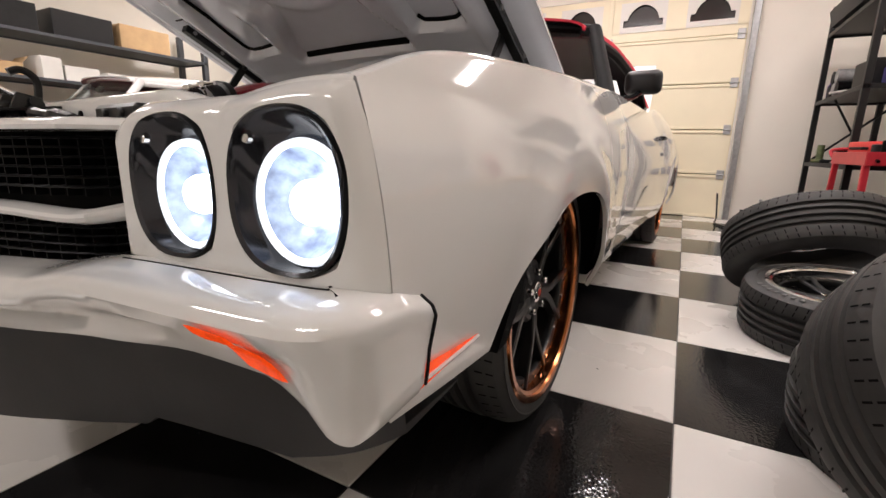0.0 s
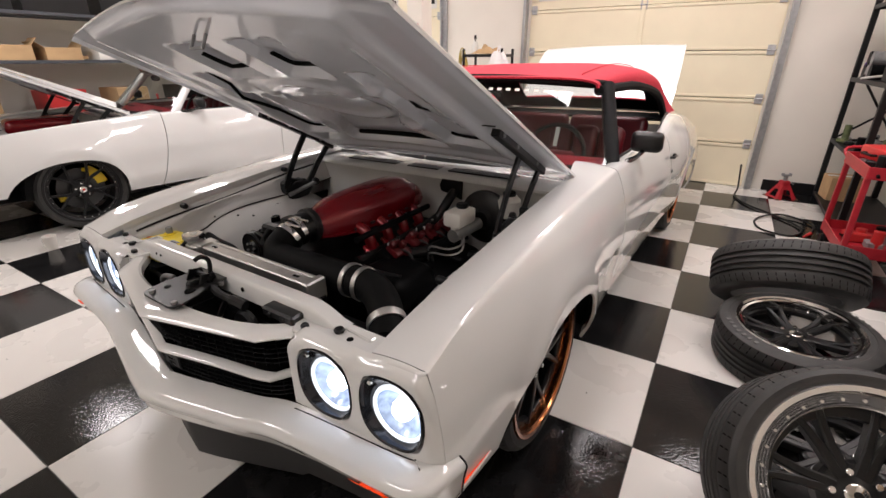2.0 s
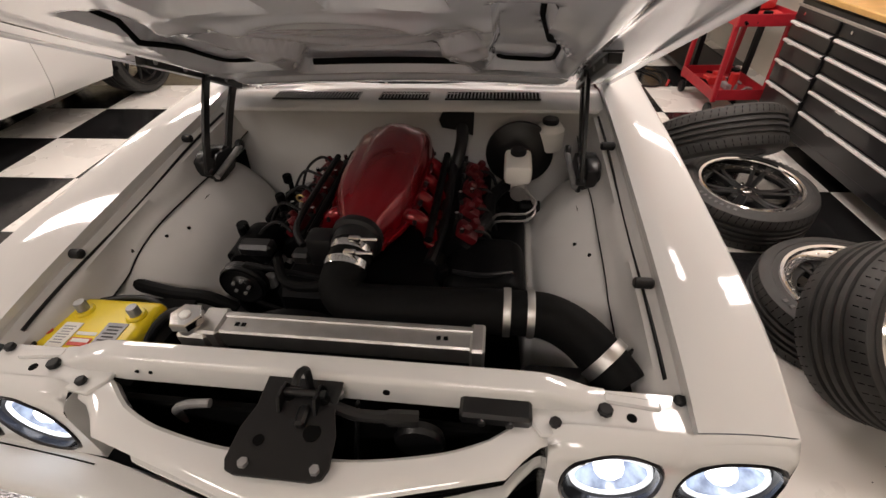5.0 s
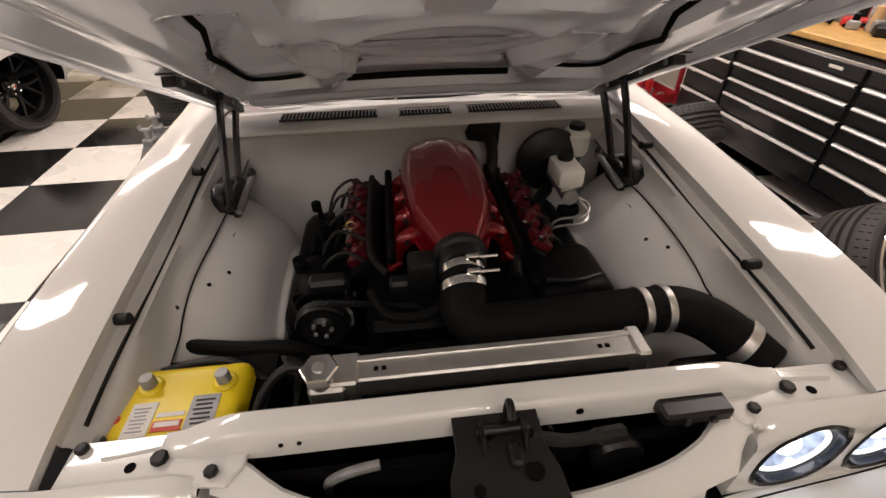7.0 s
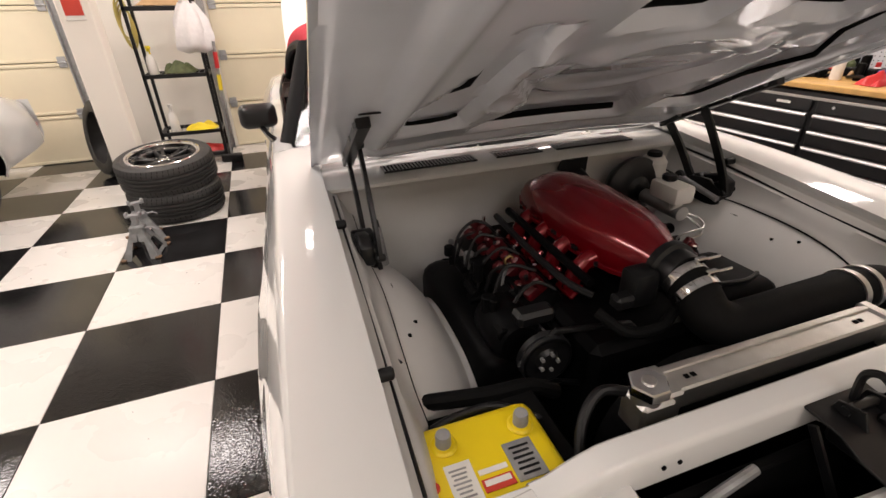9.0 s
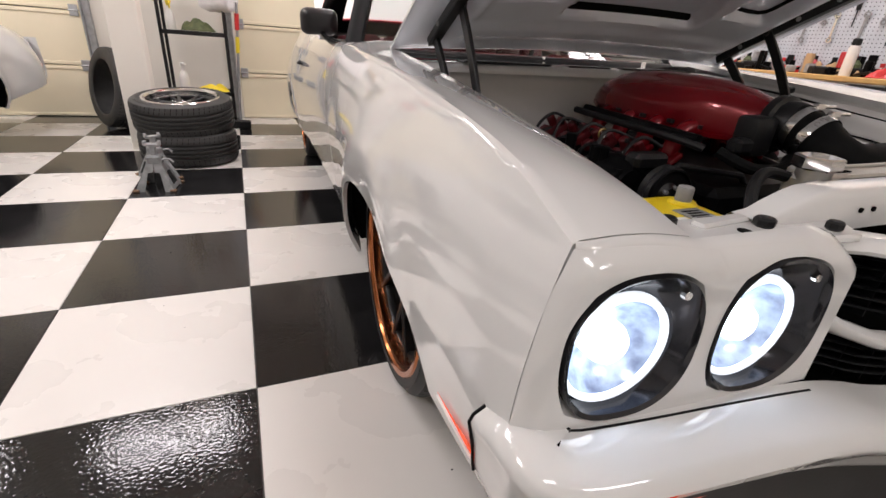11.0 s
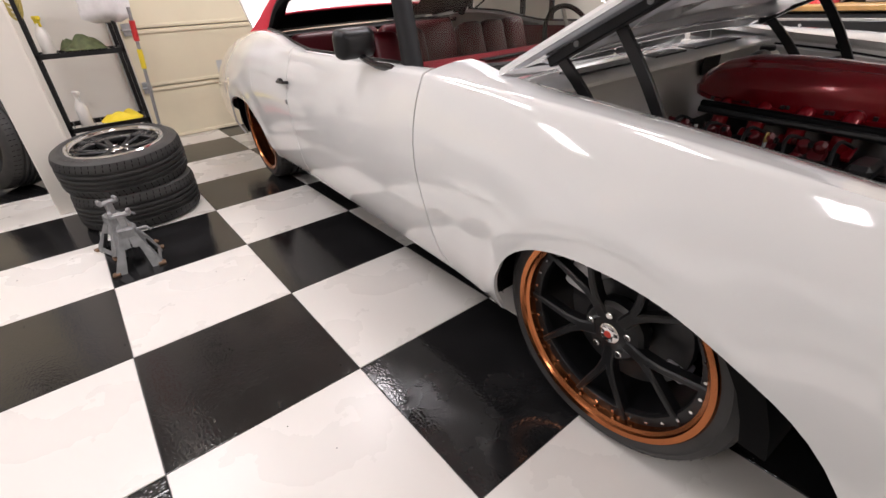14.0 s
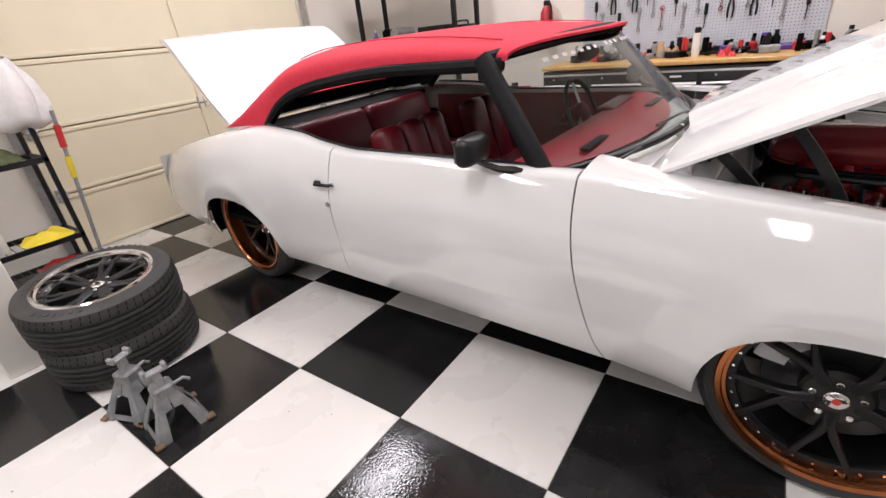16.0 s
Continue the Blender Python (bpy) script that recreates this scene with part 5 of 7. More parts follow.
def tread_cuts(r, w, n=60):
    """Cross sipes on the tyre's shoulders."""
    h = w / 2
    verts, faces = [], []
    for k in range(n):
        for sg in (-1, 1):
            a = 2 * math.pi * (k + (0.5 if sg > 0 else 0)) / n
            base = len(verts)
            for dx, da in ((h - 0.055, 0.0), (h - 0.016, 0.012)):
                for e in (-0.0020, 0.0020):
                    aa = a + da * 2 + e / r
                    rr = r + 0.0006 - (0.009 if dx > h - 0.03 else 0.0)
                    verts.append((sg * dx, rr * math.cos(aa), rr * math.sin(aa)))
            faces.append((base, base + 1, base + 3, base + 2))
    me = bpy.data.meshes.new("tread_cuts")
    me.from_pydata(verts, [], faces)
    b = bmesh.new()
    b.from_mesh(me)
    bpy.data.meshes.remove(me)
    return b


def wheel(root, m, r=0.335, rim=0.262, w=0.245, depth=0.05, lip=M_COPPER, face=M_SATIN, caliper=M_CAL_S, name="wheel", top=False, spokes=5, barrel=None, fork=True, dish=0.026, rearward=1):
    """A wheel on its tyre; outer side at +x. As a part of a car, or with top=True as a thing of its own."""
    if top:
        wh = root
    else:
        wh = part(name, tyre(r, rim, w), M_RUBBER, root, "black road wheel with polished rim")
        wh.matrix_local = m
    if top:
        part("tyre", tyre(r, rim, w), M_RUBBER, wh, "worn black tyre")
    tagged(part("tread_cuts", tread_cuts(r, w), M_DARK, wh, smooth=None), kind="stuff")
    h = w / 2
    barrel = barrel or lip
    step = dish > 0.04 and lip is M_CHROME
    ri = rim - (0.048 if step else 0.018)
    prof = [(rim + 0.008, h - 0.014), (rim + 0.011, h - 0.004), (rim + 0.006, h + 0.003), (rim - 0.008, h + 0.001)]
    prof += [(rim - 0.014, h - 0.012), (rim - 0.042, h - 0.020), (rim - 0.047, h - 0.026), (ri - 0.001, h - dish)] if step else [(rim - 0.011, h - 0.006), (rim - 0.020, h - 0.010), (ri, h - dish)]
    part("rim_lip", lathe(prof + [(ri - 0.002, h - dish - 0.008)], 64, "x"), lip, wh, "polished rim lip")
    part("barrel", lathe([(ri - 0.001, h - dish - 0.008), (ri - 0.006, h - max(depth, dish + 0.02)), (ri - 0.010, h - max(depth, dish + 0.02) - 0.05), (rim - 0.034, -h + 0.03), (rim, -h + 0.01)], 56, "x"), barrel, wh)
    fx, tip = h - max(depth * 0.62, dish + 0.008), h - dish
    ring = lathe([(ri, tip - 0.006), (ri - 0.024, tip - 0.008), (ri - 0.028, tip - 0.016), (ri - 0.026, tip - 0.03)], 56, "x")
    part("bolt_ring", ring, face, wh)
    nb = 30
    first = None
    rb = rim - 0.029 if step else ri - 0.013
    for k in range(nb):
        a = 2 * math.pi * (k + 0.5) / nb
        at = Matrix.Translation((0.010 if step else 0, rb * math.cos(a), rb * math.sin(a)))
        if first is None:
            first = part("rim_bolt", cyl(0.0046, (h - 0.034 if step else tip - 0.008), (h - 0.024 if step else tip - 0.001), 6, "x"), M_CHROME, wh)
            bolt = first
        else:
            bolt = new("rim_bolt", first.data)
            bolt.parent = wh
        bolt.matrix_local = at
    hub = lathe([(0, fx + 0.004), (0.03, fx + 0.004), (0.036, fx), (0.075, fx - 0.006), (0.085, fx - 0.016), (0.085, fx - 0.05)], 40, "x")
    hb = part("hub", hub, face, wh)
    part("hub_cap", lathe([(0, fx + 0.009), (0.022, fx + 0.008), (0.029, fx + 0.004), (0.031, fx)], 28, "x"), M_CHROME, hb, "polished centre cap")
    part("cap_badge", lathe([(0, fx + 0.0106), (0.009, fx + 0.0104), (0.011, fx + 0.008)], 24, "x"), M_LABELR if fork else M_SATIN, hb)
    for k in range(5):
        a = 2 * math.pi * k / 5 + 0.384
        part("lug_nut", cyl(0.0095, fx - 0.008, fx + 0.010, 8, "x", Matrix.Translation((0, 0.056 * math.cos(a), 0.056 * math.sin(a))), bev=0.002), M_CHROME, hb)
    for k in range(spokes):
        a = 2 * math.pi * k / spokes + 0.977
        R = Matrix.Rotation(a, 4, "X")
        b = None
        for d in (-1, 1):
            if fork:
                pts = [(0.045, d * 0.003), (0.098, d * 0.005), (0.135, d * 0.018), (ri - 0.004, d * (0.305 * ri))]
            else:
                pts = [(0.045, d * 0.008), (0.12, d * 0.012), (0.17, d * 0.02), (ri - 0.004, d * 0.03)]
            rows = []
            for i, (ry, rz) in enumerate(pts):
                wd = (0.015, 0.0125, 0.0115, 0.0095)[i]
                xo = fx + (tip - fx) * (0.0, 0.12, 0.42, 1.0)[i]
                rows.append([(xo - 0.030, ry, rz - wd), (xo - 0.004, ry, rz - wd), (xo, ry, rz - wd * 0.6), (xo, ry, rz + wd * 0.6), (xo - 0.004, ry, rz + wd), (xo - 0.030, ry, rz + wd)])
            g = grid(rows, close=True)
            bmesh.ops.recalc_face_normals(g, faces=g.faces)
            b = join(b, g)
        moved(b, R)
        part("spoke", b, face, wh, "satin black split spoke")
    if caliper:
        part("brake_disc", lathe([(0.07, fx - 0.075), (0.175, fx - 0.072), (0.178, fx - 0.08), (0.175, fx - 0.10), (0.07, fx - 0.10)], 44, "x"), M_DISC, wh)
        b = lathe([(0.125, fx - 0.062), (0.185, fx - 0.058), (0.205, fx - 0.065), (0.205, fx - 0.12), (0.125, fx - 0.12)], 10, "x", None, None, (radians(100), radians(152)) if rearward > 0 else (radians(208), radians(260)))
        bmesh.ops.holes_fill(b, edges=b.edges[:], sides=8)
        c = part("brake_caliper", b, caliper, wh, "painted brake caliper")
        for an in ((40, 56, 72) if rearward > 0 else (108, 124, 140)):
            # boss over each piston
            part("piston_boss", cyl(0.017, fx - 0.062, fx - 0.052, 16, "x", Matrix.Translation((0, 0.165 * math.cos(radians(an)), 0.165 * math.sin(radians(an)))), bev=0.003), caliper, c)
        e = -1 if rearward > 0 else 1
        b = moved(box(0.05, 0.055, 0.045, (fx - 0.085, e * 0.155, -0.045), 0.006), Matrix.Rotation(radians(-8 * e), 4, "X"))
        pc = part("parking_caliper", b, caliper, wh, "small bare metal caliper")
        for dz in (-0.012, 0.012):
            part("drilled_hole", cyl(0.004, fx - 0.061, fx - 0.0585, 8, "x", Matrix.Translation((0, e * 0.155, -0.05 + dz))), M_DARK, pc)
    return wh


def greenhouse(root, hard=False):
    """Windshield, roof and cabin."""
    def ws(u, v):
        # u across (-1..1), v from base (0) to header (1)
        x = u * (0.80 + (0.655 - 0.80) * v)
        return Vector((x, 0.60 + 0.24 * u * u + (0.97 + 0.17 * u * u - 0.60 - 0.24 * u * u) * v, 0.905 - 0.005 * u * u + (1.275 - 0.03 * u * u - 0.90) * v))
    rows = [[ws(-1 + 2 * i / 24, j / 8) for i in range(25)] for j in range(9)]
    b = grid(rows)
    bmesh.ops.recalc_face_normals(b, faces=b.faces)
    g = part("windshield", b, M_GLASS, root, "tinted windshield glass", smooth=60)
    g.visible_shadow = False
    pm = M_PAINT if hard else M_TRIM
    for s in (-1, 1):
        pts = [ws(s, -0.02 + 1.04 * j / 6) for j in range(7)]
        b = tube([p + Vector((s * 0.006, 0.026, 0)) for p in pts], 0.036, 12)
        part("pillar", b, pm, root, "white windshield pillar" if hard else "black windshield pillar")
    part("header_rail", tube([ws(-1 + 2 * i / 16, 1.03) + Vector((0, 0.015, 0)) for i in range(17)], 0.024, 10), pm, root)
    part("windshield_seal", tube([ws(-1 + 2 * i / 16, 0.0) for i in range(17)], 0.014, 8), M_BLACK, root)
    # letter-sized bars of the banner at the top of the glass
    if not hard:
        for k in range(20):
            if k in (7, 11):
                continue
            u = -0.73 + 0.0725 * k
            p, q = ws(u, 0.872), ws(u + 0.036, 0.872)
            up = (ws(u, 0.905) - p)
            bb = bmesh.new()
            off = Vector((0, -0.004, 0.003))
            bb.faces.new([bb.verts.new(v + off) for v in (p, q, q + up, p + up)])
            part("banner_mark", bb, M_LABELW, g)
    top_m = M_PAINT if hard else M_RED
    T_HW = [(1.09, 0.635), (1.6, 0.665), (2.1, 0.69), (2.4, 0.715), (2.7, 0.745), (2.97, 0.755)]
    T_E = [(1.09, 1.243), (1.6, 1.245), (2.0, 1.215), (2.25, 1.175), (2.40, 1.12), (2.50, 1.05), (2.58, 0.985), (2.97, 0.965)]
    T_C = [(1.09, 1.302), (1.45, 1.345), (1.8, 1.362), (2.15, 1.352), (2.4, 1.318), (2.56, 1.27), (2.72, 1.175), (2.97, 0.992)]
    ys = [1.09, 1.11, 1.17, 1.28, 1.42, 1.5, 1.65, 1.8, 1.95, 2.1, 2.2, 2.3, 2.36, 2.42, 2.47, 2.52, 2.56, 2.6, 2.65, 2.7, 2.78, 2.85, 2.92, 2.97]
    def roof(dz, dw, b=None):
        vs_rows = []
        for y in ys:
            hw, ze, zc = spline(T_HW, y) - dw, spline(T_E, y), spline(T_C, y) - dz
            row = []
            for k in range(33):
                a = math.pi * k / 32
                cx_, sz_ = math.cos(a), math.sin(a)
                x = hw * math.copysign(abs(cx_) ** 0.55, cx_)
                z = ze + (zc - ze) * sz_ ** 0.62
                bow = 0.16 * (1 - (x / hw) ** 2) if y < 1.22 else 0.0
                row.append((x, y - bow * (1.22 - y) / 0.13 if y < 1.22 else y, z))
            vs_rows.append(row)
        b = bmesh.new()
        vv = [[b.verts.new(p) for p in r] for r in vs_rows]
        for j in range(len(ys) - 1):
            for k in range(32):
                if 2.55 < ys[j] < 2.84 and 10 <= k < 22:
                    continue
                b.faces.new((vv[j][k], vv[j][k + 1], vv[j + 1][k + 1], vv[j + 1][k]))
        bmesh.ops.recalc_face_normals(b, faces=b.faces)
        return b
    b = roof(0, 0)
    if sum(f.normal.z for f in b.faces) < 0:
        bmesh.ops.reverse_faces(b, faces=b.faces)
    bmesh.ops.solidify(b, geom=b.faces[:], thickness=0.010)
    rf = part("hard_roof" if hard else "soft_top", b, top_m, root, "white steel roof" if hard else "red canvas soft top", smooth=45)
    b = roof(0.018, 0.014)
    if sum(f.normal.z for f in b.faces) > 0:
        bmesh.ops.reverse_faces(b, faces=b.faces)
    part("headliner", b, M_REDLEATHER if hard else M_TRIM, rf, "black lining")
    rw = grid([[(-0.56 + 1.12 * i / 10, y, spline(T_C, y) - 0.012 - 0.03 * abs(-1 + 0.2 * i) ** 2) for i in range(11)] for y in (2.54, 2.58, 2.62, 2.65, 2.72, 2.8, 2.86)])
    rg = part("rear_window", rw, M_CLEAR, root, "clear rear window", smooth=60)
    rg.visible_shadow = False
    for s in (-1, 1):
        part("side_rail", tube([(s * (spline(T_HW, y) - 0.004), y, spline(T_E, y) - 0.012) for y in ys[1:17]], 0.026, 8), M_PAINT if hard else M_TRIM, rf)
        part("belt_moulding", tube([(s * (lerp(T_IN, y) + 0.004), y, spline(T_ZIN, y) + 0.004) for y in np.arange(0.90, 2.56, 0.08)], 0.007, 6), M_BLACK, root)
        if not hard:
            part("top_seam", tube([(s * 0.52, y, spline(T_E, y) + (spline(T_C, y) - spline(T_E, y)) * 0.93) for y in ys[2:14]], 0.003, 6), M_RED, rf)
            part("boot_moulding", tube([(s * 0.757, 2.97, 0.968), (s * 0.752, 2.75, 0.983), (s * 0.748, 2.56, 0.992)], 0.006, 6), M_CHROME, rf)
    # cabin
    rows = []
    for i in range(25):
        u = -1 + i / 12
        x = u * 0.74
        rows.append([(x, 0.70 + 0.19 * u * u, 0.888), (x, 0.80 + 0.14 * u * u, 0.905), (x, 0.95 + 0.05 * u * u, 0.915), (x, 1.03, 0.905), (x, 1.06, 0.885), (x, 1.07, 0.82), (x, 1.04, 0.74), (x, 1.04, 0.60)])
    b = grid(rows)
    bmesh.ops.recalc_face_normals(b, faces=b.faces)
    da = part("dashboard", b, M_DASH, root, "red padded dashboard", smooth=45)
    for x in (-0.42, 0.42):
        part("dash_vent", box(0.22, 0.035, 0.006, (x, 0.84, 0.913), 0.002), M_BLACK, da)
    part("instrument_hood", box(0.36, 0.10, 0.05, (0.38, 1.02, 0.90), 0.02, seg=2), M_REDLEATHER, da)
    sw = part("steering_wheel", lathe([(0.170, 0), (0.178, 0.010), (0.190, 0.012), (0.196, 0), (0.190, -0.012), (0.178, -0.010), (0.170, 0)], 40, "z", Matrix.Translation((0.38, 1.20, 0.86)) @ Matrix.Rotation(radians(68), 4, "X")), M_BLACK, root, "black steering wheel")
    for a in (90, 210, 330):
        part("wheel_spoke", moved(box(0.17, 0.025, 0.008, (0.085, 0, 0), 0.002), Matrix.Translation((0.38, 1.20, 0.86)) @ Matrix.Rotation(radians(68), 4, "X") @ Matrix.Rotation(radians(a), 4, "Z")), M_ALU, sw)
    part("wheel_boss", lathe([(0, 0.03), (0.05, 0.02), (0.06, 0), (0.05, -0.05), (0, -0.2)], 20, "z", Matrix.Translation((0.38, 1.20, 0.86)) @ Matrix.Rotation(radians(68), 4, "X")), M_REDLEATHER, sw)
    for x in (-0.38, 0.38):
        b = box(0.50, 0.50, 0.16, (x, 1.50, 0.52), 0.05, seg=3)
        st = part("seat", b, M_REDLEATHER, root, "red leather bucket seat")
        for dx in (-0.17, 0, 0.17):
            bb = box(0.16, 0.13, 0.46, (0, 0, 0.23), 0.045, seg=3)
            moved(bb, Matrix.Translation((x + dx, 1.72, 0.52)) @ Matrix.Rotation(radians(-16), 4, "X"))
            part("seat_back", bb, M_REDLEATHER, st)
        bb = box(0.24, 0.09, 0.13, (x, 1.885, 1.04), 0.035, seg=3)
        if hard:
            part("head_rest", bb, M_REDLEATHER, st)
        else:
            bb.free()
    rs = part("rear_seat", box(1.30, 0.45, 0.18, (0, 2.30, 0.52), 0.05, seg=3), M_REDLEATHER, root, "red leather rear bench")
    for dx in (-0.32, 0.32):
        bb = box(0.62, 0.13, 0.42, (0, 0, 0.21), 0.05, seg=3)
        moved(bb, Matrix.Translation((dx, 2.46, 0.55)) @ Matrix.Rotation(radians(-18), 4, "X"))
        part("seat_back", bb, M_REDLEATHER, rs)
    part("parcel_shelf", box(1.45, 0.35, 0.03, (0, 2.78, 0.94), 0.01), M_BLACK, root)
    for s in (-1, 1):
        b = grid([[(s * 0.795, y, 0.90), (s * 0.785, y, 0.80), (s * 0.78, y, 0.6), (s * 0.78, y, 0.35)] for y in np.arange(0.85, 2.6, 0.1)])
        part("door_trim", b, M_REDLEATHER, root, "red door trim")
    b = lathe([(0, 0.0), (0.05, 0.0), (0.06, 0.01), (0.06, 0.02), (0, 0.025)], 20, "y", Matrix.Translation((0.0, 1.02, 1.20)) @ Matrix.Diagonal((2, 1, 0.55, 1)))
    part("rear_view_mirror", b, M_BLACK, root)


def trim(root, mirrors=True):
    for s in (-1, 1):
        # door handle and lock
        xh = xside(1.90, 0.79)
        b = tube([(s * (xh + 0.004), 1.845, 0.792), (s * (xh + 0.022), 1.86, 0.792), (s * (xh + 0.024), 1.95, 0.788), (s * (xh + 0.006), 1.965, 0.788)], 0.008, 8)
        b = box(0.02, 0.035, 0.026, (s * (xh + 0.010), 1.945, 0.790), 0.005, bm=b)
        part("door_handle", b, M_SATIN, root, "black pull door handle")
        part("door_lock", cyl(0.011, -0.004, 0.006, 16, "x", Matrix.Translation((s * (xside(1.895, 0.695) + 0.001), 1.895, 0.695))), M_GREY, root)
        if mirrors:
            b = box(0.155, 0.075, 0.104, (s * 0.905, 1.075, 0.997), 0.030, seg=4)
            for v in b.verts:
                f = min(1, max(0, (1.10 - v.co.y) / 0.075))
                v.co.x = s * 0.905 + (v.co.x - s * 0.905) * (1 - 0.34 * f * f)
                v.co.z = 0.997 + (v.co.z - 0.997) * (1 - 0.36 * f * f)
            mi = part("wing_mirror", b, M_SATIN, root, "black wing mirror")
            part("mirror_glass", box(0.122, 0.004, 0.074, (s * 0.905, 1.1125, 0.997), 0.0015), M_CHROME, mi)
            part("mirror_stalk", tube([(s * 0.90, 1.07, 0.962), (s * 0.888, 1.04, 0.942), (s * 0.872, 1.00, 0.926), (s * 0.855, 0.955, 0.920), (s * 0.850, 0.92, 0.918)], [0.013, 0.011, 0.012, 0.015, 0.010], 10), M_GLOSSBLK, mi)
        # side marker lamps in the lower fender
        rows = []
        for k in range(10):
            f = k / 9
            y, zc, hz = -0.712 + 0.160 * f, 0.424 + 0.012 * f, 0.017 * (1 - f) + 0.0015
            rows.append([(s * (xside(y, zc + e * hz) + 0.004), y, zc + e * hz) for e in (-1, -0.3, 0.3, 1)])
        b = grid(rows)
        bmesh.ops.recalc_face_normals(b, faces=b.faces)
        sm = part("side_marker", b, M_AMBER, root, "lit amber side marker")
        b = tube([(s * (xside(y, z) + 0.006), y, z) for y, z in ((-0.715, 0.418), (-0.66, 0.424), (-0.60, 0.430), (-0.555, 0.435))], 0.0028, 6)
        part("marker_bar", b, M_PAINT, sm, "white bar across the lens")
        # turn signal let into the bumper
        rows = []
        for k in range(13):
            f = k / 12
            x = 0.735 + 0.118 * f
            hz = 0.021 * (f / 0.5) ** 0.8 if f < 0.5 else 0.021 * ((1 - f) / 0.5) ** 0.7
            y = spline(BUMP[:9], x)
            zc = 0.517 - 0.050 * f
            prof = sorted((zz, oo) for oo, zz in bumper_section(x)[3:9])
            rows.append([(s * x, y - lerp(prof, zz) - 0.0065, zz) for zz in (zc - hz, zc - hz * 0.4, zc + hz * 0.3, zc + hz)])
        b = grid(rows)
        bmesh.ops.recalc_face_normals(b, faces=b.faces)
        part("turn_signal", b, M_AMBER, root, "lit orange turn signal")
    # rear end
    rows = []
    for i in range(33):
        u = -1 + i / 16
        x = 0.83 * u
        bowl = 0.05 * (1 - u * u)
        zt = spline(T_ZIN, 3.95)
        rows.append([(x, 3.95, zt - 0.003), (x, 3.955 + bowl, 0.70), (x, 3.97 + bowl, 0.60), (x, 3.985 + bowl, 0.52), (x, 3.98 + bowl, 0.45), (x, 3.95, 0.40), (x, 3.85, 0.38)])
    b = grid(rows)
    bmesh.ops.recalc_face_normals(b, faces=b.faces)
    part("rear_panel", b, M_PAINT, root, smooth=40)
    for s in (-1, 1):
        b = grid([[(s * (xside(y, z) + 0.003), y, z) for z in (0.525, 0.555)] for y in (3.90, 3.92, 3.94)])
        bmesh.ops.recalc_face_normals(b, faces=b.faces)
        part("tail_marker", b, M_TAIL, root, "red tail marker")
        part("tail_lamp", box(0.22, 0.03, 0.09, (s * 0.60, 4.0, 0.56), 0.01), M_TAIL, root, "red tail lamp")
    part("deck_bridge", grid([[(x, 2.95, 0.975), (x, 3.02, 0.965)] for x in np.linspace(-0.72, 0.72, 9)]), M_PAINT, root)


def decklid(root):
    L = 0.90
    M = Matrix.Translation((0, 3.0, 0.97)) @ Matrix.Rotation(radians(42), 4, "X")
    def outline(j, n):
        s = L * j / n
        w = 0.705 - 0.05 * (s / L) ** 2
        e = L - s
        return s, w - (0.05 * max(0, 1 - e / 0.06) ** 2)
    rt, rb = [], []
    for j in range(25):
        s, w = outline(j, 24)
        rt.append([M @ Vector((w * (-1 + i / 10), s, 0.02 * (1 - (-1 + i / 10) ** 2) - 0.10 * max(0, (s - 0.70) / 0.2) ** 2)) for i in range(21)])
        rb.append([M @ Vector((w * (-1 + i / 10), s, 0.02 * (1 - (-1 + i / 10) ** 2) - 0.03 - 0.10 * max(0, (s - 0.70) / 0.2) ** 2)) for i in range(21)])
    b = grid(rt)
    grid(rb, b)
    edge = lambda r: [p for p in r[0]] + [q[-1] for q in r[1:]] + r[-1][-2::-1] + [q[0] for q in r[-2:0:-1]]
    grid([edge(rt), edge(rb)], b, close=True)
    bmesh.ops.remove_doubles(b, verts=b.verts, dist=1e-5)
    bmesh.ops.recalc_face_normals(b, faces=b.faces)
    part("trunk_lid", b, M_PAINT, root, "white trunk lid standing open", smooth=35)


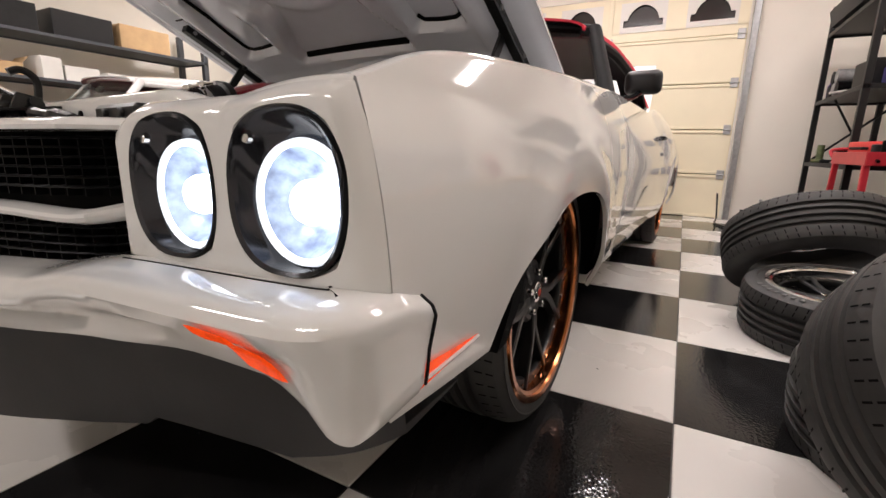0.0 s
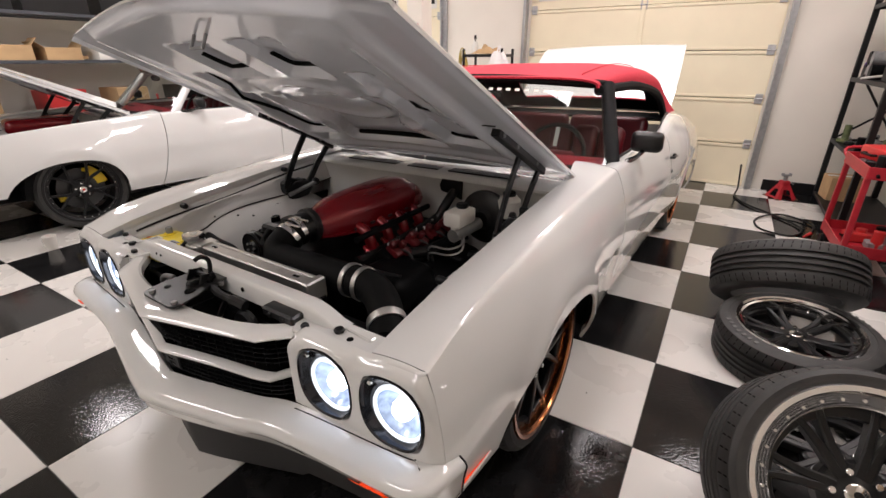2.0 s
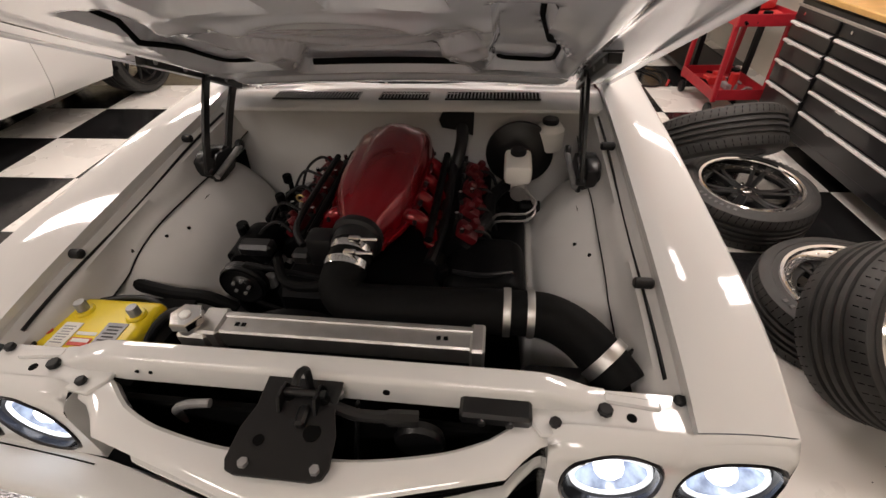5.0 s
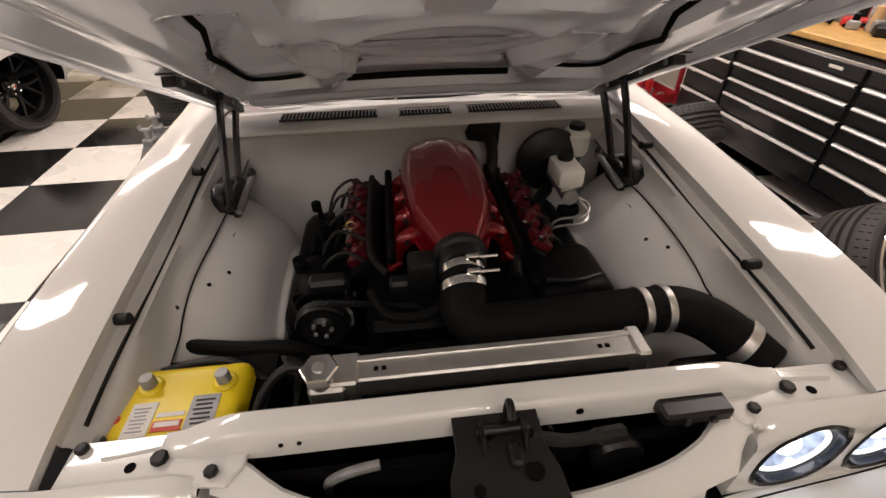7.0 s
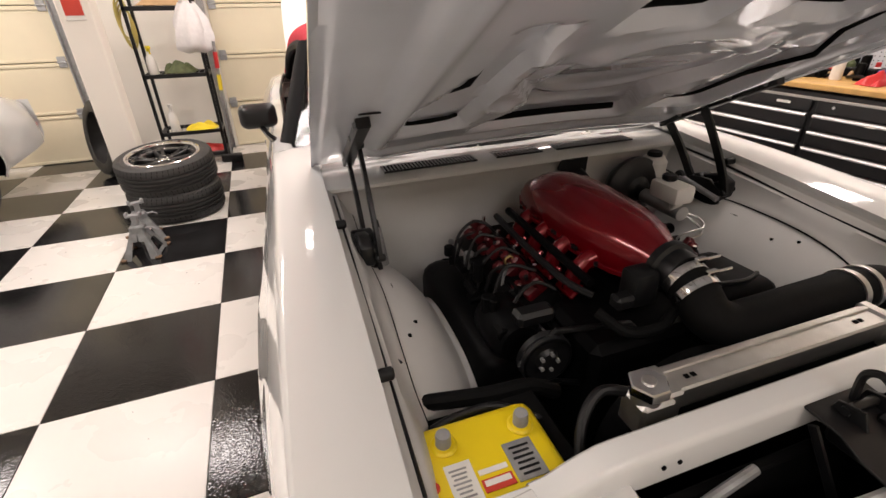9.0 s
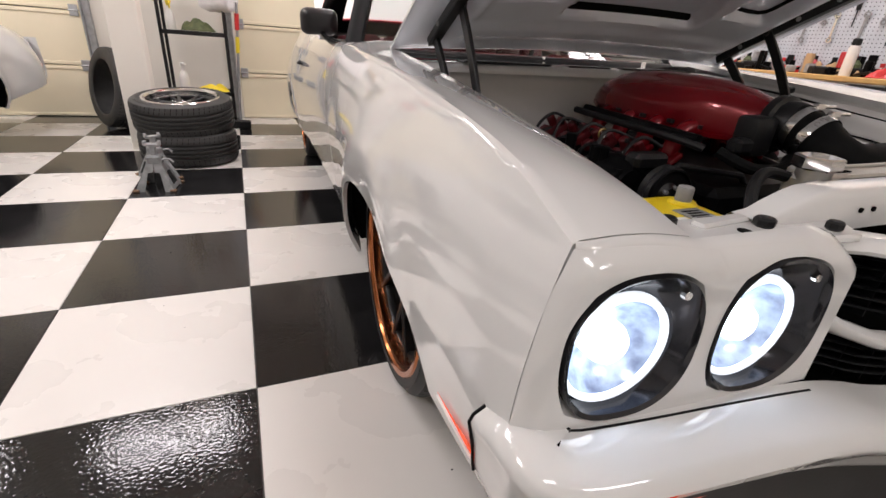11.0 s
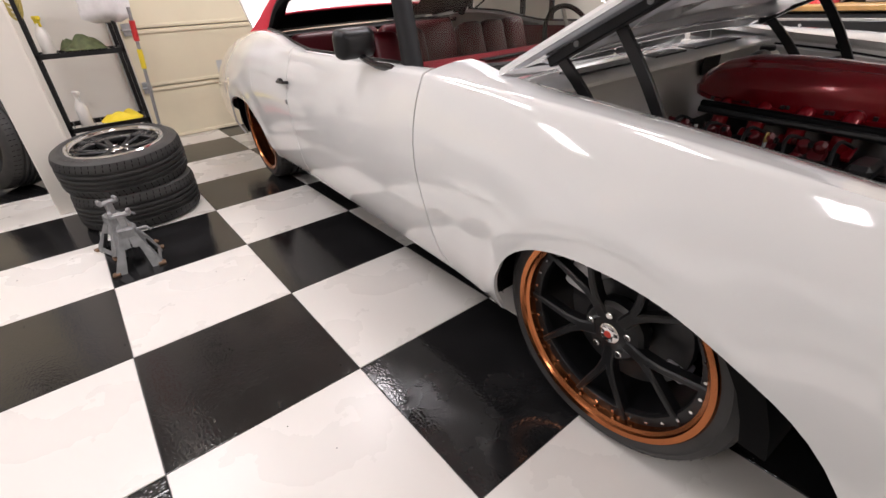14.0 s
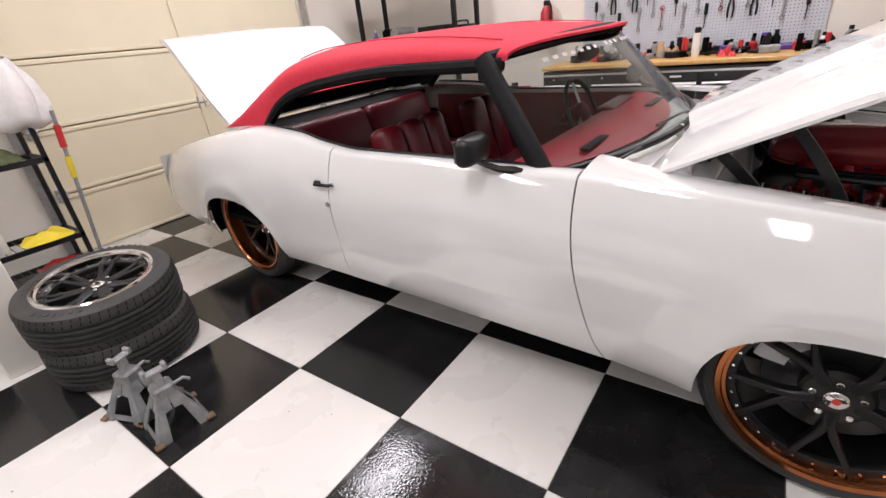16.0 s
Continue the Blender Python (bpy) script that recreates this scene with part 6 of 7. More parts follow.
def build_car(root, second=False, lean=0.0, drop=0.0):
    for side in (-1, 1):
        part("front_fender", side_panel(-0.7352, 0.742, side), M_PAINT, root)
        part("door", side_panel(0.748, 1.878, side), M_PAINT, root)
        part("quarter_panel", side_panel(1.884, 3.95, side), M_PAINT, root)
        part("headlamp_panel", lamp_panel(side), M_PAINT, root, smooth=40)
        for cx in (0.586, 0.788):
            headlamp(cx, side, root, not second)
        for yy in (-0.0, 2.845):
            rl = 0.385 if yy < 1 else 0.455
            b = lathe([(rl, 0.0), (rl, 0.32), (rl - 0.05, 0.34)], 32, "x", None, None, (0.0, 2 * math.pi))
            b = lathe([(0.0, 0.0), (rl, 0.0)], 32, "x", None, b)
            moved(b, Matrix.Translation((0.60 if yy < 1 else 0.56, yy - 0.005, 0.34 if yy < 1 else 0.36)))
            for v in b.verts:
                v.co.x = min(v.co.x, xside(v.co.y, max(v.co.z, 0.28)) - 0.03)
            bmesh.ops.bisect_plane(b, geom=b.verts[:] + b.edges[:] + b.faces[:], plane_co=(0, 0, 0.33 if yy < 1 else 0.27), plane_no=(0, 0, -1), clear_outer=True)
            bmesh.ops.bisect_plane(b, geom=b.verts[:] + b.edges[:] + b.faces[:], plane_co=(0, 0, 0.775), plane_no=(0, 0, 1), clear_outer=True)
            part("wheel_liner", b if side > 0 else mirror_x(b), M_DARK, root)
    bumper(root)
    valance(root)
    nose(root)
    hood(root, not second)
    hinges(root)
    bay(root)
    engine(root) if not second else part("intake_plenum", box(0.26, 0.55, 0.14, (0.01, -0.02, 0.82), 0.05, seg=3), M_REDPAINT, root)
    if not second:
        battery(root)
    greenhouse(root, second)
    trim(root, True)
    decklid(root) if not second else part("trunk_lid", grid([[(x, y, spline(T_ZIN, y) + 0.012 * (1 - (x / 0.7) ** 2)) for x in np.linspace(-0.705, 0.705, 9)] for y in np.linspace(2.97, 3.95, 9)]), M_PAINT, root)
    for s in (-1, 1):
        fm = Matrix.Translation((s * 0.744, 0, 0.341 - s * 0.725 * lean + drop)) @ (Matrix() if s > 0 else Matrix.Rotation(math.pi, 4, "Z"))
        rm = Matrix.Translation((s * 0.725, 2.845, 0.339 - s * 0.725 * lean + drop)) @ (Matrix() if s > 0 else Matrix.Rotation(math.pi, 4, "Z"))
        lip, cal = (M_SATIN, M_CAL_Y) if second else (M_COPPER, M_CAL_S)
        wheel(root, fm, 0.341, 0.274, 0.255, 0.060, lip=lip, caliper=cal, barrel=M_SATIN, rearward=s)
        wheel(root, rm, 0.34, 0.268, 0.31, 0.17, lip=lip, caliper=None, dish=0.075)


car = thing("convertible_car", CAR, "white classic convertible with red soft top, hood and trunk open", "car", "white cars")
build_car(car, False, 0.0157, 0.006)
for hx in (-0.788, -0.586, 0.586, 0.788):
    d = bpy.data.lights.new("headlamp_light", "SPOT")
    d.energy, d.color, d.spot_size, d.spot_blend, d.shadow_soft_size = 24, (0.86, 0.92, 1.0), radians(56), 0.6, 0.05
    hl = new("headlamp_light", d)
    hl.matrix_world = CAR @ look((hx, -0.80, 0.645), (hx, -2.6, 0.1))

car_b = thing("coupe_car", pose(-5.42, 0.26, 0, 0, 0, -10), "white classic coupe with red interior and open hood", "car", "white cars")
build_car(car_b, True)


# ---- ceiling fixtures, column ----
M_GLOW = mat("diffuser_glow", (1.0, 0.93, 0.86), 0.3, var=0, emit=1.2)


def ceiling_light(x, y):
    root = thing("ceiling_light", pose(x, y, CEIL), "white ceiling light with two wide diffusers, switched on", "ceiling light", "ceiling lights")
    part("housing", box(1.28, 0.30, 0.05, (0, 0, -0.026), 0.008), M_WHITEP, root)
    for dy in (-0.09, 0.09):
        part("diffuser", box(1.2, 0.15, 0.02, (0, dy, -0.062), 0.004), M_GLOW, root, "glowing white diffuser")
    for sx in (-1, 1):
        part("end_cap", box(0.02, 0.32, 0.04, (sx * 0.615, 0, -0.06), 0.004), M_WHITEP, root)


# the added fill pair at x 0.9 gets fixtures too
for lx, ly, watts in LAMPS:
    ceiling_light(lx, ly)

col = obj("column", box(0.20, 0.20, CEIL, (-3.12, 3.20, CEIL / 2), 0.006), M_WALL, smooth=30)
tagged(col, "white painted square post between the parking bays", "column", kind="structure")
sign = thing("safety_sign", pose(-3.12, 3.094, 1.55), "small red and white safety sign on the post", "sign")
part("board", box(0.12, 0.006, 0.42, (0, 0, 0), 0.002), M_LABELW, sign)
part("red_band", box(0.11, 0.003, 0.13, (0, -0.004, 0.13)), M_LABELR, sign)
part("red_band", box(0.11, 0.003, 0.10, (0, -0.004, -0.13)), M_LABELR, sign)
for k in range(5):
    part("print_bar", box(0.08 - 0.02 * (k % 2), 0.003, 0.008, (0, -0.004, 0.045 - 0.02 * k)), M_GREY, sign)


# ---- loose wheels and tyres ----
M_MARK = mat("worn_tyre_lettering", (0.10, 0.098, 0.094), 0.7, var=0.3, scale=40)


def loose_wheel(label, c, n, r=0.335, w=0.235, rim=0.245, lip=M_CHROME, face=M_SATIN, spokes=7, spin=0.0, fork=False, depth=0.09, dish=0.038):
    q = Vector(n).to_track_quat("X", "Z").to_matrix().to_4x4()
    root = thing("loose_wheel", Matrix.Translation(c) @ q @ Matrix.Rotation(spin, 4, "X"), label, "wheel", "loose wheels")
    wheel(root, None, r, rim, w, depth, lip=lip, face=face, caliper=None, top=True, spokes=spokes, fork=fork, barrel=lip, dish=dish)
    # raised lettering bars on the side wall
    for a0 in (0.4, 3.5):
        for k in range(7):
            a = a0 + k * 0.11
            rr = (rim + r) / 2 + 0.004
            b = box(0.003, 0.020, 0.013 if k % 2 else 0.016, (w / 2 + 0.001, rr, 0), 0.001)
            moved(b, Matrix.Rotation(a, 4, "X"))
            part("raised_mark", b, M_RUBBER if "stack" in label else M_MARK, root)
    return root


def loose_tyre(label, c, n, r=0.335, w=0.235, rim=0.235):
    q = Vector(n).to_track_quat("X", "Z").to_matrix().to_4x4()
    root = thing("loose_tyre", Matrix.Translation(c) @ q, label, "tyre", "loose wheels")
    b = tyre(r, rim, w)
    part("tyre", b, M_RUBBER, root)
    inner = [(rim, -w / 2 + 0.012), (rim + 0.03, -w / 2 + 0.014), (r - 0.03, -w / 2 + 0.03), (r - 0.018, 0), (r - 0.03, w / 2 - 0.03), (rim + 0.03, w / 2 - 0.014), (rim, w / 2 - 0.012)]
    part("inner_liner", lathe(inner, 48, "x"), M_RUBBER, root)
    tagged(part("tread_cuts", tread_cuts(r, w), M_DARK, root, smooth=None), kind="stuff")
    return root


loose_tyre("bare black tyre leaning on a wheel, worn tread", (0.494, 1.314, 0.292), (-0.109, 0.609, 0.786), 0.345, 0.24)
loose_wheel("black wheel with polished lip lying on the floor", (0.545, 0.93, 0.118), (-0.03, -0.06, 0.998), 0.332, 0.225, spokes=6, spin=0.4)
loose_wheel("black spoked wheel with polished lip leaning up", (0.522, -0.205, 0.316), (0.184, -0.727, 0.661), 0.322, 0.265, rim=0.262, spokes=7, spin=0.2, dish=0.065)
loose_wheel("black wheel with polished lip lying under another", (0.585, 0.115, 0.122), (-0.066, -0.04, 0.997), 0.333, 0.235, spokes=6, spin=0.9, dish=0.05)
loose_wheel("wheel with polished lip on top of a stack", (-2.792, 2.769, 0.346), (-0.03, -0.10, 0.994), 0.334, 0.225, spokes=7, spin=0.3, depth=0.08)
loose_wheel("wheel lying at the bottom of a stack", (-2.782, 2.760, 0.116), (0.0, 0.003, 1.0), 0.33, 0.225, spokes=7)
loose_tyre("upright black tyre standing against the post", (-3.42, 4.03, 0.352), (0.85, 0.50, -0.15), 0.344, 0.245)


# ---- jack stands ----
def jack_stand(m, material, label, hgt=0.26):
    root = thing("jack_stand", m, label, "jack stand", "jack stands")
    top = hgt * 0.80
    for k in range(4):
        def face(u, v):
            r, w = 0.104 + (0.034 - 0.104) * v, 0.104 + (0.034 - 0.104) * v
            return Matrix.Rotation(radians(90 * k), 3, "Z") @ Vector((r, u * w, top * v))
        b = bmesh.new()
        for d in (-1, 1):
            grid([[face(d * 0.52, v) if v < 0.62 else face(d * 0.05, v), face(d * 0.76, v), face(d, v)] for v in (0.0, 0.06, 0.2, 0.4, 0.61, 0.63, 0.8, 1.0)], b)
        if k % 2 == 0:
            grid([[face(u, v) for u in (-0.55, -0.2, 0.2, 0.55)] for v in (0.05, 0.11, 0.17)], b)
        bmesh.ops.recalc_face_normals(b, faces=b.faces)
        bmesh.ops.solidify(b, geom=b.faces[:], thickness=0.004)
        part("side_plate", b, material, root)
    for sx in (-1, 1):
        for sy in (-1, 1):
            part("foot", box(0.034, 0.034, 0.012, (sx * 0.098, sy * 0.098, 0.007), 0.003), M_RUST, root, "rusty foot")
    part("collar", box(0.082, 0.082, 0.085, (0, 0, hgt * 0.74), 0.010), material, root)
    part("ratchet_post", box(0.032, 0.032, hgt * 0.5, (0, 0, hgt * 0.98), 0.004), M_GREY, root)
    b = box(0.09, 0.035, 0.018, (0, 0, hgt * 1.22), 0.005)
    b = box(0.018, 0.035, 0.03, (-0.038, 0, hgt * 1.26), 0.005, bm=b)
    b = box(0.018, 0.035, 0.03, (0.038, 0, hgt * 1.26), 0.005, bm=b)
    part("saddle", b, M_GREY, root)
    part("lever", tube([(0.03, 0, hgt * 0.8), (0.08, 0, hgt * 0.82), (0.10, 0, hgt * 0.72)], 0.007, 8), M_GREY, root)


M_JACK = mat("grey_jack_paint", (0.20, 0.205, 0.205), 0.5, 0.2, var=0.3, scale=25, bump=0.1)
M_RUST = mat("rusty_steel", (0.17, 0.10, 0.055), 0.8, 0.1, var=0.4, scale=40, bump=0.2)
jack_stand(pose(-2.915, 2.035, 0, 0, 0, -7), M_JACK, "scuffed grey steel jack stand on the floor", 0.215)
jack_stand(pose(-2.945, 2.275, 0, 0, 0, 20), M_JACK, "scuffed grey steel jack stand on the floor", 0.215)
jack_stand(pose(0.72, 4.38, 0, 0, 0, 30), M_TOOLRED, "small red steel jack stand by the wall", 0.20)


# ---- rack between the doors ----
def rack(name, m, w, d, hts, ph, label, material=M_SATIN, post=0.014, solid=False):
    root = thing(name, m, label, "shelf")
    for sx in (-1, 1):
        for sy in (-1, 1):
            part("post", box(post * 2, post * 2, ph, (sx * (w / 2 - post), sy * (d / 2 - post), ph / 2), 0.003), material, root)
    for z in hts:
        sh = part("shelf_frame", box(w, 0.02, 0.035, (0, -d / 2 + 0.01, z), 0.003), material, root)
        part("shelf_frame", box(w, 0.02, 0.035, (0, d / 2 - 0.01, z), 0.003), material, root)
        for sx in (-1, 1):
            part("shelf_side", box(0.02, d - 0.04, 0.035, (sx * (w / 2 - 0.01), 0, z), 0.003), material, root)
        if solid:
            part("shelf_board", box(w - 0.02, d - 0.02, 0.015, (0, 0, z + 0.008), 0.002), material, root)
        else:
            n = int(w / 0.045)
            for k in range(1, n):
                part("wire", tube([(-w / 2 + w * k / n, -d / 2 + 0.01, z + 0.014), (-w / 2 + w * k / n, d / 2 - 0.01, z + 0.014)], 0.003, 5), material, sh)
    return root


rack("wire_rack", pose(-2.735, 4.19, 0), 0.56, 0.36, (0.10, 0.33, 0.86, 1.42), 1.50, "black metal rack with bottles and cloths")


def spray_bottle(x, y, z, body, head, label, h=0.20, r=0.042):
    root = thing("spray_bottle", pose(x, y, z, 0, 0, 25), label, "bottle", "bottles")
    part("body", lathe([(0, 0), (r * 0.92, 0), (r, 0.008), (r, h * 0.55), (r * 0.8, h * 0.75), (r * 0.35, h * 0.92), (r * 0.33, h), (0, h)], 20), body, root)
    b = box(0.03, 0.07, 0.03, (0, -0.012, h + 0.03), 0.007)
    b = box(0.012, 0.02, 0.05, (0, -0.03, h + 0.0), 0.004, bm=b)
    b = cyl(0.016, h - 0.002, h + 0.02, 12, "z", None, b)
    part("trigger_head", b, head, root)


M_YELLOWP = mat("yellow_plastic", (0.80, 0.62, 0.03), 0.5, var=0.08)
M_REDP = mat("red_plastic", (0.55, 0.03, 0.03), 0.4, var=0.08)
M_BAG = mat("white_bag_plastic", (0.78, 0.76, 0.75), 0.4, var=0.05, scale=30, bump=0.2, bscale=40)
M_GREEN = mat("dull_green", (0.10, 0.12, 0.05), 0.7, var=0.3, scale=30)
M_PURPLE = mat("purple_plastic", (0.10, 0.05, 0.28), 0.4, var=0.1)
spray_bottle(-2.92, 4.10, 0.875, M_WHITEP, M_YELLOWP, "white spray bottle with a yellow trigger")
spray_bottle(-2.88, 4.12, 0.345, M_WHITEP, M_WHITEP, "white plastic spray bottle", 0.21)
spray_bottle(-2.90, 4.14, 1.435, M_WHITEP, M_BLACK, "white plastic spray bottle on the top shelf", 0.18)


def cloth(name, c, sx, sy, h, m, label, seed, cat="cloth"):
    rnd = random.Random(seed)
    N = 14
    ph = [rnd.uniform(0, 6) for _ in range(6)]
    rows = []
    for j in range(N + 1):
        row = []
        for i in range(N + 1):
            u, v = -1 + 2 * i / N, -1 + 2 * j / N
            edge = max(0, 1 - max(abs(u), abs(v)) ** 3)
            k = 1 + 0.15 * math.sin(3 * u + ph[0]) * math.cos(2 * v + ph[1])
            z = h * edge * (0.45 + 0.3 * math.sin(4 * u + ph[2]) * math.sin(3.3 * v + ph[3]) + 0.25 * math.sin(7 * v + ph[4] + 2 * u))
            row.append((sx * u * k, sy * v * k, max(0.002, z)))
        rows.append(row)
    b = grid(rows)
    bmesh.ops.recalc_face_normals(b, faces=b.faces)
    bmesh.ops.solidify(b, geom=b.faces[:], thickness=0.002)
    return tagged_at(obj(name, b, m, smooth=60), c, label, cat)


def tagged_at(ob, c, label, cat, group=""):
    ob.location = c
    return tagged(ob, label, cat, group)


cloth("yellow_cloth", (-2.64, 4.10, 0.352), 0.13, 0.10, 0.08, M_YELLOWP, "crumpled bright yellow cloth on the rack", 3)
cloth("green_rag", (-2.70, 4.12, 0.882), 0.14, 0.11, 0.12, M_GREEN, "heap of dull green rags on the rack", 5)
cloth("rag", (-2.72, 4.18, 1.442), 0.18, 0.13, 0.14, M_CARD, "heap of brown rags on the rack's top", 8)
cloth("red_rag", (-2.62, 4.16, 0.118), 0.13, 0.12, 0.09, M_REDP, "crumpled red rag on the lowest shelf", 9)

# plastic bag hung from the rack's corner
rows = []
rnd = random.Random(2)
for j in range(13):
    f = j / 12
    rr = 0.02 + 0.13 * math.sin(math.pi * min(1, f * 0.62 + 0.06)) ** 0.8 if f < 0.95 else 0.07
    rows.append([(rr * (1 + 0.18 * math.sin(5 * a + 3 * f) + 0.10 * math.sin(9 * a + 7 * f)) * math.cos(a), 0.75 * rr * (1 + 0.15 * math.sin(4 * a + 2 * f)) * math.sin(a), 0.36 - 0.40 * f + 0.012 * math.sin(3 * a)) for a in (2 * math.pi * k / 28 for k in range(28))])
b = grid(rows, close=True)
b.verts.ensure_lookup_table()
b.faces.new(b.verts[-28:])
bmesh.ops.recalc_face_normals(b, faces=b.faces)
bag = thing("plastic_bag", pose(-2.50, 3.99, 1.10), "white plastic shopping bag hanging from the rack", "bag")
part("bag_body", b, M_BAG, bag, smooth=70)
part("bag_handle", tube(smoothpath([(-0.02, 0.0, 0.34), (-0.01, 0.03, 0.42), (0.01, 0.03, 0.42), (0.02, 0, 0.34)], 5), 0.008, 8), M_BAG, bag)

# cords hung on the rack's side
cord = thing("hanging_cord", pose(-3.02, 4.02, 1.35), "coil of yellow extension cord hung on the rack", "cord")
for k in range(4):
    pts = [(0.05 * math.cos(a) + 0.004 * k, 0.01 * k, -0.16 * math.sin(a) - 0.03 * k) for a in (2 * math.pi * i / 24 for i in range(25))]
    part("loop", tube(pts, 0.008, 6), mat("dull_yellow_cord", (0.45, 0.36, 0.10), 0.6, var=0.1), cord)

mop = thing("broom", pose(-2.43, 4.02, 0, 5, 4, 0), "broom with a red and yellow handle leaning on the rack", "broom")
part("pole", tube([(0, 0, 0.05), (0, 0.02, 1.15)], 0.012, 8), M_GREY, mop)
part("grip", tube([(0, 0.017, 0.92), (0, 0.02, 1.06)], 0.02, 8), M_REDP, mop)
part("hanger", tube([(0, 0.013, 0.72), (0, 0.017, 0.86)], 0.018, 8), M_YELLOWP, mop)
part("head", box(0.20, 0.06, 0.08, (0, 0, 0.045), 0.01), M_BLACK, mop)
bx = thing("speaker_box", pose(-2.62, 4.60, 2.55), "small black box mounted high on the wall", "speaker")
part("cabinet", box(0.16, 0.15, 0.26, (0, 0, 0), 0.012), M_BLACK, bx)
part("grille", box(0.13, 0.01, 0.22, (0, -0.078, 0), 0.003), M_SATIN, bx)

# ---- black rack by the back wall ----
shelf_b = rack("storage_rack", pose(1.23, 3.72, 0, 0, 0, 90), 1.36, 0.50, (0.10, 0.64, 1.20, 1.80), 2.05, "black plastic storage rack full of parts", M_BLACK, 0.022, True)
part("brace", tube([(0.66, -0.22, 0.66), (0.10, 0.22, 1.18)], 0.01, 6), M_BLACK, shelf_b)
part("brace", tube([(0.66, 0.22, 0.66), (0.10, -0.22, 1.18)], 0.01, 6), M_BLACK, shelf_b)


def carton(name, x, y, z, sx, sy, sz, m, label, rot=0, open_top=False, cat="box"):
    root = thing(name, pose(x, y, z, 0, 0, rot), label, cat, "boxes")
    if open_top:
        t = 0.004
        for px, py, wx, wy in ((-sx / 2, 0, t, sy), (sx / 2, 0, t, sy), (0, -sy / 2, sx, t), (0, sy / 2, sx, t)):
            part("side", box(wx, wy, sz, (px, py, sz / 2)), m, root)
        part("base", box(sx, sy, t, (0, 0, t / 2)), m, root)
        part("flap", moved(box(sx * 0.96, 0.004, 0.10, (0, 0, 0.05)), Matrix.Translation((0, -sy / 2, sz)) @ Matrix.Rotation(radians(55), 4, "X")), m, root)
        part("flap", moved(box(sx * 0.96, 0.004, 0.10, (0, 0, 0.05)), Matrix.Translation((0, sy / 2, sz)) @ Matrix.Rotation(radians(-40), 4, "X")), m, root)
    else:
        part("body", box(sx, sy, sz, (0, 0, sz / 2), 0.004), m, root)
        part("tape", box(sx + 0.002, 0.05, 0.002, (0, 0, sz + 0.001)), M_LABELW, root)
    return root


def heap(name, x, y, z, sx, sy, n, mats, label, seed, cat="parts"):
    """Oddments lying on a surface; each one a part."""
    root = thing(name, pose(x, y, z), label, cat)
    rnd = random.Random(seed)
    for k in range(n):
        px, py, r = rnd.uniform(-sx, sx), rnd.uniform(-sy, sy), rnd.uniform(0.012, 0.035)
        m = mats[k % len(mats)]
        kind = rnd.random()
        if kind < 0.4:
            b = cyl(r, 0, rnd.uniform(0.05, 0.16), 12, "z", Matrix.Translation((px, py, 0)), bev=0.004)
            part("can", b, m, root)
        elif kind < 0.75:
            b = box(rnd.uniform(0.05, 0.16), rnd.uniform(0.04, 0.12), r * 2, (0, 0, r), 0.008)
            moved(b, Matrix.Translation((px, py, 0)) @ Matrix.Rotation(rnd.uniform(0, 3), 4, "Z"))
            part("piece", b, m, root)
        else:
            a = rnd.uniform(0, 3)
            d = Vector((math.cos(a), math.sin(a), 0)) * rnd.uniform(0.06, 0.16)
            p = Vector((px, py, 0.012))
            part("rod", tube([p - d, p + Vector((0, 0, 0.02)), p + d], 0.010, 8), m, root)
    return root


carton("cardboard_box", 1.14, 4.13, 0.12, 0.26, 0.24, 0.22, M_CARD, "brown cardboard box on the lowest shelf", 8)
heap("engine_parts", 1.20, 3.85, 0.658, 0.20, 0.40, 22, [M_GREY, M_DKGREY, M_GREEN, M_BLACK, M_ALU], "heap of dark metal engine parts on the shelf", 11)
heap("shelf_clutter", 1.20, 3.80, 1.217, 0.17, 0.45, 14, [M_DKGREY, M_GREY, M_WHITEP, M_BLACK], "cans and cloths on the middle shelf", 12)
tow = thing("rolled_towels", pose(1.16, 3.95, 1.217), "stack of rolled dark grey towels", "towel")
for k, (yy, zz) in enumerate(((-0.12, 0.06), (0.0, 0.06), (0.12, 0.06), (-0.06, 0.165), (0.06, 0.165))):
    part("roll", tube([(-0.16, yy, zz), (0.16, yy, zz)], 0.056, 16), M_GREY if k % 2 else M_DKGREY, tow)
bt = thing("purple_bottle", pose(1.06, 4.22, 1.217), "purple plastic cleaner bottle", "bottle", "bottles")
part("body", lathe([(0, 0), (0.04, 0), (0.042, 0.01), (0.042, 0.12), (0.015, 0.17), (0.014, 0.2), (0, 0.2)], 18), M_PURPLE, bt)
part("cap", cyl(0.017, 0.2, 0.22, 12), M_WHITEP, bt)
carton("black_bin", 1.20, 3.42, 1.217, 0.30, 0.34, 0.20, M_BLACK, "black plastic bin on the middle shelf", 3, False, "bin")
tb_ = thing("tool_box", pose(1.24, 3.12, 1.217, 0, 0, 4), "dark purple plastic tool box on the middle shelf", "tool box")
part("body", box(0.22, 0.26, 0.13, (0, 0, 0.067), 0.014, seg=2), mat("dark_purple_plastic", (0.05, 0.04, 0.14), 0.4, var=0.15), tb_)
part("lid", box(0.20, 0.24, 0.05, (0, 0, 0.158), 0.014, seg=2), M_BLACK, tb_)
part("handle", tube(smoothpath([(0, -0.07, 0.18), (0, -0.06, 0.215), (0, 0.06, 0.215), (0, 0.07, 0.18)], 5), 0.009, 8), M_BLACK, tb_)
bn = thing("black_tray", pose(1.22, 3.75, 1.817, 0, 8, 0), "large black plastic tray on the rack's top", "tray")
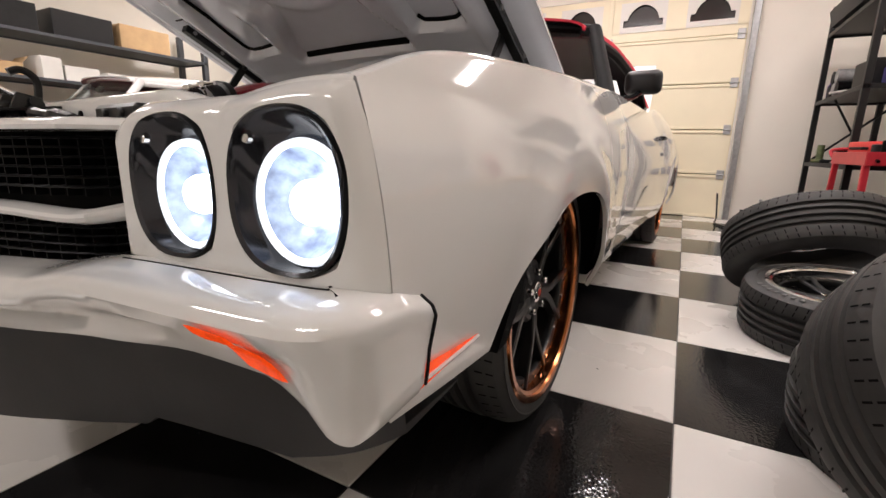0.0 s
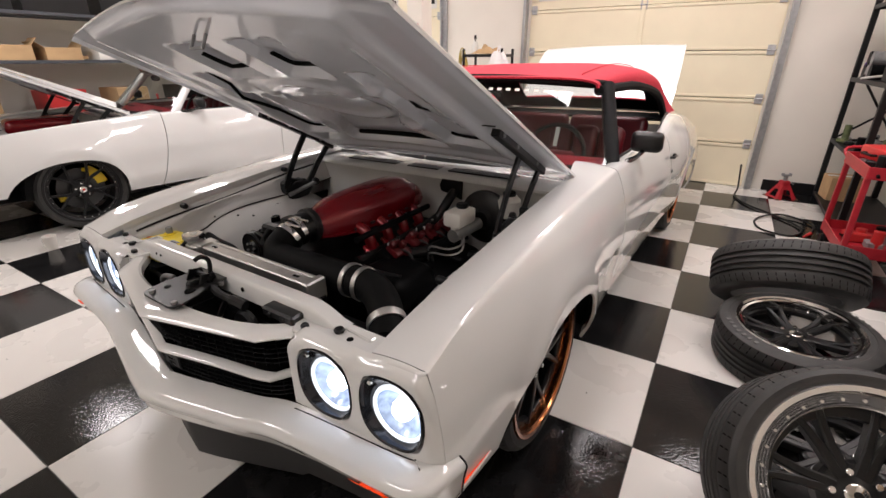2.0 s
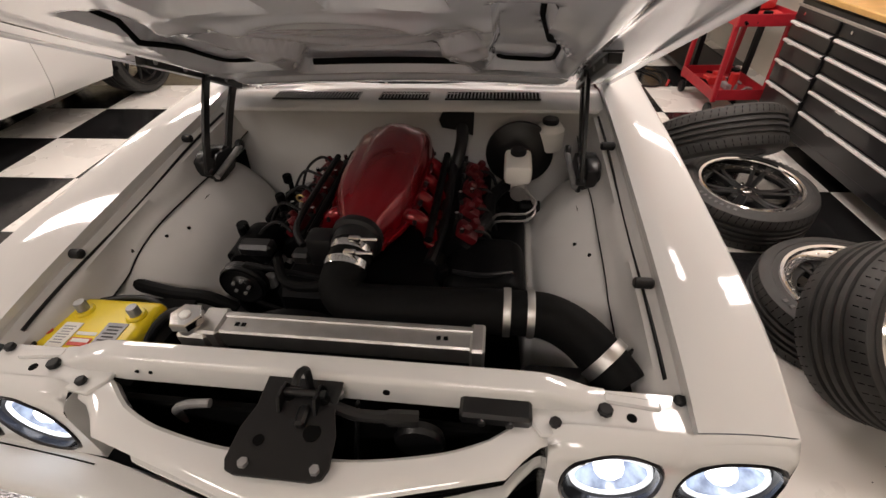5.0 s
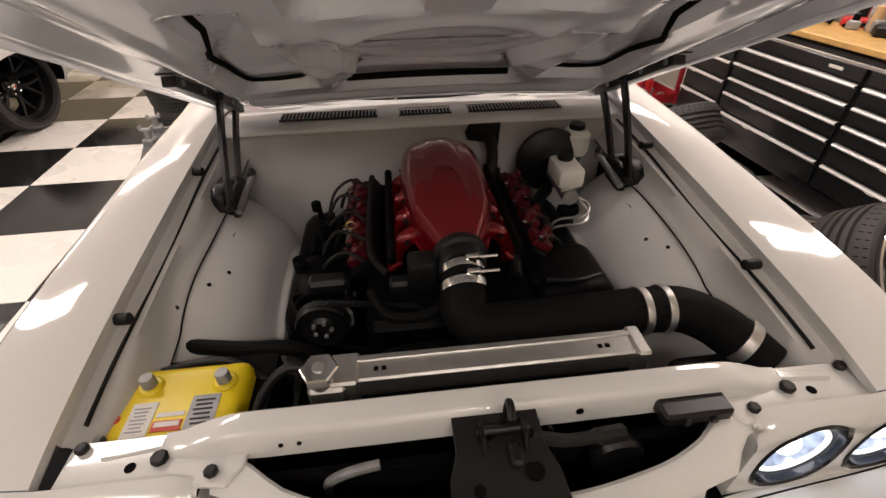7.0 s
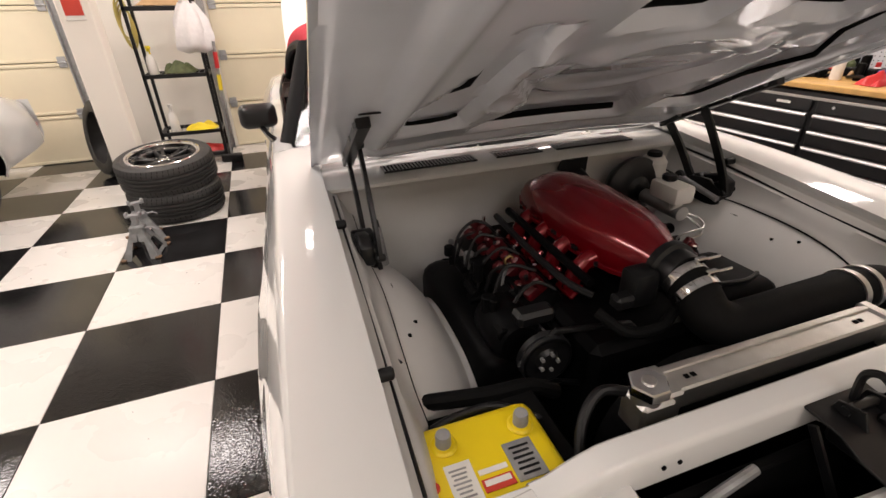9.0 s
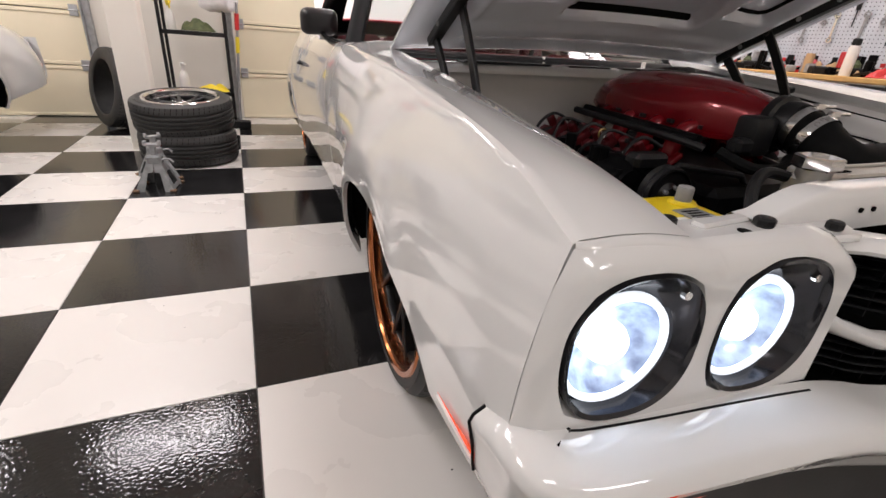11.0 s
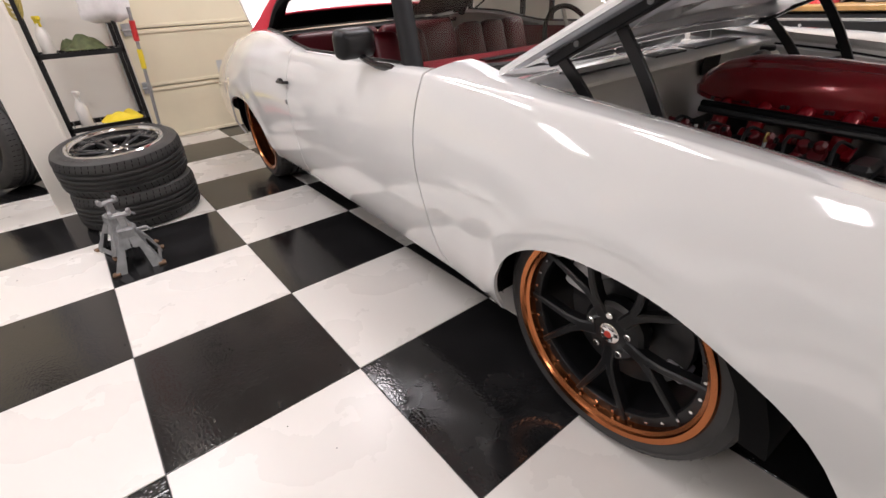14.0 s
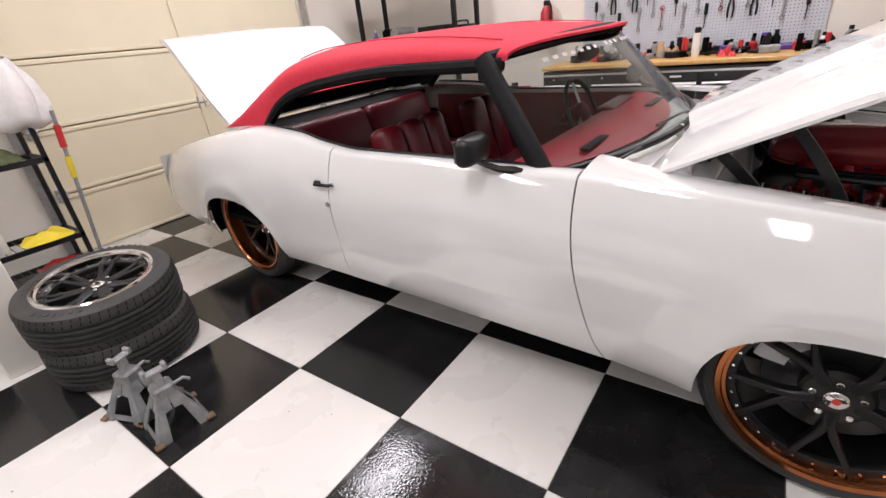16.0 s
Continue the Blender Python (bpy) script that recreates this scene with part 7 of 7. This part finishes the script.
part("tray_shell", slab(grid([[(-0.30, -0.5, 0.12), (-0.25, -0.5, 0.0), (0.25, -0.5, 0.02), (0.30, -0.5, 0.14)], [(-0.30, 0.5, 0.12), (-0.25, 0.5, 0.0), (0.25, 0.5, 0.02), (0.30, 0.5, 0.14)]]), 0.006), M_BLACK, bn)

# ---- red tool cart ----
cart = thing("tool_cart", pose(1.09, 2.665, 0, 0, 0, 2), "red steel tool cart with two trays", "cart")
for z, nm in ((0.14, "tray"), (0.67, "tray")):
    b = box(0.40, 0.62, 0.012, (0, 0, z), 0.003)
    for px, py, wx, wy in ((-0.2, 0, 0.008, 0.62), (0.2, 0, 0.008, 0.62), (0, -0.31, 0.40, 0.008), (0, 0.31, 0.40, 0.008)):
        b = box(wx, wy, 0.08, (px, py, z + 0.035), 0.002, bm=b)
    part(nm, b, M_TOOLRED, cart, "red pressed steel tray")
for sx in (-1, 1):
    for sy in (-1, 1):
        part("leg", box(0.035, 0.035, 0.58, (sx * 0.185, sy * 0.29, 0.41), 0.005, rot=Matrix.Rotation(radians(3 * sy), 4, "X")), M_TOOLRED, cart)
        part("castor", cyl(0.05, -0.015, 0.015, 18, "x", Matrix.Translation((sx * 0.185, sy * 0.27, 0.05)), bev=0.005), M_BLACK, cart)
part("push_handle", tube(smoothpath([(-0.19, 0.31, 0.70), (-0.19, 0.38, 0.76), (0, 0.40, 0.77), (0.19, 0.38, 0.76), (0.19, 0.31, 0.70)], 5), 0.012, 10), M_TOOLRED, cart)
heap("cart_tools", 1.09, 2.62, 0.678, 0.14, 0.24, 14, [M_BLACK, M_REDP, M_DKGREY, M_GREY], "black and red hand tools in the cart", 21, "tools")
heap("cart_parts", 1.09, 2.66, 0.148, 0.14, 0.22, 10, [M_GREY, M_DKGREY, M_REDP], "spare parts in the cart's lower tray", 22)
cs = thing("red_case", pose(1.10, 2.76, 0.72, 0, 0, 15), "red plastic tool case on the cart", "case")
part("shell", box(0.26, 0.34, 0.09, (0, 0, 0.05), 0.014, seg=2), M_REDP, cs)
part("handle", tube([(-0.14, -0.06, 0.05), (-0.17, -0.06, 0.05), (-0.17, 0.06, 0.05), (-0.14, 0.06, 0.05)], 0.009, 8), M_BLACK, cs)

# ---- tool chest and bench along the right wall ----
chest = thing("tool_chest", pose(1.15, 0, 0), "long black tool chest with aluminium drawer pulls and wooden top", "tool chest")
Y0, Y1 = -1.10, 2.16
M_PULL = mat("pull_aluminium", (0.80, 0.79, 0.78), 0.38, 0.55, var=0.05, scale=30)
M_CHEST = mat("chest_black", (0.012, 0.012, 0.013), 0.3, var=0.15, coat=0.3)
part("cabinet", box(0.60, Y1 - Y0, 0.76, (0.31, (Y0 + Y1) / 2, 0.50), 0.006), M_CHEST, chest)
part("wooden_top", box(0.635, Y1 - Y0 + 0.02, 0.035, (0.305, (Y0 + Y1) / 2, 0.912), 0.006), M_WOOD, chest, "oiled wooden worktop")
part("top_rail", box(0.012, Y1 - Y0, 0.018, (-0.002, (Y0 + Y1) / 2, 0.845), 0.003), M_ALU, chest)
cols = [(2.14, 1.70), (1.67, 0.78), (0.75, -0.14), (-0.17, -1.08)]
for c0, c1 in cols:
    w_, cy = c0 - c1, (c0 + c1) / 2
    hts = [0.10, 0.10, 0.10, 0.13, 0.15] if w_ > 0.6 else [0.11, 0.13, 0.15, 0.19]
    z = 0.765
    for hh in hts:
        z -= hh
        dr = part("drawer", box(0.018, w_ - 0.006, hh - 0.008, (-0.004, cy, z + hh / 2), 0.003), M_CHEST, chest)
        b = grid([[(-0.014 + dx, yy, z + hh - 0.012 + dz) for dx, dz in ((0, 0.004), (-0.012, 0.001), (-0.016, -0.006), (-0.013, -0.014), (-0.005, -0.016))] for yy in (c1 + 0.006, c0 - 0.006)])
        bmesh.ops.recalc_face_normals(b, faces=b.faces)
        bmesh.ops.solidify(b, geom=b.faces[:], thickness=0.003)
        part("pull", b, M_PULL, dr, "full-width aluminium pull")
        if hh > 0.1 or random.random() < 0.4:
            part("label_plate", box(0.004, 0.05, 0.014, (-0.031, cy + 0.12, z + hh - 0.022), 0.001), M_WHITEP, dr)
for c0, c1 in cols:
    dr = part("top_drawer", box(0.016, c0 - c1 - 0.006, 0.07, (-0.003, (c0 + c1) / 2, 0.803), 0.003), M_CHEST, chest)
    part("lock", cyl(0.010, -0.016, -0.008, 14, "x", Matrix.Translation((0, c0 - 0.1, 0.81))), M_CHROME, dr)
part("badge", box(0.003, 0.09, 0.016, (-0.013, 0.95, 0.805), 0.001), M_WHITEP, chest, "pale maker's badge")
for yy in (Y0 + 0.15, 0.4, Y1 - 0.15):
    for xx in (0.08, 0.52):
        part("castor", cyl(0.055, -0.02, 0.02, 18, "x", Matrix.Translation((xx, yy, 0.056)), bev=0.006), M_BLACK, chest)

peg = thing("pegboard", pose(XR - 0.012, 0.98, 1.33), "white pegboard with hand tools hung on it", "pegboard")
part("board", box(0.008, 2.0, 0.72, (0, 0, 0), 0.002), mat("pegboard_white", (0.55, 0.58, 0.62), 0.5, var=0.06), peg)
b = None
verts, faces = [], []
for i in range(75):
    for j in range(26):
        yy, zz = -0.97 + 0.0262 * i, -0.33 + 0.0262 * j
        k = len(verts)
        verts += [(-0.0046, yy + 0.004 * math.cos(a), zz + 0.004 * math.sin(a)) for a in (0, 1.05, 2.1, 3.14, 4.19, 5.24)]
        faces.append(tuple(range(k, k + 6)))
me = bpy.data.meshes.new("peg_holes")
me.from_pydata(verts, [], faces)
me.materials.append(M_DKGREY)
holes = new("peg_holes", me)
holes.parent = peg
tagged(holes, kind="stuff")


def hand_tool(y, z, kind, m):
    root = thing("hand_tool", pose(XR - 0.035, y, z), {"w": "steel spanner hung on the board", "s": "screwdriver with black handle hung on the board", "p": "pair of pliers hung on the board", "h": "hammer with dark handle hung on the board"}[kind], "tool", "hung tools")
    if kind == "w":
        b = box(0.008, 0.018, 0.16, (0, 0, -0.08), 0.003)
        b = lathe([(0.012, -0.004), (0.022, -0.004), (0.022, 0.004), (0.012, 0.004)], 14, "x", None, b)
        b = lathe([(0.010, -0.004), (0.02, -0.004), (0.02, 0.004), (0.010, 0.004)], 14, "x", Matrix.Translation((0, 0, -0.17)), b)
        part("shank", b, m, root)
    elif kind == "s":
        part("handle", cyl(0.015, -0.09, 0.0, 10, "z", None, None, 0.004), M_BLACK, root)
        part("blade", cyl(0.004, -0.20, -0.09, 8), m, root)
    elif kind == "p":
        for sx in (-1, 1):
            part("jaw", tube([(0, sx * 0.004, 0.03), (0, sx * 0.012, 0.0), (0, sx * 0.022, -0.06), (0, sx * 0.018, -0.13)], 0.008, 8), M_REDP if m is M_REDP else M_BLACK, root)
    else:
        part("head", box(0.03, 0.11, 0.032, (0, 0, 0), 0.006), M_GREY, root)
        part("handle", cyl(0.014, -0.26, -0.01, 10), M_WOOD, root)


rnd = random.Random(6)
for k in range(30):
    hand_tool(0.06 + 0.062 * k + rnd.uniform(-0.015, 0.015), 1.44 + (0.14 if k % 3 == 0 else -0.10 if k % 3 == 1 else 0.02), "wspwwswp"[k % 8], (M_GREY, M_DKGREY, M_GREY, M_CHROME)[k % 4])
heap("bench_tools", 1.58, 1.35, 0.93, 0.15, 0.62, 64, [M_DKGREY, M_BLACK, M_GREY, M_REDP, M_DKGREY, M_CARD, M_BLACK], "tools, cans and parts scattered on the wooden bench", 31, "tools")
heap("bench_clutter", 1.58, 0.20, 0.93, 0.15, 0.60, 66, [M_BLACK, M_DKGREY, M_REDP, M_GREY, M_DKGREY, M_BLACK, M_PURPLE, M_DKGREY], "coloured cans and tools on the wooden bench", 33, "tools")
can = thing("spray_can", pose(1.42, 0.86, 0.93), "tall white spray can with black cap on the bench", "spray can")
part("can", lathe([(0, 0), (0.032, 0), (0.033, 0.004), (0.033, 0.17), (0.028, 0.19), (0, 0.19)], 20), M_WHITEP, can)
part("cap", cyl(0.026, 0.19, 0.235, 16, bev=0.006), M_BLACK, can)
cloth("red_pouch", (1.38, 0.62, 0.931), 0.10, 0.07, 0.09, M_REDP, "red zip pouch lying on the bench", 14, "pouch")
cloth("brown_glove", (1.62, 1.10, 0.931), 0.10, 0.09, 0.12, M_CARD, "pair of tan work gloves on the bench", 15, "gloves")
cloth("grey_jacket", (1.55, -0.15, 0.931), 0.17, 0.16, 0.13, M_DKGREY, "dark cloth heaped on the bench", 16)
ext = thing("wall_fire_extinguisher", pose(1.70, 2.35, 1.30), "red fire extinguisher hung on the wall", "fire extinguisher")
part("cylinder", lathe([(0, -0.2), (0.06, -0.2), (0.065, -0.19), (0.065, 0.12), (0.04, 0.17), (0.02, 0.19), (0, 0.19)], 22), M_TOOLRED, ext)
part("valve", box(0.05, 0.06, 0.05, (0, 0, 0.21), 0.008), M_BLACK, ext)
part("hose", tube(smoothpath([(0, -0.03, 0.21), (-0.05, -0.07, 0.15), (-0.06, -0.06, 0.0), (-0.05, -0.05, -0.1)], 5), 0.011, 8), M_BLACK, ext)

# ---- cable on the floor by the door ----
cab = thing("floor_cable", pose(0, 0, 0), "black air hose snaking over the floor tiles", "hose")
pts = smoothpath([(0.30, 4.45, 0.30), (0.32, 4.40, 0.05), (0.30, 4.15, 0.012), (0.42, 3.85, 0.012), (0.62, 3.60, 0.012), (0.80, 3.30, 0.012), (0.72, 3.02, 0.012), (0.50, 3.10, 0.012), (0.48, 3.40, 0.012), (0.68, 3.62, 0.022), (0.90, 3.45, 0.012), (0.86, 3.15, 0.012)], 8)
part("hose_run", tube(pts, 0.0085, 8), M_BLACK, cab)
part("nozzle", tube([(0.86, 3.15, 0.018), (0.80, 3.02, 0.02)], [0.014, 0.009], 8), M_REDP, cab)
cup = thing("white_cup", pose(-4.30, -0.31, 0, 0, 0, 0), "white plastic cup standing on the floor", "cup")
part("cup_wall", lathe([(0, 0.002), (0.036, 0.002), (0.048, 0.11), (0.045, 0.11), (0.034, 0.008), (0, 0.008)], 22), M_WHITEP, cup)

# ---- tall shelving behind the coupe ----
sh_l = rack("pallet_rack", pose(-6.75, 1.55, 0, 0, 0, 90), 3.6, 0.62, (0.30, 0.80, 1.36, 1.84), 2.25, "dark grey steel rack loaded with boxes", mat("rack_grey", (0.06, 0.065, 0.075), 0.45, 0.2, var=0.1), 0.035, True)
for k, (yy, sx, sz, m, op, lab) in enumerate(((0.55, 0.36, 0.15, M_CARD, True, "open cardboard box of parts"), (1.00, 0.34, 0.13, M_CARD, True, "open cardboard box of parts"), (1.42, 0.20, 0.24, M_WHITEP, False, "tall white carton on the rack"), (1.75, 0.34, 0.17, M_WHITEP, False, "white carton on the rack"), (2.15, 0.30, 0.15, M_WHITEP, False, "white carton on the rack"), (2.65, 0.36, 0.18, M_CARD, False, "closed cardboard box on the rack"), (0.05, 0.30, 0.18, M_CARD, True, "open cardboard box of parts"))):
    carton("shelf_box", -6.66, yy, 1.378, 0.34, sx, sz, m, lab, 6 * (k % 3 - 1), op)
heap("box_contents", -6.66, 0.78, 1.385, 0.10, 0.45, 14, [M_YELLOWP, M_WHITEP, M_GREY, M_CARD], "small packets and tools on the rack", 41)
for k, yy in enumerate((0.1, 0.9, 1.6, 2.4)):
    carton("shelf_box", -6.68, yy, 0.818, 0.36, 0.40, 0.24, (M_CARD, M_REDP, M_CARD, M_DKGREY)[k], ("brown cardboard box on the rack", "red plastic crate on the rack", "brown cardboard box on the rack", "dark plastic crate on the rack")[k], 4 * k)
for yy, m in ((0.35, M_BLACK), (1.05, M_BLACK), (1.8, M_BLACK), (2.5, M_CARD)):
    carton("storage_bin", -6.68, yy, 1.858, 0.42, 0.62, 0.28, m, "black plastic storage bin on top of the rack" if m is M_BLACK else "large cardboard carton on top of the rack", 0, False, "bin")
heap("coil_springs", -6.6, 2.0, 0.82, 0.12, 0.3, 8, [M_REDP, M_REDP, M_GREY], "red springs and rods on the rack", 42)

# ---- grit on the floor ----
rnd = random.Random(77)
verts, faces = [], []
for k in range(150):
    gx, gy, gr_ = rnd.uniform(-4.2, 1.0), rnd.uniform(-2.0, 3.6), rnd.uniform(0.0012, 0.0042)
    a0, n0 = rnd.uniform(0, 3), len(verts)
    for q in range(5):
        rq = gr_ * rnd.uniform(0.6, 1.3)
        verts.append((gx + rq * math.cos(a0 + q * 1.2566), gy + rq * math.sin(a0 + q * 1.2566), 0.0005))
    verts.append((gx, gy, 0.0005 + gr_ * 0.8))
    faces += [(n0 + q, n0 + (q + 1) % 5, n0 + 5) for q in range(5)]
me = bpy.data.meshes.new("floor_grit")
me.from_pydata(verts, [], faces)
me.materials.append(M_DKGREY)
grit = new("floor_grit", me)
tagged(grit, "small dark specks of grit scattered on the tiles", "grit", kind="stuff")

# ---- taller things on the bench ----
def bench_jar(x, y, h, r, m, cap, label):
    root = thing("bench_bottle", pose(x, y, 0.9305), label, "bottle", "bench bottles")
    part("body", lathe([(0, 0), (r * 0.95, 0), (r, 0.006), (r, h * 0.7), (r * 0.5, h * 0.88), (r * 0.45, h), (0, h)], 18), m, root)
    part("cap", cyl(r * 0.5, h - 0.01, h + 0.02, 14, bev=0.003), cap, root)


rnd = random.Random(15)
for k in range(16):
    mm, lab = ((M_DKGREY, "dark plastic bottle on the bench"), (M_TOOLRED, "red plastic bottle on the bench"), (M_GREY, "grey metal can on the bench"), (M_WHITEP, "white plastic bottle on the bench"), (M_GREEN, "dull green bottle on the bench"))[k % 5]
    bench_jar(rnd.uniform(1.62, 1.74), -0.5 + 0.16 * k, rnd.uniform(0.07, 0.15), rnd.uniform(0.022, 0.036), mm, M_BLACK if k % 4 else M_REDP, lab)


# ---- floor tiles ----
tile_mesh = {}
for key, m in (("w", M_WTILE), ("b", M_BTILE)):
    b = box(S - 0.003, S - 0.003, 0.006, (0, 0, -0.003), 0.0012)
    me = bpy.data.meshes.new("tile")
    b.to_mesh(me)
    b.free()
    me.materials.append(m)
    tile_mesh[key] = me
for i in range(-12, 4):
    for j in range(-7, 8):
        if XL < (i + 0.5) * S < XR + 0.3 and YF < (j + 0.5) * S < YB + 0.3:
            t_ob = new("tile", tile_mesh["b" if (i + j) % 2 == 0 else "w"])
            t_ob.location = ((i + 0.5) * S, (j + 0.5) * S, 0)
            t_ob.parent = floor_ob
